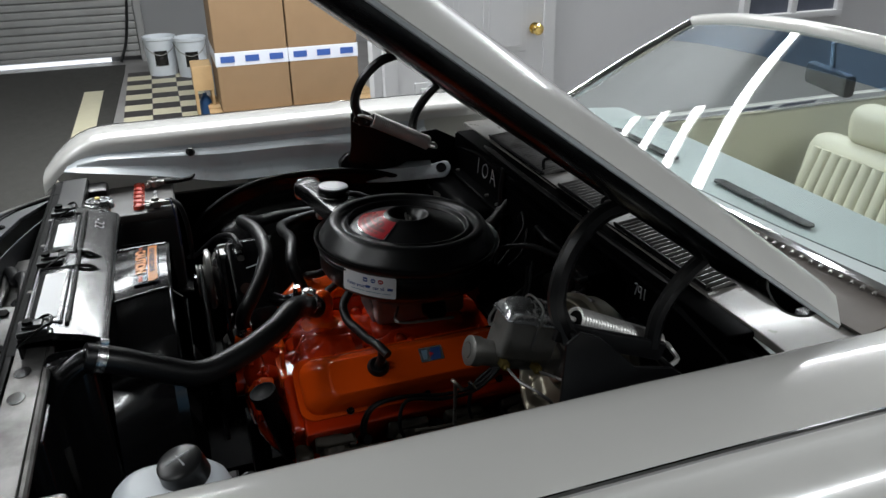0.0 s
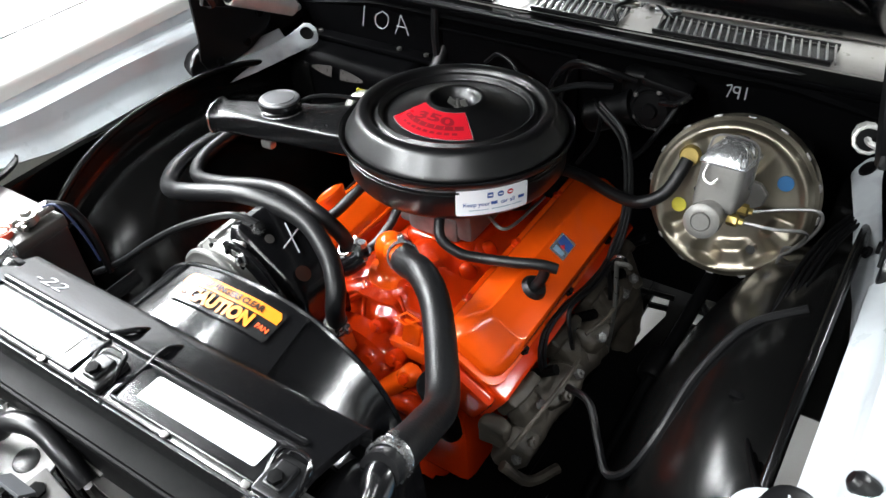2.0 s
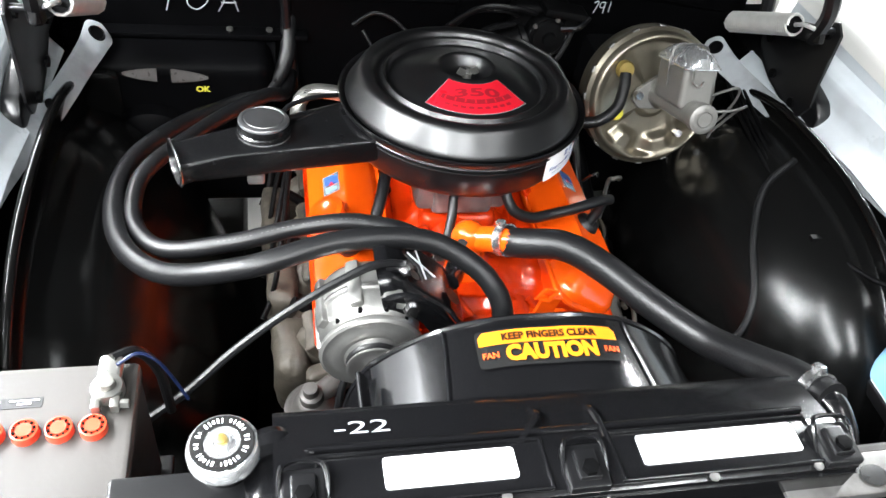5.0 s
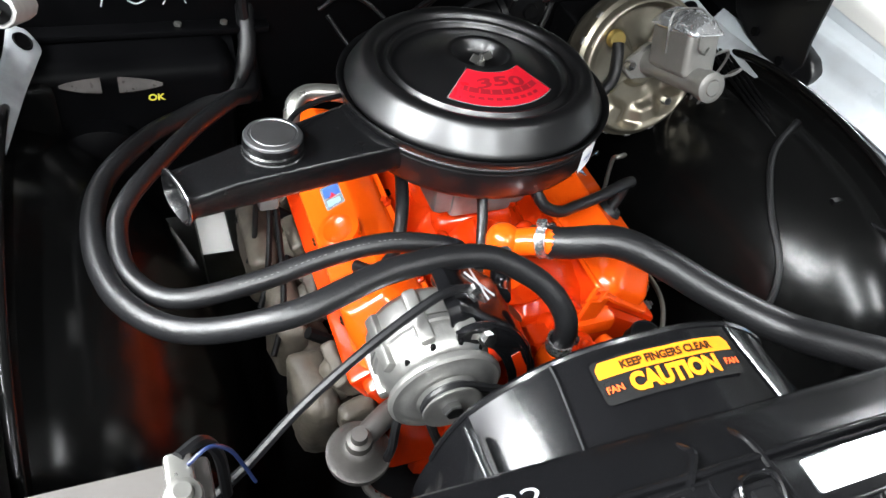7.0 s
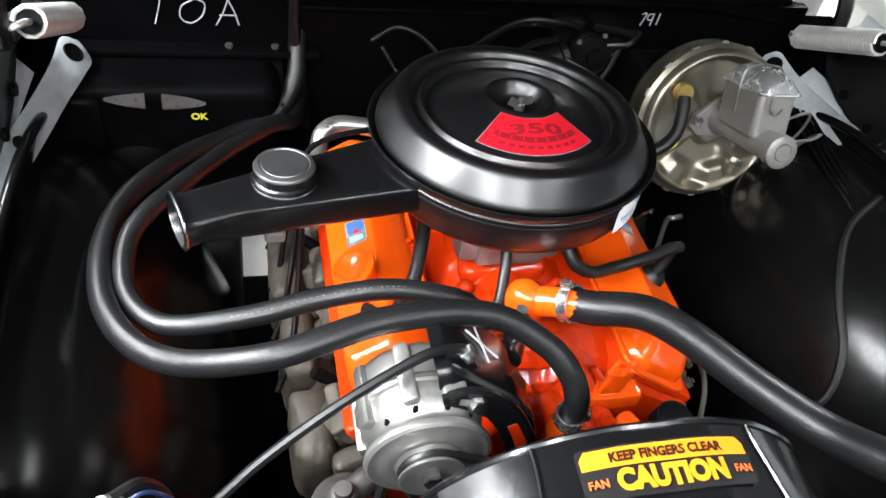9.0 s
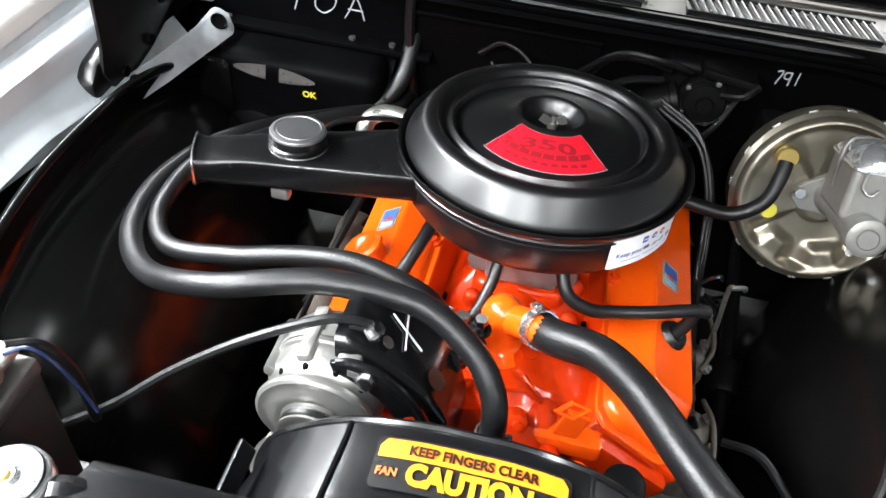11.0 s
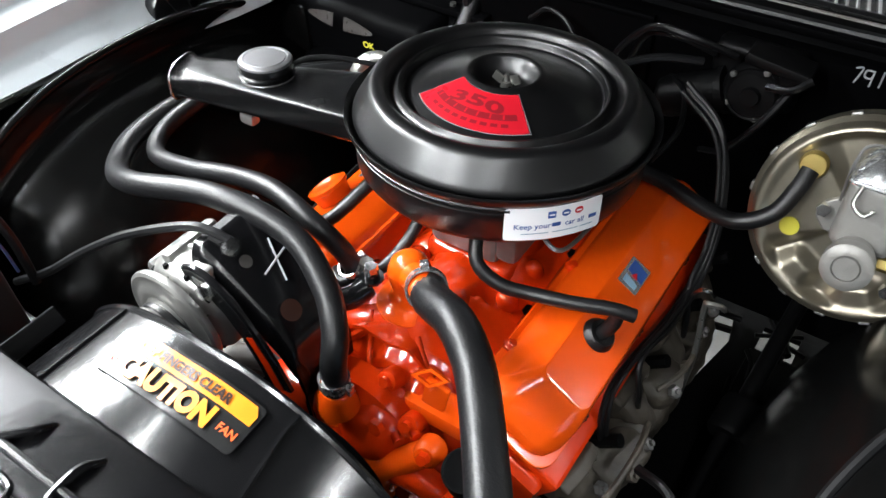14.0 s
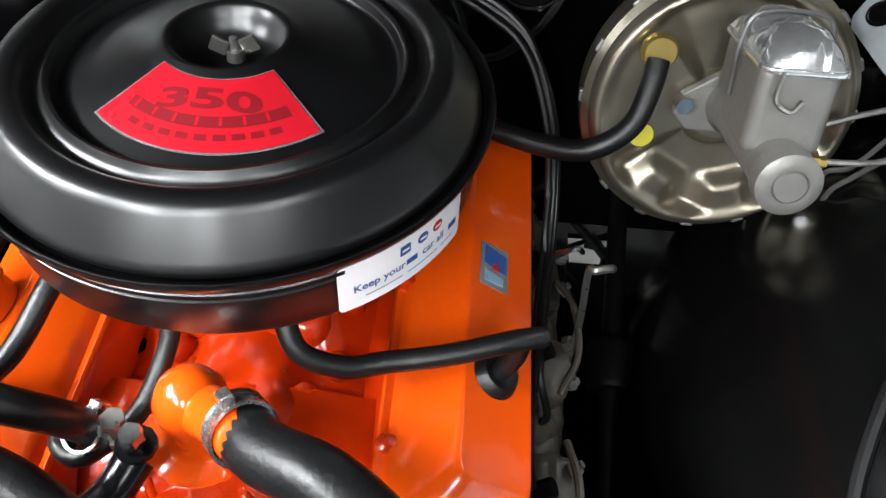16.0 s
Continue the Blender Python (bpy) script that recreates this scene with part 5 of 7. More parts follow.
# bulbous pump body with its bolted ears
part("pump_body", lathe([(0, 0.040), (0.014, 0.039), (0.030, 0.033), (0.042, 0.022), (0.048, 0.006), (0.050, -0.012), (0.056, -0.016), (0.056, -0.024), (0, -0.024)], frame_to((0.026, -0.322, 0.728), (0.1, -0.80, 0.6)), 36), ORANGE, inl, "bulbous orange pump body")
for x, y, z in ((-0.024, -0.316, 0.752), (0.074, -0.318, 0.752), (0.030, -0.296, 0.776)):
    part("pump_ear", lathe([(0, 0.016), (0.006, 0.016), (0.007, 0.010), (0.012, 0.009), (0.014, 0.004), (0.015, -0.014), (0, -0.014)], frame_to((x, y, z), (0.1, -0.8, 0.6)), 18), ORANGE, inl)
for line in ([(-0.03, -0.255, 0.789), (-0.055, -0.278, 0.765), (-0.075, -0.300, 0.722)], [(0.075, -0.262, 0.778), (0.105, -0.286, 0.748), (0.128, -0.296, 0.712)]):
    part("casting_rib", tube(line, 0.006, 8), ORANGE, inl)
part("boss_plate", box((0.052, -0.288, 0.752), (0.038, 0.010, 0.030), 0.003, Matrix.Rotation(radians(25), 4, "X")), ORANGE, inl)
for x, y, z in ((0.052, -0.295, 0.756), (-0.09, -0.283, 0.735), (0.115, -0.292, 0.715), (0.012, -0.307, 0.70)):
    part("bolt", lathe([(0, 0), (0.009, 0), (0.009, 0.007), (0, 0.008)], frame_to((x, y, z), (0, -1, 0.5)), 6), ORANGE, inl)
for s_ in (1, -1):
    part("manifold_flange", prism([(0, -0.23), (0.02, -0.235), (0.024, -0.14), (0.012, -0.12), (0.024, -0.09), (0.024, 0.0), (0.012, 0.02), (0.024, 0.05), (0.024, 0.15), (0, 0.17)], 0.012, Matrix.Translation((s_ * 0.098, -0.02, 0.735)) @ Matrix.Rotation(radians(s_ * 30), 4, "Y") @ Matrix.Diagonal((s_, 1, 1, 1)), 0.003), ORANGE, inl)
part("carburettor", join(box((0, 0.0, 0.84), (0.15, 0.19, 0.07), 0.012), box((0, -0.07, 0.825), (0.10, 0.06, 0.05), 0.01)), LATCH, engine, "grey carburettor under the air cleaner")
part("choke_can", lathe([(0, 0), (0.024, 0), (0.026, 0.01), (0.02, 0.03), (0, 0.03)], frame_to((0.085, 0.02, 0.84), (1, 0, 0)), 20), DULL_BLACK, engine)
part("linkage_rod", tube([(0.075, -0.05, 0.845), (0.12, -0.06, 0.835), (0.13, 0.05, 0.83)], 0.003, 6), LATCH, engine)
# legs, lips and ridges of the pump casting
for line, r in (([(0.045, -0.345, 0.625), (0.052, -0.352, 0.665), (0.066, -0.352, 0.700), (0.086, -0.342, 0.724), (0.110, -0.328, 0.744)], 0.0165), ([(0.066, -0.352, 0.688), (0.03, -0.350, 0.700), (-0.005, -0.345, 0.722), (-0.03, -0.335, 0.745)], 0.0185), ([(-0.012, -0.317, 0.752), (0.017, -0.306, 0.752), (0.056, -0.31, 0.752), (0.09, -0.328, 0.752)], 0.006), ([(-0.008, -0.328, 0.745), (0.021, -0.323, 0.745), (0.05, -0.327, 0.745), (0.074, -0.341, 0.745)], 0.006), ([(0.028, -0.237, 0.79), (0.064, -0.265, 0.77)], 0.004), ([(0.034, -0.248, 0.75), (0.102, -0.277, 0.735)], 0.004), ([(-0.046, -0.23, 0.785), (-0.007, -0.288, 0.765)], 0.004)):
    part("casting_rib", tube(line, r, 14), ORANGE_COVER if r > 0.01 else ORANGE, inl)
bossm = frame_to((0.109, -0.334, 0.746), (0.15, -1, 0.55))
part("casting_boss", lathe([(0, 0.012), (0.011, 0.012), (0.016, 0.006), (0.018, -0.012), (0, -0.012)], bossm, 24), ORANGE_COVER, inl)
part("bolt", lathe([(0, 0.020), (0.007, 0.020), (0.008, 0.018), (0.008, 0.012), (0, 0.012)], bossm, 6), ORANGE, inl)
part("hose_boss", lathe([(0, 0.012), (0.016, 0.012), (0.020, 0.006), (0.024, -0.02), (0, -0.02)], Matrix.Translation((0.002, -0.352, 0.793)), 24), ORANGE_COVER, inl)
# thermostat housing and its neck
th = part("thermostat_housing", join(lathe([(0, 0.082), (0.012, 0.080), (0.021, 0.073), (0.0265, 0.060), (0.0265, 0.048), (0.024, 0.034), (0.0235, 0.020), (0.030, 0.010), (0.044, 0.006), (0.044, -0.006), (0, -0.006)], Matrix.Translation((-0.012, -0.192, 0.785)), 32), tube([(-0.010, -0.194, 0.838), (0.016, -0.210, 0.854), (0.046, -0.234, 0.870)], 0.0195, 18)), ORANGE_COVER, engine, "orange thermostat housing")
for sx, sy in ((-0.054, -0.172), (0.030, -0.205)):
    part("bolt", lathe([(0, 0), (0.011, 0), (0.011, 0.008), (0, 0.009)], Matrix.Translation((sx, sy, 0.79)), 6), ORANGE, th)
part("temperature_sender", lathe([(0, 0), (0.011, 0), (0.011, 0.012), (0.007, 0.014), (0.007, 0.03), (0.009, 0.031), (0.009, 0.036), (0, 0.037)], Matrix.Translation((-0.058, -0.215, 0.815)), 6), ZINC, engine)
# water pump, timing cover, bracket
part("water_pump", join(lathe([(0, 0), (0.085, 0), (0.085, 0.03), (0.06, 0.05), (0.035, 0.06), (0.03, 0.11), (0, 0.11)], frame_to((0, -0.295, 0.70), (0, -1, 0)), 36),
                          tube([(-0.02, -0.325, 0.70), (-0.10, -0.32, 0.685), (-0.14, -0.30, 0.675)], 0.026, 14), tube([(0.02, -0.32, 0.685), (0.10, -0.31, 0.67), (0.14, -0.295, 0.66)], 0.024, 14),
                          tube([(0.0, -0.33, 0.75), (0.002, -0.345, 0.775), (0.002, -0.351, 0.80)], 0.016, 14)), ORANGE, engine, "orange water pump")
part("timing_cover", join(lathe([(0, 0), (0.095, 0), (0.095, 0.012), (0.08, 0.025), (0, 0.03)], frame_to((0, -0.285, 0.58), (0, -1, 0)), 36)), ORANGE, engine)
part("lifting_lug", join(box((0.092, -0.292, 0.790), (0.030, 0.008, 0.050), 0.003, Matrix.Rotation(radians(12), 4, "Y")), box((0.092, -0.284, 0.755), (0.085, 0.04, 0.03), 0.008)), ORANGE_COVER, engine)
part("lug_eye", lathe([(0.0085, -0.003), (0.0125, -0.003), (0.0125, 0.003), (0.0085, 0.003)], frame_to((0.088, -0.294, 0.821), (0.25, -0.75, 0.6)) @ Matrix.Diagonal((1.75, 0.85, 1, 1)), 4, True), ORANGE_COVER, engine)
part("side_brace", tube([(0.13, -0.30, 0.60), (0.14, -0.335, 0.66), (0.11, -0.345, 0.70), (0.06, -0.35, 0.70)], 0.018, 10), ORANGE, engine)
for x, z in ((0.06, 0.655), (-0.06, 0.655), (0.145, 0.70), (0.10, 0.66), (0.05, 0.765)):
    part("bolt", lathe([(0, 0), (0.010, 0), (0.010, 0.008), (0, 0.009)], frame_to((x, -0.345, z), (0, -1, 0.2)), 6), ORANGE, engine)
part("oil_fill_rim", lathe([(0.0225, 0.0275), (0.0248, 0.0275), (0.0256, 0.025), (0.0256, 0.022), (0.0225, 0.022)], frame_to((0.160, -0.334, 0.742), (0.05, -0.25, 1)), 32, True), DULL_BLACK, engine, "dull rim of the filler cap")
part("oil_fill_tube", lathe([(0, 0.024), (0.016, 0.024), (0.0225, 0.027), (0.0245, 0.024), (0.0245, 0.0), (0.018, 0.0), (0.018, -0.14), (0, -0.14)], frame_to((0.160, -0.334, 0.742), (0.05, -0.25, 1)), 24), DULL_BLACK, engine, "black capped filler tube")
part("crank_pulley", lathe([(0, 0), (0.09, 0), (0.09, 0.012), (0.078, 0.018), (0.09, 0.024), (0.09, 0.036), (0, 0.036)], frame_to((0, -0.335, 0.52), (0, -1, 0)), 36), DULL_BLACK, engine)
part("pump_pulley", lathe([(0, 0.03), (0.05, 0.03), (0.085, 0.026), (0.088, 0.012), (0.076, 0.006), (0.088, 0.0), (0, 0.0)], frame_to((0, -0.385, 0.70), (0, -1, 0)), 36), DULL_BLACK, engine)
wrap = [(-0.178 + 0.029 * math.cos(radians(a)), -0.415, 0.853 + 0.029 * math.sin(radians(a))) for a in range(49, 200, 15)]
part("drive_belt", tube([(0.052, -0.415, 0.761)] + wrap + [(-0.082, -0.415, 0.498)], 0.0055, 8, raw=True), RUBBER, engine, "black drive belt")
part("fuel_pump", lathe([(0, -0.032), (0.025, -0.030), (0.036, -0.020), (0.039, -0.008), (0.042, -0.006), (0.042, 0.004), (0.038, 0.006), (0.030, 0.014), (0.024, 0.026), (0.017, 0.030), (0.016, 0.044), (0.011, 0.047), (0.010, 0.060), (0, 0.061)], frame_to((-0.245, -0.350, 0.660), (-0.1, -0.1, 1)), 32), PUMP_GREY, engine, "dull silver round pump")
part("pump_arm", tube([(-0.243, -0.348, 0.685), (-0.215, -0.33, 0.69), (-0.18, -0.31, 0.685), (-0.13, -0.29, 0.67)], 0.016, 10), PUMP_GREY, engine)
part("pump_line", tube([(-0.215, -0.37, 0.665), (-0.213, -0.375, 0.70), (-0.205, -0.36, 0.735), (-0.19, -0.35, 0.76)], 0.006, 8), WIRE_BLACK, engine)
part("pump_line", tube([(-0.24, -0.365, 0.655), (-0.24, -0.39, 0.63), (-0.19, -0.42, 0.61), (-0.12, -0.44, 0.60)], 0.006, 8), ZINC, engine)
for c, d in (((-0.272, -0.225, 0.60), (0.055, 0.11, 0.13)), ((-0.282, -0.10, 0.62), (0.05, 0.12, 0.12)), ((-0.290, 0.06, 0.62), (0.05, 0.15, 0.11))):
    part("heat_casting", lumpy(box(c, d, 0.02, None, 4), 9), IRON, engine, "tan rusty manifold casting")
for k, (x, y, z, sx, sy, sz) in enumerate(((0.262, -0.165, 0.635, 0.055, 0.085, 0.06), (0.262, -0.03, 0.64, 0.05, 0.07, 0.055), (0.255, 0.075, 0.645, 0.05, 0.08, 0.055), (0.25, -0.272, 0.60, 0.06, 0.045, 0.075))):
    part("iron_housing", lumpy(box((x, y, z), (sx, sy, sz), 0.016, Matrix.Rotation(radians(12 * k - 15), 4, "Z") @ Matrix.Rotation(radians(20), 4, "Y"), 4), 5 + k), IRON, engine)
for k, (x, y, z) in enumerate(((0.292, -0.185, 0.655), (0.290, -0.14, 0.66), (0.288, -0.05, 0.662), (0.286, -0.01, 0.668), (0.282, 0.055, 0.67), (0.280, 0.10, 0.67), (0.280, -0.27, 0.63), (0.262, -0.292, 0.60), (0.270, -0.225, 0.665))):
    part("stud_nut", lathe([(0, 0.012), (0.004, 0.012), (0.004, 0.008), (0.0085, 0.007), (0.009, 0.0), (0, 0)], frame_to((x, y, z), (0.7, 0.3 * math.sin(2 * k), 0.7)), 6), LATCH if k % 3 else IRON, engine)
for line, r in (([(0.262, -0.30, 0.64), (0.285, -0.24, 0.685), (0.29, -0.17, 0.69), (0.283, -0.12, 0.675)], 0.004), ([(0.275, -0.08, 0.69), (0.292, -0.04, 0.70), (0.29, 0.02, 0.695), (0.276, 0.06, 0.68)], 0.0035), ([(0.25, -0.31, 0.60), (0.285, -0.29, 0.56), (0.31, -0.24, 0.55)], 0.009)):
    part("iron_pipe", tube(line, r, 8), IRON, engine)
part("dipstick", tube([(0.29, -0.02, 0.60), (0.293, -0.01, 0.70), (0.288, -0.005, 0.782), (0.292, -0.012, 0.796), (0.306, -0.008, 0.796), (0.31, 0.0, 0.785)], 0.0038, 6), ZINC, engine, "wire dipstick handle")
# spark leads
LEAD = [(0.15, 0.20, 0.925), (0.212, 0.165, 0.90), (0.242, 0.125, 0.845), (0.252, 0.09, 0.785), (0.252, 0.04, 0.745), (0.247, -0.02, 0.738), (0.240, -0.09, 0.746), (0.236, -0.15, 0.737), (0.242, -0.175, 0.70), (0.250, -0.17, 0.655)]
for k, (d, n) in enumerate((((0, 0, 0), 10), ((0.005, 0.005, 0.003), 10), ((0.009, 0.003, -0.004), 7), ((0.001, 0.010, 0.009), 5))):
    line = [(x + d[0], y + d[1], z + d[2]) for x, y, z in LEAD[:n]]
    if n < 10:
        line += [(line[-1][0] + 0.012, line[-1][1] - 0.02, line[-1][2] - 0.04), (line[-1][0] + 0.012, line[-1][1] - 0.01, 0.665)]
    part("spark_lead", tube(line, 0.0037, 8), WIRE_BLACK, engine, "black spark plug lead")
part("lead_clip", tube([(0.262, 0.035, 0.752), (0.272, 0.028, 0.772), (0.282, 0.030, 0.774), (0.288, 0.036, 0.762)], 0.003, 6), STEEL, engine, "bright wire clip holding the leads")
for k in range(4):
    yy = -0.17 + 0.09 * k
    part("spark_lead", tube([(-0.255, 0.15, 0.77), (-0.285, yy + 0.08, 0.72), (-0.30, yy + 0.03, 0.67), (-0.315, yy, 0.65)], 0.0045, 8), DULL_BLACK, engine)
part("breather_hose", tube([(-0.205, -0.16, 0.802), (-0.185, -0.19, 0.82), (-0.155, -0.165, 0.835), (-0.135, -0.12, 0.86), (-0.12, -0.06, 0.88)], 0.009, 10), RUBBER, engine)
part("breather_hose", tube([(-0.10, -0.19, 0.795), (-0.11, -0.215, 0.806), (-0.085, -0.228, 0.812), (-0.05, -0.20, 0.83), (-0.035, -0.165, 0.855), (-0.03, -0.14, 0.88)], 0.0075, 10), RUBBER, engine)

# ---- air cleaner ----
cleaner = thing("air_cleaner", "round satin black air cleaner with a side snorkel", "air cleaner", (0, 0, 0.88))
part("base_pan", lathe([(0, 0.872), (0.10, 0.875), (0.155, 0.885), (0.170, 0.895), (0.178, 0.907), (0.179, 0.937), (0.1812, 0.938), (0.1812, 0.9405), (0.1795, 0.9415), (0.1795, 0.9435), (0.1822, 0.9445), (0.1822, 0.948), (0.1805, 0.9495), (0.1850, 0.9535), (0.1882, 0.9580), (0.1902, 0.9640), (0.1897, 0.9668), (0.1880, 0.9660), (0.185, 0.961), (0.181, 0.956), (0.173, 0.953), (0.15, 0.952), (0, 0.95)], Matrix.Translation((-0.003, 0, 0)), 112), LID_BLACK, cleaner, "satin black drum of the air cleaner")
LID = [(0, 0.9895), (0.016, 0.9895), (0.025, 0.991), (0.031, 0.9965), (0.035, 1.0035), (0.0385, 1.010), (0.0415, 1.0128), (0.0445, 1.0122), (0.049, 1.0083), (0.060, 1.0045), (0.088, 0.9945), (0.112, 0.9862), (0.1155, 0.9846), (0.1175, 0.9845), (0.1192, 0.9870), (0.1207, 0.9925), (0.1225, 0.9962), (0.1248, 0.9965), (0.1272, 0.9925), (0.1300, 0.9888), (0.1340, 0.9882), (0.1368, 0.9902), (0.1390, 0.9945), (0.1412, 0.9985), (0.1445, 1.0003), (0.150, 1.0008), (0.1555, 1.0000), (0.1590, 0.9975), (0.1620, 0.9935), (0.1765, 0.9705), (0.1795, 0.9660), (0.180, 0.963), (0.1785, 0.960), (0.173, 0.958)]
part("lid", lathe(LID, Matrix.Translation((-0.003, 0, 0)), 112), LID_BLACK, cleaner, "satin black stamped lid", 60)
part("wing_nut", join(lathe([(0, 0), (0.007, 0), (0.006, 0.008), (0, 0.008)], Matrix.Translation((0, 0, 0.9915)), 12), box((0.010, 0.002, 1.003), (0.013, 0.003, 0.012), 0.0012, Matrix.Rotation(radians(-25), 4, "Y")), box((-0.010, -0.002, 1.003), (0.013, 0.003, 0.012), 0.0012, Matrix.Rotation(radians(25), 4, "Y"))), ZINC, cleaner, "small zinc wing nut")
part("stud", lathe([(0, 0), (0.003, 0), (0.003, 0.016), (0, 0.017)], Matrix.Translation((0, 0, 0.9925)), 8), LATCH, cleaner)


def lid_height(r):
    pts = LID[7:12]
    for (a, za), (b, zb) in zip(pts, pts[1:]):
        if a <= r <= b:
            return za + (zb - za) * (r - a) / (b - a)
    return 0.99


def on_lid(lift):
    return lambda x, y: (x, y, lid_height(math.hypot(x, y)) + 0.0012 + lift)


def sector_mesh(r0, r1, a0, a1, lift, nr=5, na=24):
    def f(u, v):
        r, a = r0 + (r1 - r0) * v, radians(a0 + (a1 - a0) * u)
        return on_lid(lift)(r * math.cos(a), r * math.sin(a))
    return sheet(f, na, nr)


ld = part("lid_decal", sector_mesh(0.0495, 0.1035, -137.5, -43.5, 0.0), DECAL_SILVER, cleaner, "red fan-shaped engine decal with silver border")
part("red_field", sector_mesh(0.0505, 0.1022, -136.3, -44.7, 0.0005), DECAL_RED, ld)
lettering("350", 0.020, DECAL_DARK_RED, "print_text", ld, lambda x, y: on_lid(0.001)(2.3 * x * (1 - 4 * y), y - 0.0655 + 2.2 * x * x), 0.0007, split=0.006)
part("print_bar", sector_mesh(0.0775, 0.0855, -129, -51, 0.001), DECAL_DARK_RED, ld)
for k in range(7):
    part("print_gap", sector_mesh(0.0785, 0.0845, -125 + 10.5 * k, -123.6 + 10.5 * k, 0.0014, 2, 2), DECAL_RED, ld)
for k in range(9):
    part("print_bar", sector_mesh(0.0900, 0.0945, -122 + 7.4 * k, -117 + 7.4 * k, 0.001, 2, 4), DECAL_DARK_RED, ld)


def on_drum(a_mid, z_mid, lift):
    def f(x, y):
        a = radians(a_mid) + x / 0.18
        rr = 0.1805 + lift
        return (rr * math.cos(a), rr * math.sin(a), z_mid + y)
    return f


STK_A, STK_Z = -41.0, 0.929
stk = part("paper_sticker", patch(rounded(0.112, 0.043, 0.004), on_drum(STK_A, STK_Z, 0), 0.010), DECAL_WHITE, cleaner, "white maker's sticker with small coloured emblems")
for dx, mt in ((-0.005, DECAL_BLUE), (0.011, DECAL_BLUE), (0.026, DECAL_RED)):
    shape = rounded(0.009, 0.009, 0.001) if dx < 0 else rounded(0.010, 0.009, 0.0044)
    part("emblem", patch([(x + dx, y + 0.011) for x, y in shape], on_drum(STK_A, STK_Z, 0.0006), 0.006), mt, stk)
    part("emblem_bar", patch([(x + dx, y + 0.011) for x, y in ((-0.003, -0.001), (0.003, -0.001), (0.003, 0.001), (-0.003, 0.001))], on_drum(STK_A, STK_Z, 0.001), 0.006), DECAL_WHITE, stk)
lettering("Keep your      car all", 0.0095, DECAL_BLUE, "print_text", stk, lambda x, y: on_drum(STK_A, STK_Z, 0.0006)(x - 0.006, y - 0.003), 0.00015, split=0.01)
for dx, w in ((0.001, 0.010), (0.0445, 0.010)):
    part("name_bar", patch([(x + dx, y - 0.003) for x, y in ((-w / 2, -0.0022), (w / 2, -0.0022), (w / 2, 0.003), (-w / 2, 0.003))], on_drum(STK_A, STK_Z, 0.0006), 0.006), DECAL_BLUE, stk)
for dx, w in ((-0.022, 0.03), (0.012, 0.03), (0.038, 0.016)):
    part("print_line", patch([(x + dx, y - 0.0125) for x, y in ((-w / 2, -0.0006), (w / 2, -0.0006), (w / 2, 0.0006), (-w / 2, 0.0006))], on_drum(STK_A, STK_Z, 0.0006), 0.006), DECAL_CYAN, stk)

# snorkel, its round valve and the breather elbow
SN_A, SN_B = Vector((-0.135, -0.045, 0.933)), Vector((-0.420, -0.133, 0.933))


def snorkel(u, v):
    d = (SN_B - SN_A).normalized()
    side = Vector((0, 0, 1)).cross(d).normalized()
    w = 0.062 - 0.030 * min(1, u / 0.8)
    h = 0.022 - 0.001 * u
    if u > 0.95:
        flare = (u - 0.95) / 0.05
        w += 0.004 * flare ** 2
        h += 0.006 * flare ** 2
    a = 2 * math.pi * v
    e = 0.30 + 0.45 * max(0, (u - 0.75) / 0.25) ** 1.5

    def p(t):
        return math.copysign(abs(t) ** e, t)
    return SN_A + (SN_B - SN_A) * u + side * (w * p(math.cos(a))) + Vector((0, 0, h * p(math.sin(a))))


sn = part("snorkel", sheet(snorkel, 28, 64, 0.003), SNORKEL_BLACK, cleaner, "tapered satin black intake snorkel")
# black disc added inside the mouth in place of the duct's shade
bm = bmesh.new()
bm.faces.new([bm.verts.new(snorkel(0.955, k / 32)) for k in range(32)])
part("dark_duct", bm, DECAL_GAP_BLACK, sn)
ring = [snorkel(0.995, k / 32) for k in range(33)]
part("snorkel_lip", tube(ring, 0.0018, 8, raw=True), STEEL, sn, "worn bright lip of the snorkel")
vm = Matrix.Translation((-0.302, -0.092, 0.953))
vlv = part("vacuum_motor", lathe([(0.030, -0.004), (0.036, 0.0), (0.036, 0.004), (0.034, 0.005), (0.036, 0.008), (0.034, 0.010), (0.036, 0.013), (0.035, 0.0195), (0.0345, 0.0205), (0, 0.0205)], vm, 40), SNORKEL_BLACK, sn, "ribbed black round valve cap")
part("valve_cover", lathe([(0.0345, 0.0190), (0.0348, 0.0215), (0.0335, 0.0238), (0.029, 0.0248), (0.0285, 0.0240), (0.026, 0.0240), (0.0255, 0.0250), (0, 0.0256)], vm, 40), VALVE_METAL, vlv, "brushed metal top of the valve")
part("crimp", lathe([(0.0365, 0.0005), (0.0372, 0.002), (0.0365, 0.0035)], vm, 40), STEEL, vlv)
part("bolt_boss", box((-0.315, -0.122, 0.900), (0.024, 0.016, 0.016), 0.004), LATCH, sn)
part("breather_elbow", tube([(-0.165, 0.038, 0.935), (-0.20, 0.043, 0.940), (-0.228, 0.045, 0.940), (-0.246, 0.036, 0.932), (-0.252, 0.026, 0.912), (-0.252, 0.024, 0.87)], 0.0115, 14), ZINC, cleaner, "bare metal breather elbow")
part("vacuum_hose", tube([(-0.285, -0.085, 0.958), (-0.27, -0.05, 0.968), (-0.235, -0.02, 0.966), (-0.19, 0.01, 0.955)], 0.0035, 8), WIRE_BLACK, cleaner)
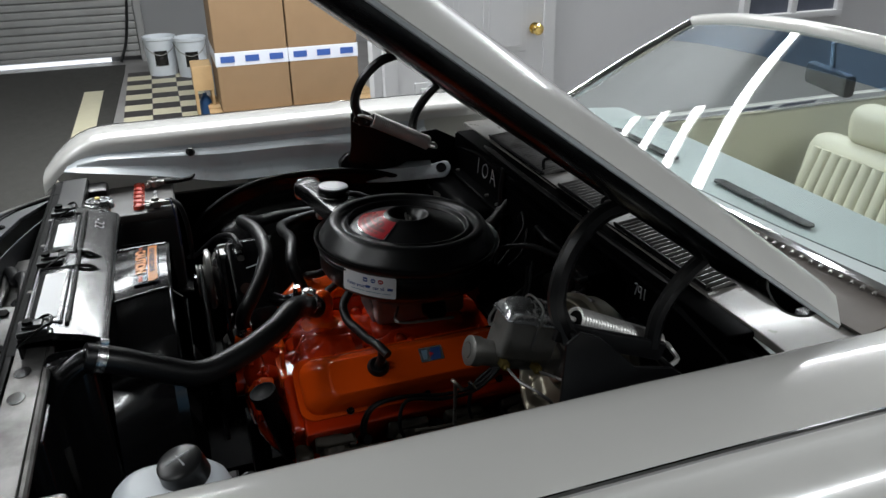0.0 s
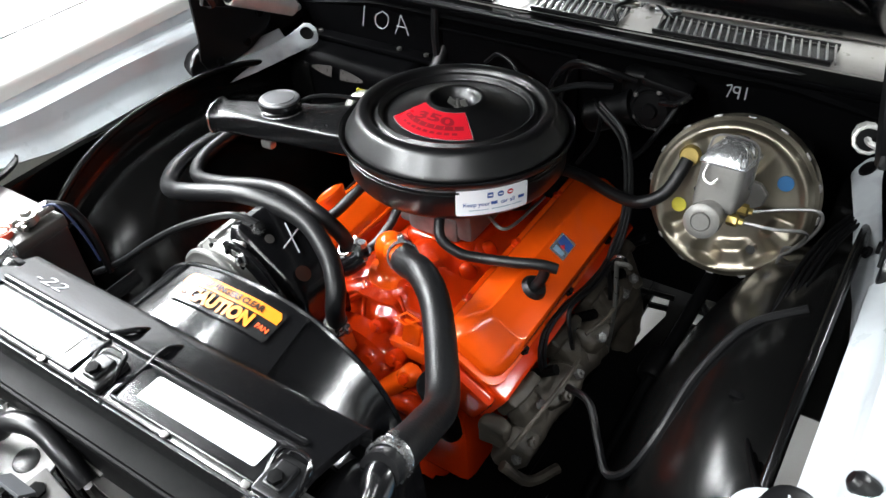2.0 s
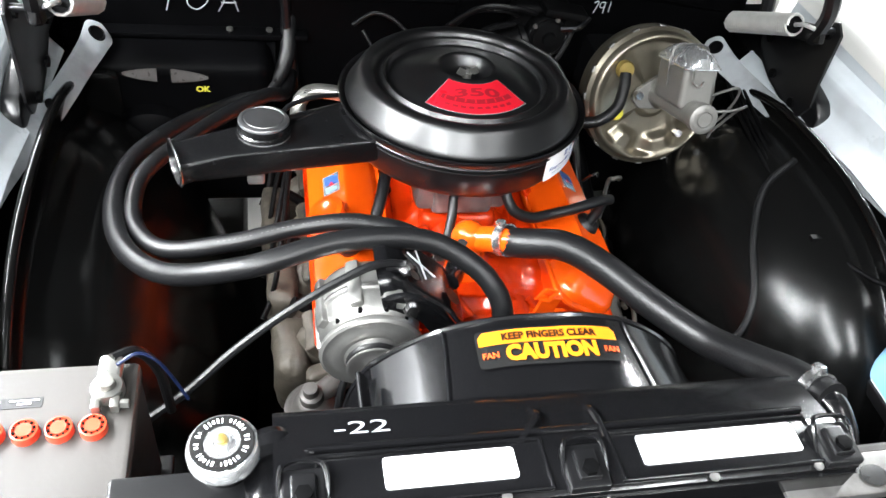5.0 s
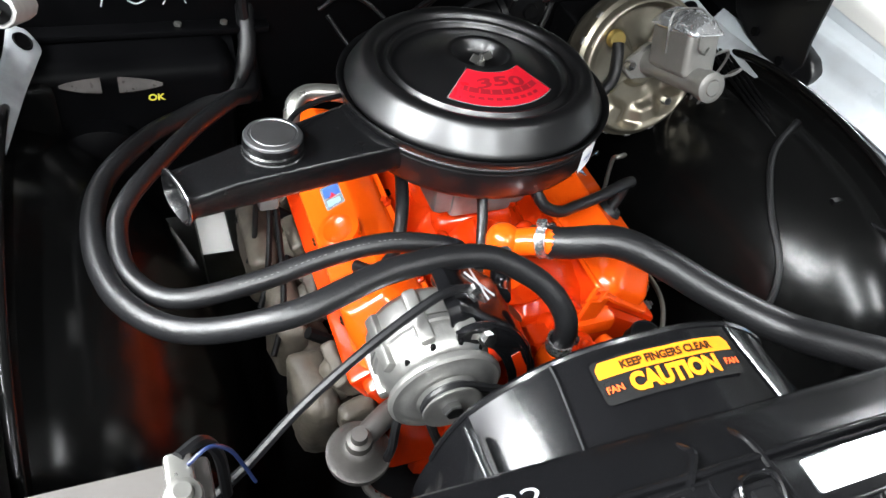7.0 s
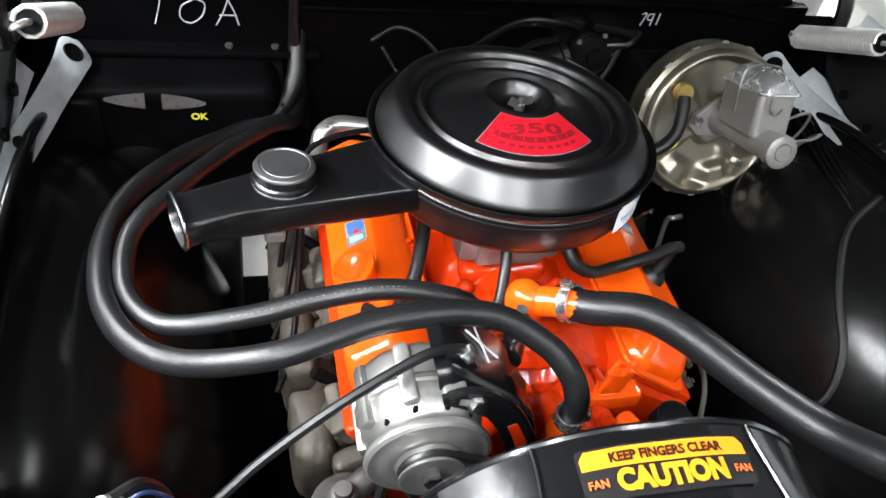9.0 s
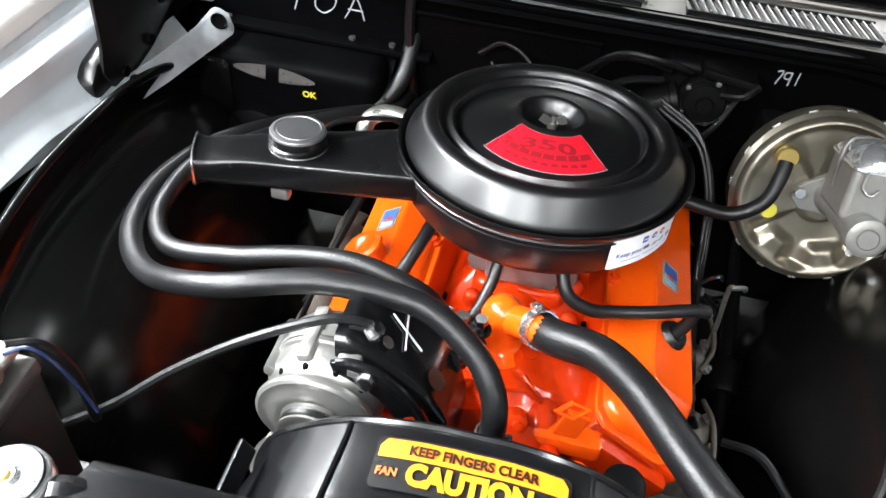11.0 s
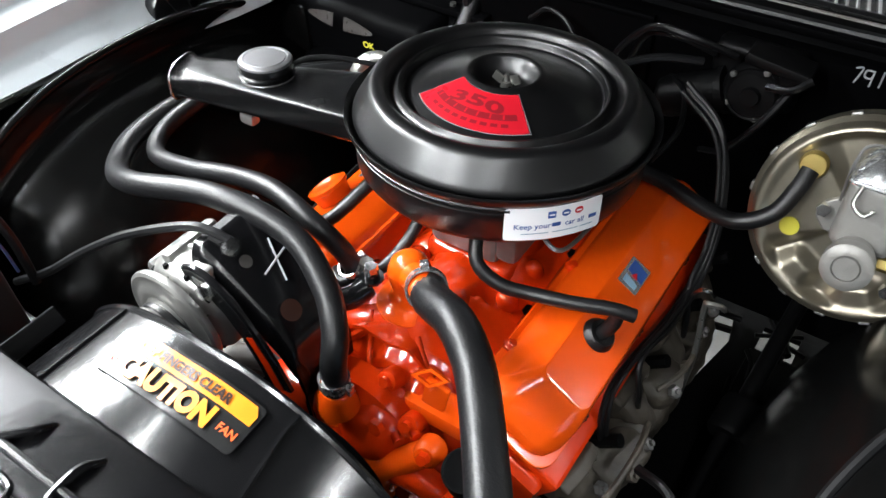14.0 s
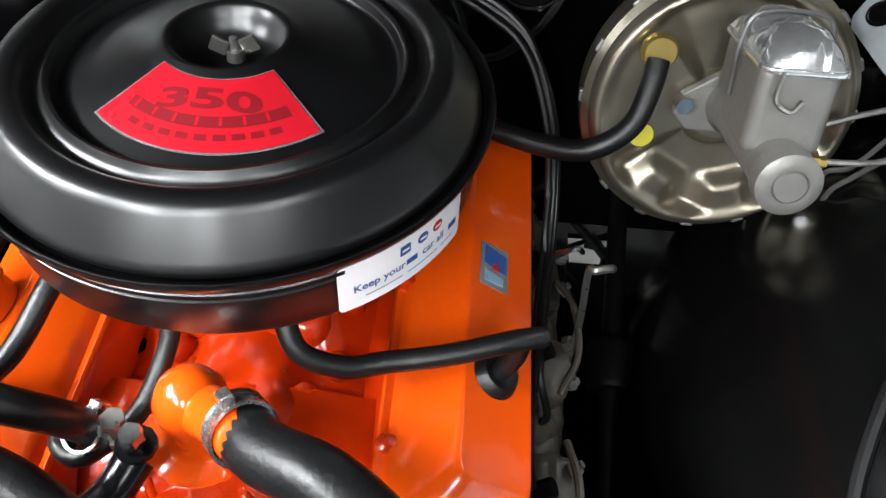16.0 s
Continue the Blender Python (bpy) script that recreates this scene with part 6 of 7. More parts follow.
part("vacuum_hose", tube([(0.0, 0.15, 0.90), (0.03, 0.2, 0.93), (0.09, 0.24, 0.955), (0.15, 0.27, 0.955)], 0.006, 8), WIRE_BLACK, cleaner)

# the whole air cleaner leans back a little
LEAN = Matrix.Translation((0, 0, 1.0)) @ Matrix.Rotation(radians(-4.0), 4, "X") @ Matrix.Translation((0, 0, -1.0))
for ob in cleaner.children_recursive:
    for v in ob.data.vertices:
        v.co = LEAN @ v.co

# ---- hoses ----
def hose(name, pts, r, label, clamps=()):
    h = thing(name, label, "hose", pts[0])
    part("rubber", tube(pts, r, 18, 10), RUBBER, h)
    for p, d in clamps:
        m = frame_to(p, d)
        cl = part("clamp", lathe([(r + 0.0005, -0.007), (r + 0.003, -0.007), (r + 0.003, -0.005), (r + 0.0022, -0.004), (r + 0.0022, 0.004), (r + 0.003, 0.005), (r + 0.003, 0.007), (r + 0.0005, 0.007)], m, 28, True), CLAMP_STEEL, h, "bright worm-drive hose clamp")
        part("clamp_screw", box(m @ Vector((0, r + 0.006, 0)), (0.010, 0.010, 0.014), 0.002, m.to_3x3().to_4x4()), CLAMP_STEEL, cl)
    return h


hose("upper_radiator_hose", [(0.025, -0.205, 0.849), (0.052, -0.238, 0.872), (0.103, -0.266, 0.892), (0.15, -0.303, 0.887), (0.203, -0.37, 0.880), (0.25, -0.44, 0.887), (0.270, -0.50, 0.922), (0.284, -0.551, 0.956), (0.292, -0.60, 0.980)], 0.0215, "thick black rubber upper radiator hose", (((0.034, -0.2215, 0.863), (0.6, -0.68, 0.5)), ((0.288, -0.580, 0.971), (0.15, -1, 0.5))))
hose("heater_hose", [(0.002, -0.352, 0.80), (0.004, -0.35, 0.845), (-0.006, -0.33, 0.875), (-0.038, -0.304, 0.902), (-0.103, -0.282, 0.928), (-0.212, -0.288, 0.936), (-0.331, -0.308, 0.915), (-0.434, -0.267, 0.868), (-0.496, -0.19, 0.85), (-0.516, -0.08, 0.838), (-0.498, 0.046, 0.815), (-0.434, 0.155, 0.795), (-0.37, 0.205, 0.79), (-0.30, 0.245, 0.80), (-0.262, 0.285, 0.84), (-0.255, 0.335, 0.90)], 0.0145, "long black heater hose looping beside the engine", (((0.002, -0.3515, 0.818), (0, 0, 1)),))
hose("heater_hose", [(-0.083, -0.210, 0.82), (-0.088, -0.222, 0.86), (-0.118, -0.230, 0.894), (-0.19, -0.217, 0.902), (-0.266, -0.212, 0.888), (-0.35, -0.216, 0.868), (-0.438, -0.203, 0.847), (-0.482, -0.150, 0.842), (-0.487, -0.076, 0.846), (-0.468, -0.03, 0.853), (-0.429, 0.03, 0.848), (-0.37, 0.115, 0.836), (-0.303, 0.19, 0.825), (-0.265, 0.24, 0.80), (-0.25, 0.335, 0.80)], 0.0125, "second black heater hose running alongside", (((-0.082, -0.216, 0.828), (-0.2, -0.5, 1)),))

# ---- alternator ----
alt = thing("alternator", "bare aluminium alternator with black mounting bracket", "alternator", (-0.18, -0.35, 0.85))
am = frame_to((-0.178, -0.29, 0.853), (0, -1, 0))
body = part("rear_case", lathe([(0, 0), (0.04, 0.002), (0.058, 0.01), (0.064, 0.02), (0.064, 0.045), (0.067, 0.047), (0.067, 0.053), (0, 0.053)], am, 40), ALU, alt)
part("front_case", lathe([(0.067, 0.055), (0.067, 0.06), (0.064, 0.062), (0.064, 0.08), (0.056, 0.094), (0.045, 0.1), (0.02, 0.102), (0, 0.102)], am, 40), ALU, alt)
for k in range(10):
    a = 2 * math.pi * k / 10
    part("cooling_slot", box(am @ Vector((0.052 * math.cos(a), 0.052 * math.sin(a), 0.090)), (0.006, 0.006, 0.022), 0.002), DULL_BLACK, body)
part("fan_disc", lathe([(0.02, 0.104), (0.058, 0.103), (0.0645, 0.105), (0.0660, 0.109), (0.0655, 0.1125), (0.062, 0.1150), (0.056, 0.1135), (0.050, 0.1165), (0.043, 0.1185), (0.038, 0.1175), (0.02, 0.114)], am, 64, True), ALU, alt, "pressed steel cooling fan")
part("pulley", lathe([(0, 0.113), (0.034, 0.1155), (0.036, 0.118), (0.026, 0.125), (0.0345, 0.132), (0.0350, 0.1345), (0.031, 0.1355), (0.025, 0.133), (0.016, 0.1325), (0.0, 0.1325)], am, 48), ALU, alt, "bright machined pulley")
part("pulley_nut", lathe([(0, 0.142), (0.010, 0.142), (0.012, 0.140), (0.012, 0.130), (0, 0.130)], am, 6), STEEL, alt)
part("mount_ear", box((-0.152, -0.362, 0.909), (0.026, 0.03, 0.026), 0.006), ALU, alt)
for k in range(5):
    a = radians(60 + 48 * k)
    part("case_lug", box(am @ Vector((0.062 * math.cos(a), 0.062 * math.sin(a), 0.05)), (0.018, 0.072, 0.018), 0.005, Matrix.Rotation(-a, 4, "Y")), ALU, body)
for k in range(12):
    a = 2 * math.pi * k / 12
    part("fan_vane", box(am @ Vector((0.053 * math.cos(a), 0.053 * math.sin(a), 0.1035)), (0.014, 0.006, 0.002), 0.0005, Matrix.Rotation(-a, 4, "Y")), ZINC, alt)
part("mount_ear", box((-0.20, -0.35, 0.785), (0.035, 0.06, 0.03), 0.006), ALU, alt)
# black bracket: an upright plate with a slotted arm
SADDLE = [(-0.172, 0.936), (-0.158, 0.938), (-0.139, 0.926), (-0.105, 0.898), (-0.070, 0.870), (-0.048, 0.84), (-0.036, 0.80), (-0.034, 0.77)]


def saddle(u, v, lift=0.0):
    k = u * (len(SADDLE) - 1)
    i = min(int(k), len(SADDLE) - 2)
    x, z = [a + (b - a) * (k - i) for a, b in zip(SADDLE[i], SADDLE[i + 1])]
    y0, y1 = -0.350, -0.262 - 0.02 * u
    y = y0 + (y1 - y0) * min(1, max(0, (v - 0.3) / 0.7))
    drop = max(0, (0.3 - v) / 0.3)
    return Vector((x + 0.006 * drop, y - 0.016 * math.sin(drop * math.pi / 2), z - 0.034 * drop ** 1.6))


br = part("bracket", sheet(saddle, 36, 24, 0.004), GLOSS_BLACK, alt, "gloss black folded alternator bracket")
ARM = [(-0.166, 0.911, 0.013), (-0.150, 0.915, 0.014), (-0.128, 0.909, 0.015), (-0.104, 0.890, 0.016), (-0.084, 0.862, 0.017), (-0.068, 0.828, 0.018), (-0.056, 0.790, 0.018)]


def arm_outline(inset, a, b):
    """The outline of a stretch of the curved arm, drawn in by inset."""
    pts = [Vector((x, z)) for x, z, w in ARM]
    up, low = [], []
    for k in range(a, b + 1):
        d = (pts[min(k + 1, len(pts) - 1)] - pts[max(k - 1, 0)]).normalized()
        n = Vector((-d.y, d.x))
        w = ARM[k][2] - inset
        up.append(pts[k] + n * w)
        low.append(pts[k] - n * w)
    return [tuple(p) for p in up + low[::-1]]


ARM_M = Matrix.Translation((0, -0.374, 0)) @ Matrix(((1, 0, 0, 0), (0, 0, -1, 0), (0, 1, 0, 0), (0, 0, 0, 1)))
part("slotted_arm", prism(arm_outline(0, 0, 6), 0.006, ARM_M, 0.0015), GLOSS_BLACK, br, "curved slotted adjuster arm")
part("arm_flange", tube([(x + 0.3 * w, -0.377, z + 0.95 * w) for x, z, w in ARM], 0.0045, 8, 4), GLOSS_BLACK, br)
part("arm_slot", prism(arm_outline(0.0095, 1, 2), 0.0012, ARM_M @ Matrix.Translation((0, 0, 0.0055))), ALU, br, "open slot of the arm")
part("arm_slot", prism(arm_outline(0.0115, 4, 6), 0.0012, ARM_M @ Matrix.Translation((0, 0, 0.0055))), ORANGE, br)
part("bolt", lathe([(0, 0), (0.012, 0), (0.012, 0.003), (0.008, 0.003), (0.008, 0.010), (0, 0.011)], frame_to((-0.131, -0.380, 0.909), (0, -1, 0.3)), 6), STEEL, br, "bright adjuster bolt")
SN = Vector((0.62, 0, 0.78))
part("bolt", lathe([(0, 0), (0.012, 0), (0.012, 0.003), (0.008, 0.003), (0.008, 0.012), (0, 0.013)], frame_to((-0.137, -0.335, 0.930), SN), 6), STEEL, br)
part("bracket_hole", lathe([(0, 0), (0.011, 0), (0.0125, 0.0008), (0, 0.001)], frame_to((-0.066, -0.332, 0.8715), (0.66, 0, 0.75)), 20), DECAL_BROWN, br, "hole through which red paint shows")
part("bracket_hole", lathe([(0, 0), (0.006, 0), (0.0075, 0.0008), (0, 0.001)], frame_to((-0.121, -0.332, 0.9155), SN), 16), PUMP_GREY, br)
part("bracket_hole", lathe([(0, 0), (0.003, 0), (0.004, 0.0008), (0, 0.001)], frame_to((-0.14, -0.28, 0.9315), SN), 12), PUMP_GREY, br)
SX = Vector((0.78, 0, -0.62))
mark = lambda a, b: Vector((-0.108, -0.303, 0.9035)) + SX * a + Vector((0, b, 0))
part("chalk_mark", join(tube([mark(-0.022, 0.010), mark(0.0, 0.0015), mark(0.026, -0.008)], 0.0013, 5), tube([mark(-0.004, 0.024), mark(0.001, 0.001), mark(0.006, -0.022)], 0.0013, 5)), CHALK, br, "white painted cross")
part("support_arm", join(tube([(-0.058, -0.285, 0.845), (-0.046, -0.262, 0.838), (-0.036, -0.238, 0.843)], 0.014, 10), lathe([(0, 0.012), (0.009, 0.012), (0.009, 0.004), (0.014, 0.004), (0.014, 0), (0, 0)], Matrix.Translation((-0.034, -0.234, 0.852)), 12)), GLOSS_BLACK, br)
part("bolt", lathe([(0, 0.01), (0.008, 0.01), (0.009, 0.0), (0, 0)], Matrix.Translation((-0.034, -0.234, 0.863)), 6), STEEL, br)
single("alternator_cable", join(tube([(-0.455, -0.44, 0.79), (-0.40, -0.418, 0.82), (-0.34, -0.392, 0.865), (-0.269, -0.369, 0.910), (-0.192, -0.345, 0.942), (-0.160, -0.336, 0.943), (-0.139, -0.331, 0.936)], 0.0055, 8), tube([(-0.162, -0.336, 0.937), (-0.139, -0.331, 0.931)], 0.0075, 8)), WIRE_BLACK, "black battery cable running to the alternator bracket", "cable")

# ---- brake booster and master cylinder ----
BC = Vector((0.405, 0.135, 0.862))
BN = Vector((0, -0.945, 0.327))
bm_ = frame_to(BC, BN)
to_local = lambda x, w, n: BC + Vector((x, 0, 0)) + Vector((0, 0.327, 0.945)) * w + BN * n
booster = thing("brake_booster", "round gold-plated brake booster on the firewall", "brake booster", (0.405, 0.2, 0.84))


def booster_face(u, v):
    a, r = 2 * math.pi * u, 0.1245 * v
    rel = 0.0
    if v > 0.93:
        rel = -0.016 * ((v - 0.93) / 0.07) ** 2
    if v < 0.90:
        deg = math.degrees(a) % 360

        def soft(t):
            t = min(1, max(0, t))
            return t * t * (3 - 2 * t)

        def pad(mid, half):
            return soft((half - abs((deg - mid + 180) % 360 - 180)) / 17)
        outer = soft((v - 0.52) / 0.16)
        raised = max(pad(172, 52), pad(32, 42), pad(240, 22) * outer, pad(287, 24) * outer, pad(336, 20) * outer, soft((0.32 - v) / 0.1))
        rim = soft((0.92 - v) / 0.10)
        rel -= 0.019 * rim * (1 - raised) + 0.003 * rim * raised
    return to_local(r * math.cos(a), r * math.sin(a), rel)


part("front_shell", sheet(booster_face, 180, 48), CADMIUM, booster, "gold cadmium-plated pressed shell")
part("rear_shell", lathe([(0.1225, -0.012), (0.130, -0.018), (0.131, -0.026), (0.129, -0.032), (0.127, -0.05), (0.129, -0.055), (0.127, -0.062), (0.112, -0.09), (0.08, -0.12), (0, -0.125)], bm_, 64), CADMIUM, booster)
for k in range(16):
    a = 2 * math.pi * k / 16
    part("crimp_tab", box(to_local(0.1305 * math.cos(a), 0.1305 * math.sin(a), -0.022), (0.013, 0.005, 0.009), 0.002, bm_.to_3x3().to_4x4() @ Matrix.Rotation(a + math.pi / 2, 4, "Z")), LATCH, booster)
part("mount_bracket", box((0.405, 0.30, 0.80), (0.16, 0.09, 0.16), 0.01), SATIN_BLACK, booster)
for (x, w, mt, r, h) in ((-0.071, 0.056, BRASS, 0.0165, 0.012),):
    part("check_valve", lathe([(0, h), (r * 0.85, h), (r, h * 0.7), (r, 0), (0, 0)], frame_to(to_local(x, w, 0.0), BN), 24), mt, booster, "brass-coloured vacuum check valve")
part("paint_dot", lathe([(0, 0.0006), (0.0115, 0.0006), (0.012, 0.0)], frame_to(to_local(-0.071, -0.027, 0.0015), BN), 24), MARK_YELLOW, booster, "yellow inspection dot")
part("paint_dot", lathe([(0, 0.0006), (0.0115, 0.0006), (0.012, 0.0)], frame_to(to_local(0.075, 0.05, 0.0015), BN), 24), MARK_BLUE, booster, "blue inspection dot")
mc = part("master_cylinder", join(box(to_local(0.006, 0.055, 0.085), (0.062, 0.074, 0.100), 0.010, bm_.to_3x3().to_4x4(), 3), lathe([(0.024, 0.0), (0.026, 0.02), (0.022, 0.03), (0.022, 0.15), (0.025, 0.155), (0.025, 0.172), (0.02, 0.175), (0.014, 0.175), (0.012, 0.17), (0, 0.17)], frame_to(to_local(0.004, 0.014, 0), BN), 32)), MASTER, booster, "grey cast master cylinder")
part("flange", prism([(-0.055, 0.0), (-0.045, -0.018), (0.0, -0.03), (0.045, -0.018), (0.055, 0.0), (0.045, 0.018), (0.0, 0.035), (-0.045, 0.018)], 0.012, frame_to(to_local(0.004, 0.014, 0.0), BN) @ Matrix.Rotation(radians(14), 4, "Z"), 0.003), MASTER, mc)
def lid_dome(u, v):
    p, q = 2 * u - 1, 2 * v - 1
    h = 0.030 * math.sqrt(max(0, 1 - abs(p) ** 2.2)) * math.sqrt(max(0, 1 - abs(q) ** 4)) - 0.005 * math.exp(-(q / 0.12) ** 2) + 0.0025 * noise.noise((5 * p, 7 * q, 2.0))
    return to_local(0.006 + 0.031 * p, 0.088 + h, 0.085 + 0.055 * q)


part("reservoir_lid", sheet(lid_dome, 28, 34, 0.001), TINPLATE, mc, "shiny plated reservoir lid")
part("lid_lip", prism(rounded(0.067, 0.116, 0.012), 0.005, Matrix.Translation(to_local(0.006, 0.087, 0.085)) @ frame_to((0, 0, 0), (0, 0.327, 0.945), tuple(BN)), 0.0015), TINPLATE, mc)
part("bail_wire", tube([to_local(0.040, 0.05, 0.085), to_local(0.041, 0.095, 0.085), to_local(0.030, 0.117, 0.085), to_local(-0.018, 0.117, 0.085), to_local(-0.029, 0.095, 0.085), to_local(-0.028, 0.05, 0.085)], 0.0019, 6), LATCH, mc)
part("bail_hook", tube([to_local(-0.012, 0.09, 0.142), to_local(-0.014, 0.07, 0.146), to_local(-0.002, 0.062, 0.148), to_local(0.006, 0.07, 0.146)], 0.0022, 6), ZINC, mc)
part("end_plug", lathe([(0, 0.006), (0.012, 0.006), (0.014, 0.003), (0.014, 0), (0, 0)], frame_to(to_local(0.004, 0.014, 0.17), BN), 20), MASTER, mc)
for n in (0.06, 0.12):
    port = part("pipe_nut", lathe([(0, 0), (0.009, 0), (0.009, 0.014), (0.005, 0.016), (0.005, 0.022), (0, 0.022)], frame_to(to_local(0.028, 0.012, n), (1, 0, 0)), 6), BRASS, mc)
part("brake_pipe", tube([to_local(0.048, 0.012, 0.12), to_local(0.09, 0.014, 0.118), to_local(0.125, 0.016, 0.10), to_local(0.13, 0.0, 0.07), to_local(0.115, -0.03, 0.05), to_local(0.10, -0.06, 0.04), to_local(0.12, -0.15, 0.0)], 0.0026, 6), LATCH, booster, "bent steel brake pipe")
part("brake_pipe", tube([to_local(0.048, 0.012, 0.06), to_local(0.10, 0.03, 0.055), to_local(0.135, 0.035, 0.05), to_local(0.14, 0.01, 0.04), to_local(0.12, -0.03, 0.03), to_local(0.10, -0.05, 0.02), to_local(0.13, -0.15, -0.01)], 0.0026, 6), LATCH, booster, "bent steel brake pipe")
part("stud_nut", lathe([(0, 0.012), (0.008, 0.012), (0.009, 0.0), (0, 0)], frame_to(to_local(-0.042, 0.012, 0.01), BN), 6), STEEL, booster)
part("stud_nut", lathe([(0, 0.012), (0.008, 0.012), (0.009, 0.0), (0, 0)], frame_to(to_local(0.055, -0.062, 0.0), BN), 6), STEEL, booster)
hose("vacuum_hose", [tuple(to_local(-0.072, 0.05, 0.012)), tuple(to_local(-0.076, 0.03, 0.022)), (0.315, 0.10, 0.868), (0.28, 0.09, 0.845), (0.235, 0.10, 0.838), (0.17, 0.12, 0.84), (0.10, 0.12, 0.845)], 0.0105, "black rubber vacuum hose from the brake booster")

# ---- firewall fittings ----
hb = thing("heater_box", "black heater housing on the firewall", "heater box", (-0.43, 0.28, 0.7))
part("case", box((-0.455, 0.283, 0.70), (0.34, 0.105, 0.33), 0.03, None, 3), FIREWALL, hb)
part("case_flange", box((-0.43, 0.318, 0.872), (0.42, 0.032, 0.012), 0.004), FIREWALL, hb)
part("blower", lathe([(0, 0.05), (0.05, 0.046), (0.075, 0.03), (0.08, 0.0), (0, 0)], frame_to((-0.50, 0.235, 0.70), (0, -1, 0)), 32), FIREWALL, hb)
part("duct_dome", sheet(lambda u, v: (-0.60 + 0.32 * u, 0.32 - 0.075 * v, 0.862 - 0.045 * v - 0.02 * math.sin(math.pi * u) + 0.012 * math.cos(5 * u)), 16, 8, 0.004), FIREWALL, hb)
# lens-shaped patches: the glare on the duct ridge, put in as colour
for u0, u1 in ((0.02, 0.40), (0.56, 0.98)):
    def duct_lens(u, v, a=u0, b=u1):
        t = a + (b - a) * u
        z = 0.842 - 0.006 * t + 0.012 * math.sin(math.pi * t) ** 0.7 * (2 * v - 1)
        return (-0.542 + 0.148 * t, 0.2262 + 0.30 * max(0, z - 0.832), z)
    part("worn_patch", sheet(duct_lens, 16, 6, 0.001), GLARE_GREY, hb, "pale glare painted on the duct ridge")
lettering("OK", 0.016, MARK_YELLOW, "paint_mark", hb, lambda x, y: (-0.408 + x, 0.2295, 0.811 + y), 0.0006)
for xx in (-0.58, -0.36, -0.29):
    part("screw", lathe([(0, 0), (0.006, 0), (0.006, 0.005), (0, 0.006)], Matrix.Translation((xx, 0.318, 0.878)), 6), ZINC, hb)


def chalk(lines, name, label):
    bm = None
    for ln in lines:
        t = tube(ln, 0.0013, 5, 6)
        bm = t if bm is None else join(bm, t)
    return part(name, bm, CHALK, fw, label)


fy = 0.3335


def lx(pts):
    """Chalk strokes on the firewall, drawn a little smaller round each mark's middle."""
    cx, k = (-0.408, 0.85) if pts[0][0] < 0 else (0.345, 0.7)
    return [(cx + k * (x - cx), fy, 0.93 + k * (z - 0.93)) for x, z in pts]


chalk([lx([(-0.462, 0.957), (-0.468, 0.93), (-0.476, 0.902)]),
       lx([(-0.405, 0.953), (-0.428, 0.938), (-0.432, 0.915), (-0.415, 0.905), (-0.395, 0.92), (-0.390, 0.943), (-0.405, 0.953)]),
       lx([(-0.372, 0.902), (-0.36, 0.925), (-0.350, 0.953)]), lx([(-0.350, 0.953), (-0.340, 0.93), (-0.332, 0.903)]), lx([(-0.366, 0.922), (-0.335, 0.922)])], "chalk_mark", "white chalk letters 10A")
chalk([lx([(0.318, 0.955), (0.330, 0.957), (0.322, 0.925)]), lx([(0.350, 0.957), (0.337, 0.955), (0.337, 0.942), (0.348, 0.942), (0.350, 0.957), (0.349, 0.925)]), lx([(0.366, 0.96), (0.365, 0.928)])], "chalk_mark", "white chalk number")
wm = thing("wiper_motor", "black wiper motor on the firewall", "wiper motor", (0.2, 0.3, 0.93))
part("gearbox", join(box((0.212, 0.312, 0.915), (0.12, 0.04, 0.085), 0.012, None, 3), lathe([(0, 0.046), (0.012, 0.046), (0.014, 0.040), (0.030, 0.038), (0.034, 0.033), (0.037, 0.034), (0.041, 0.030), (0.043, 0.022), (0.043, 0.0), (0, 0)], frame_to((0.222, 0.300, 0.905), (0, -1, 0.1)), 36)), WIPER_BLACK, wm, "round gear case of the wiper motor")
for a in range(0, 360, 72):
    part("screw", lathe([(0, 0.005), (0.004, 0.004), (0.005, 0), (0, 0)], frame_to((0.222 + 0.037 * math.cos(radians(a)), 0.268, 0.909 + 0.037 * math.sin(radians(a))), (0, -1, 0.1)), 8), LATCH, wm)
part("motor", lathe([(0, 0.105), (0.020, 0.104), (0.028, 0.098), (0.030, 0.09), (0.030, 0.012), (0.034, 0.010), (0.034, 0), (0, 0)], frame_to((0.188, 0.288, 0.895), (-1, 0, -0.5)), 32), WIPER_BLACK, wm)
part("cover", join(box((0.245, 0.278, 0.958), (0.085, 0.045, 0.016), 0.005, Matrix.Rotation(radians(8), 4, "Y")), box((0.262, 0.285, 0.94), (0.03, 0.03, 0.03), 0.006)), WIPER_BLACK, wm)
part("pump_nozzle", tube([(0.24, 0.26, 0.93), (0.27, 0.25, 0.94), (0.29, 0.26, 0.955)], 0.006, 8), GLOSS_BLACK, wm)
for pts in ([(0.16, 0.28, 0.945), (0.12, 0.26, 0.965), (0.07, 0.27, 0.955), (0.04, 0.30, 0.90), (0.02, 0.32, 0.84)], [(0.19, 0.27, 0.955), (0.14, 0.24, 0.98), (0.08, 0.25, 0.975), (0.03, 0.28, 0.92), (0.0, 0.31, 0.86)], [(0.27, 0.27, 0.93), (0.24, 0.25, 0.87), (0.2, 0.28, 0.80), (0.16, 0.32, 0.76)]):
    single("washer_tube", tube(pts, 0.005, 8), WIRE_BLACK, "thin black tube running across the firewall", "tube", "thin tubes on the firewall")
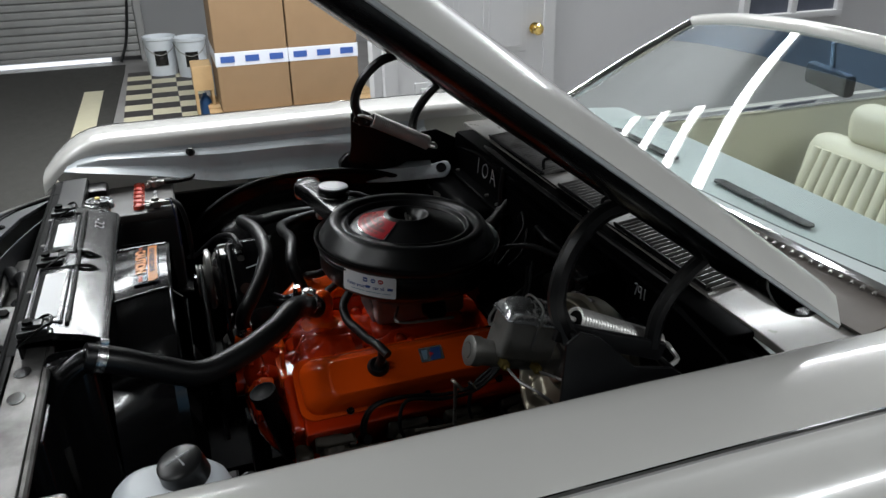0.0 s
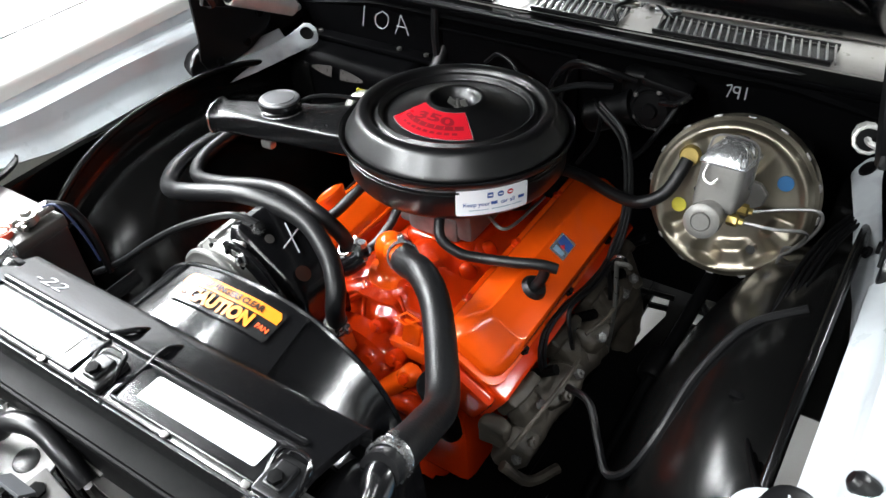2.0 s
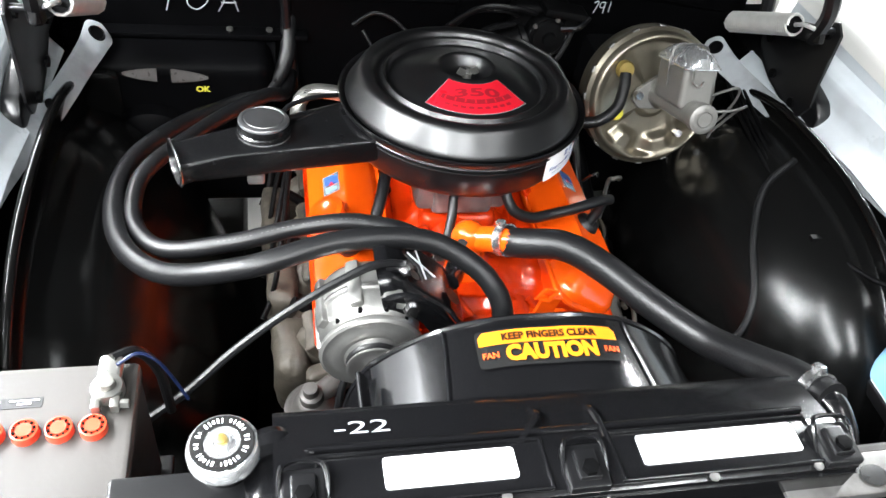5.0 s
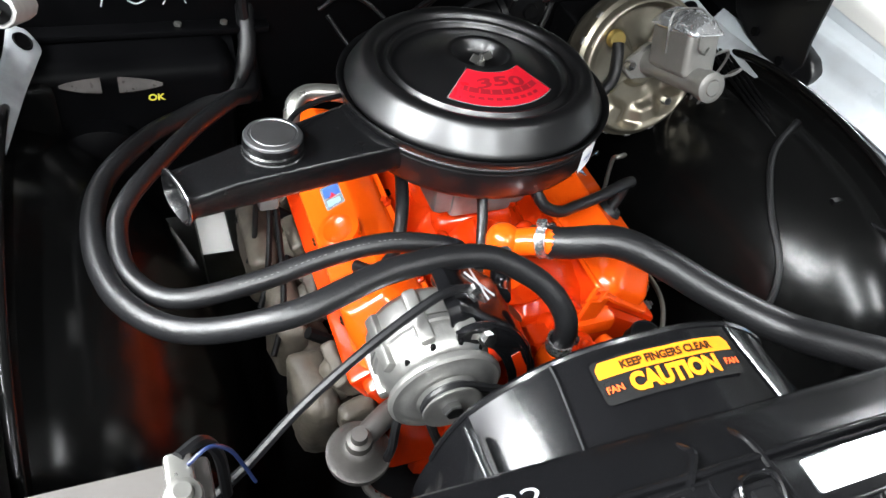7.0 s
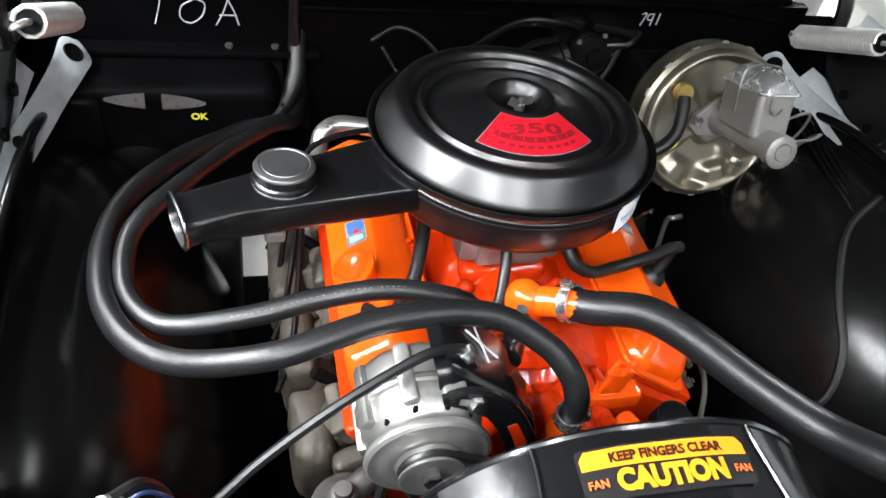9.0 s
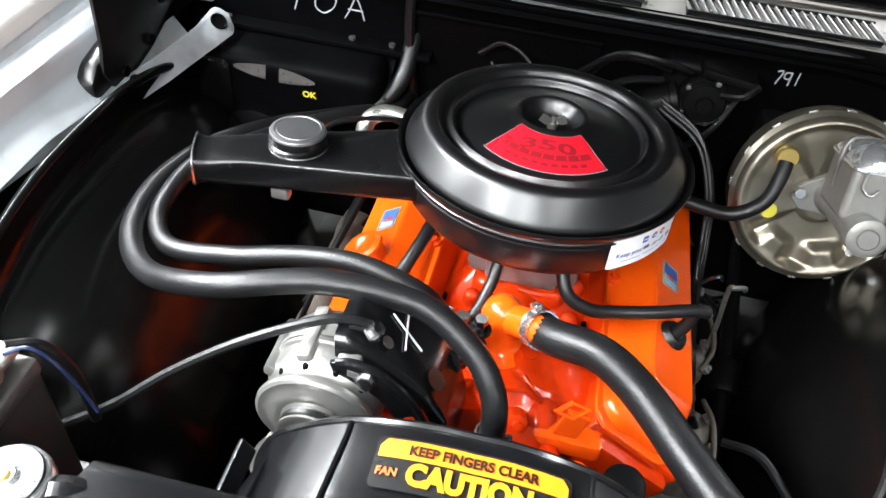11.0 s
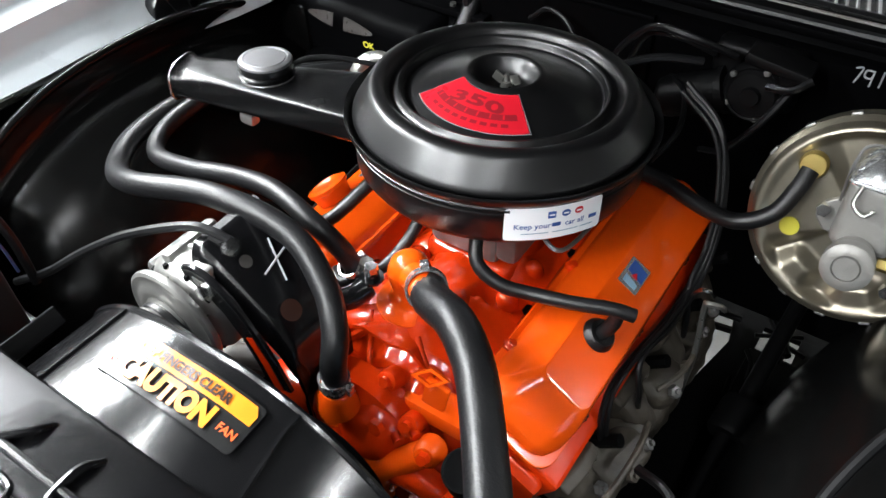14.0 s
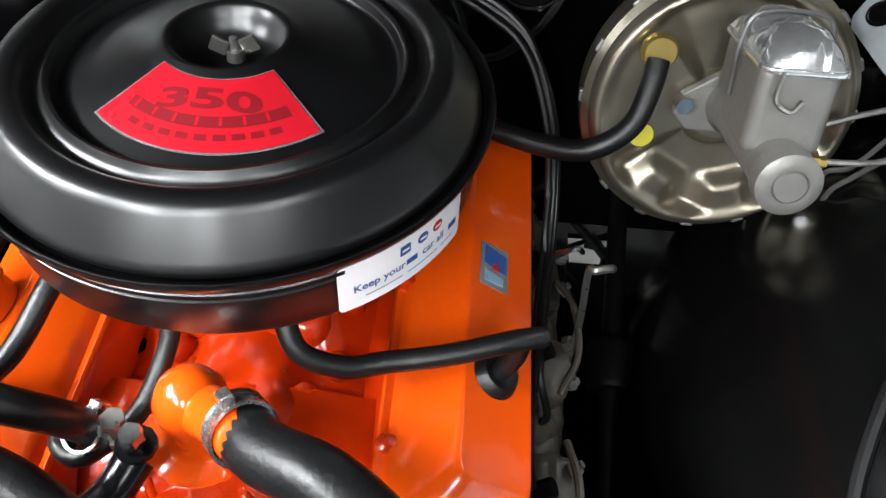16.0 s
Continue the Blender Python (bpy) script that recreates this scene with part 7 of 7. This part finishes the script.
single("wiring_loom", tube([(-0.262, 0.325, 0.985), (-0.262, 0.318, 0.93), (-0.258, 0.315, 0.88), (-0.25, 0.31, 0.82), (-0.24, 0.30, 0.74)], 0.009, 8), WIRE_BLACK, "taped black wiring loom down the firewall", "wiring")
for k, pts in enumerate(([(-0.14, 0.31, 0.90), (-0.10, 0.30, 0.93), (-0.05, 0.28, 0.91), (0.0, 0.2, 0.86)], [(0.10, 0.30, 0.88), (0.14, 0.24, 0.90), (0.16, 0.18, 0.88), (0.14, 0.15, 0.84)], [(-0.12, 0.325, 0.88), (-0.09, 0.30, 0.84), (-0.06, 0.25, 0.82)])):
    single("engine_wire", tube(pts, 0.004, 8), WIRE_BLACK, "loose black engine wire behind the air cleaner", "wire", "loose wires")

# wipers on the cowl
for x0, tip in ((-0.16, (-0.34, 0.52, 1.035)), (0.12, (0.38, 0.50, 1.04))):
    wpz = thing("windscreen_wiper", "bright metal windscreen wiper arm on the cowl", "wiper", (x0, 0.45, 0.995), "windscreen wipers")
    part("pivot", lathe([(0, 0.022), (0.009, 0.022), (0.012, 0.015), (0.012, 0), (0, 0)], Matrix.Translation((x0, 0.47, 0.992)), 16), CHROME, wpz)
    part("arm", tube([(x0, 0.47, 1.012), (x0 + 0.3 * (tip[0] - x0), 0.485, 1.03), tip], 0.005, 8), CHROME, wpz)
    part("blade", tube([(x0 + 0.15 * (tip[0] - x0), 0.50, 1.02), (x0 + 0.5 * (tip[0] - x0), 0.51, 1.05), tip], 0.005, 8), WIRE_BLACK, wpz)
    part("spray_hose", tube([(x0 - 0.02, 0.39, 0.995), (x0 - 0.03, 0.40, 1.02), (x0 + 0.02, 0.43, 1.03), (x0 + 0.06, 0.44, 1.0)], 0.004, 8), WIRE_BLACK, wpz)
    part("nozzle", box((x0 + 0.05, 0.455, 1.003), (0.05, 0.014, 0.014), 0.004, Matrix.Rotation(radians(20), 4, "Z")), CHROME, wpz)

# ---- battery ----
bat = thing("battery", "grey and black car battery with red vent caps", "battery", (-0.55, -0.53, 0.72))
part("case", box((-0.545, -0.53, 0.815), (0.215, 0.155, 0.19), 0.008), BATTERY_BLACK, bat)
top = part("lid", box((-0.545, -0.53, 0.917), (0.218, 0.158, 0.022), 0.006), BATTERY_GREY, bat, "grey battery lid")
part("label_plate", prism(rounded(0.064, 0.012, 0.001), 0.001, Matrix.Translation((-0.557, -0.496, 0.9278))), BATTERY_BLACK, top)
for lx_, ly_, lw_ in ((-0.574, -0.4935, 0.020), (-0.576, -0.4965, 0.022), (-0.571, -0.4995, 0.009), (-0.542, -0.4935, 0.028), (-0.542, -0.4975, 0.013)):
    part("print_line", prism(rounded(lw_, 0.0013, 0.0004), 0.0005, Matrix.Translation((lx_, ly_, 0.9290))), DECAL_WHITE, top)
for k in range(6):
    cx = -0.472 - 0.031 * k
    vcap = part("vent_cap", lathe([(0, 0.010), (0.0075, 0.010), (0.008, 0.0075), (0.0105, 0.0075), (0.011, 0.010), (0.0128, 0.0095), (0.0132, 0.0), (0, 0)], Matrix.Translation((cx, -0.533, 0.928)), 24), RED_PLASTIC, bat, "red vent cap")
    ribs = [prism(rounded(0.0016, 0.0030, 0.0004), 0.0024, Matrix.Translation((cx, -0.533, 0.9353)) @ Matrix.Rotation(math.pi * j / 5, 4, "Z") @ Matrix.Translation((0, 0.0094, 0))) for j in range(10)]
    part("rib_ring", join(*ribs), DULL_BLACK, vcap)
for cx, mt in ((-0.462, ZINC), (-0.615, ZINC)):
    cl = part("terminal", join(lathe([(0, 0.026), (0.0075, 0.026), (0.0085, 0.022), (0.009, 0.0), (0, 0)], Matrix.Translation((cx, -0.494, 0.928)), 20),
                              lathe([(0.009, 0.020), (0.015, 0.019), (0.0165, 0.016), (0.0165, 0.007), (0.014, 0.005), (0.009, 0.005)], Matrix.Translation((cx, -0.494, 0.928)), 24),
                              box((cx, -0.470, 0.940), (0.024, 0.034, 0.013), 0.005), box((cx - 0.009, -0.512, 0.939), (0.009, 0.014, 0.012), 0.002), box((cx + 0.009, -0.512, 0.939), (0.009, 0.014, 0.012), 0.002)), mt, bat, "grey lead battery clamp")
    part("clamp_bolt", lathe([(0, 0.005), (0.005, 0.005), (0.005, -0.005), (0, -0.005)], frame_to((cx + 0.017, -0.512, 0.939), (1, 0, 0)), 6), ZINC, cl)
part("tray", box((-0.545, -0.53, 0.712), (0.24, 0.18, 0.012), 0.004), SATIN_BLACK, bat)
part("tray_support", box((-0.56, -0.54, 0.56), (0.05, 0.10, 0.30), 0.006), SATIN_BLACK, bat)
for k, pts in enumerate(([(-0.462, -0.46, 0.945), (-0.44, -0.44, 0.93), (-0.425, -0.43, 0.88), (-0.42, -0.43, 0.80)], [(-0.60, -0.47, 0.945), (-0.61, -0.44, 0.94), (-0.64, -0.40, 0.935), (-0.66, -0.39, 0.945)])):
    single("battery_cable", tube(pts, 0.006, 8), WIRE_BLACK, "black battery cable with soft bend", "cable", "battery cables")
single("earth_wire", tube([(-0.455, -0.47, 0.948), (-0.435, -0.46, 0.952), (-0.418, -0.455, 0.93), (-0.405, -0.45, 0.885), (-0.395, -0.45, 0.85)], 0.002, 6), WIRE_BLUE, "thin blue wire at the battery", "wire")

# ---- washer bottle ----
jar = thing("washer_bottle", "milky plastic washer bottle with black cap", "washer bottle", (0.57, -0.48, 0.7))
jm = Matrix.Translation((0.628, -0.486, 0.045)) @ Matrix.Diagonal((0.66, 0.70, 1, 1))
bm = bmesh.new()
rings = []
for z, w, l, r in ((0.70, 0.15, 0.20, 0.03), (0.715, 0.165, 0.215, 0.035), (0.86, 0.165, 0.215, 0.04), (0.895, 0.160, 0.21, 0.05), (0.92, 0.145, 0.19, 0.055), (0.935, 0.115, 0.16, 0.05), (0.941, 0.08, 0.12, 0.035)):
    rings.append([bm.verts.new((x, y, z)) for x, y in rounded(w, l, r, 7)])
for a, b in zip(rings, rings[1:]):
    for i in range(len(a)):
        bm.faces.new((a[i], a[(i + 1) % len(a)], b[(i + 1) % len(a)], b[i]))
bm.faces.new(list(reversed(rings[0])))
bm.faces.new(rings[-1])
bm.transform(jm)
part("bottle", bm, PLASTIC_WHITE, jar)
part("fluid_band", prism(rounded(0.168, 0.218, 0.036), 0.13, jm @ Matrix.Translation((0, 0, 0.715))), PLASTIC_BLUE, jar, "pale blue washer fluid showing through")
jcap = part("cap", lathe([(0, 0.018), (0.022, 0.018), (0.027, 0.014), (0.029, -0.012), (0, -0.012)], frame_to((0.631, -0.467, 0.995), (0.15, -0.2, 1)), 28), SATIN_BLACK, jar, "black cap with a white cross")
part("chalk_mark", join(tube([(0.615, -0.477, 1.0125), (0.645, -0.464, 1.0115)], 0.0014, 5, raw=True), tube([(0.626, -0.457, 1.0165), (0.634, -0.484, 1.009)], 0.0014, 5, raw=True)), CHALK, jcap)
part("bottle_bracket", box((0.62, -0.492, 0.745), (0.10, 0.14, 0.02), 0.003), SATIN_BLACK, jar)

# ---- wiring on the driver side ----
for k in range(4):
    d = 0.008 * k
    single("wiring_strand", tube([(0.62 - d, 0.24, 0.862), (0.578 - d, 0.10, 0.878 - 0.4 * d), (0.56 - d, -0.05, 0.872 - 0.3 * d), (0.565 - d, -0.20, 0.862 - 0.4 * d), (0.60 - 0.8 * d, -0.32, 0.85 + 0.4 * d), (0.645 - 0.5 * d, -0.42, 0.90)], 0.0030 + 0.0006 * (k % 2), 8), DULL_BLACK, "black wiring strands along the inner fender", "wiring", "wiring strands")
single("loose_wire", tube([(0.574, -0.075, 0.886), (0.512, -0.111, 0.855), (0.476, -0.184, 0.810), (0.461, -0.260, 0.765), (0.441, -0.298, 0.716), (0.410, -0.298, 0.684), (0.382, -0.265, 0.693), (0.344, -0.216, 0.706), (0.30, -0.195, 0.693)], 0.006, 8), WIRE_BLACK, "loose black wire hanging over the wheelhouse", "wire")
single("wire_clip", box((0.54, -0.235, 0.86), (0.022, 0.010, 0.006), 0.001), DULL_BLACK, "small black clip holding the wiring", "clip")
shaft = thing("steering_shaft", "black steering shaft below the booster", "steering shaft", (0.36, 0.0, 0.52))
part("rod", tube([(0.38, 0.33, 0.60), (0.36, 0.0, 0.52), (0.35, -0.25, 0.45)], 0.013, 10), DULL_BLACK, shaft)
part("coupling", lathe([(0, 0.03), (0.026, 0.03), (0.03, 0.022), (0.03, -0.022), (0.026, -0.03), (0, -0.03)], frame_to((0.363, 0.05, 0.533), (0.1, 1, 0.25)), 20), DULL_BLACK, shaft, "black rubber coupling")
part("steering_box", box((0.35, -0.30, 0.43), (0.11, 0.14, 0.12), 0.02), DULL_BLACK, shaft)

# printed marks along the second heater hose
marks = smooth_path([(-0.118, -0.230, 0.894), (-0.19, -0.217, 0.902), (-0.266, -0.212, 0.888), (-0.35, -0.216, 0.868), (-0.438, -0.203, 0.847)], 12)
hose_two = [o for o in bpy.data.objects if o.name.startswith("heater_hose") and o.parent is None][-1]
for k in range(3, 44):
    if k % 8 == 7:
        continue
    a, b = Vector(marks[k]), Vector(marks[k + 1])
    up = Vector((0, -0.45, 0.89)) * 0.0127
    part("print_mark", tube([a + up, a + up + (b - a) * 0.45], 0.00045, 5, raw=True), PRINT_GREY, hose_two)
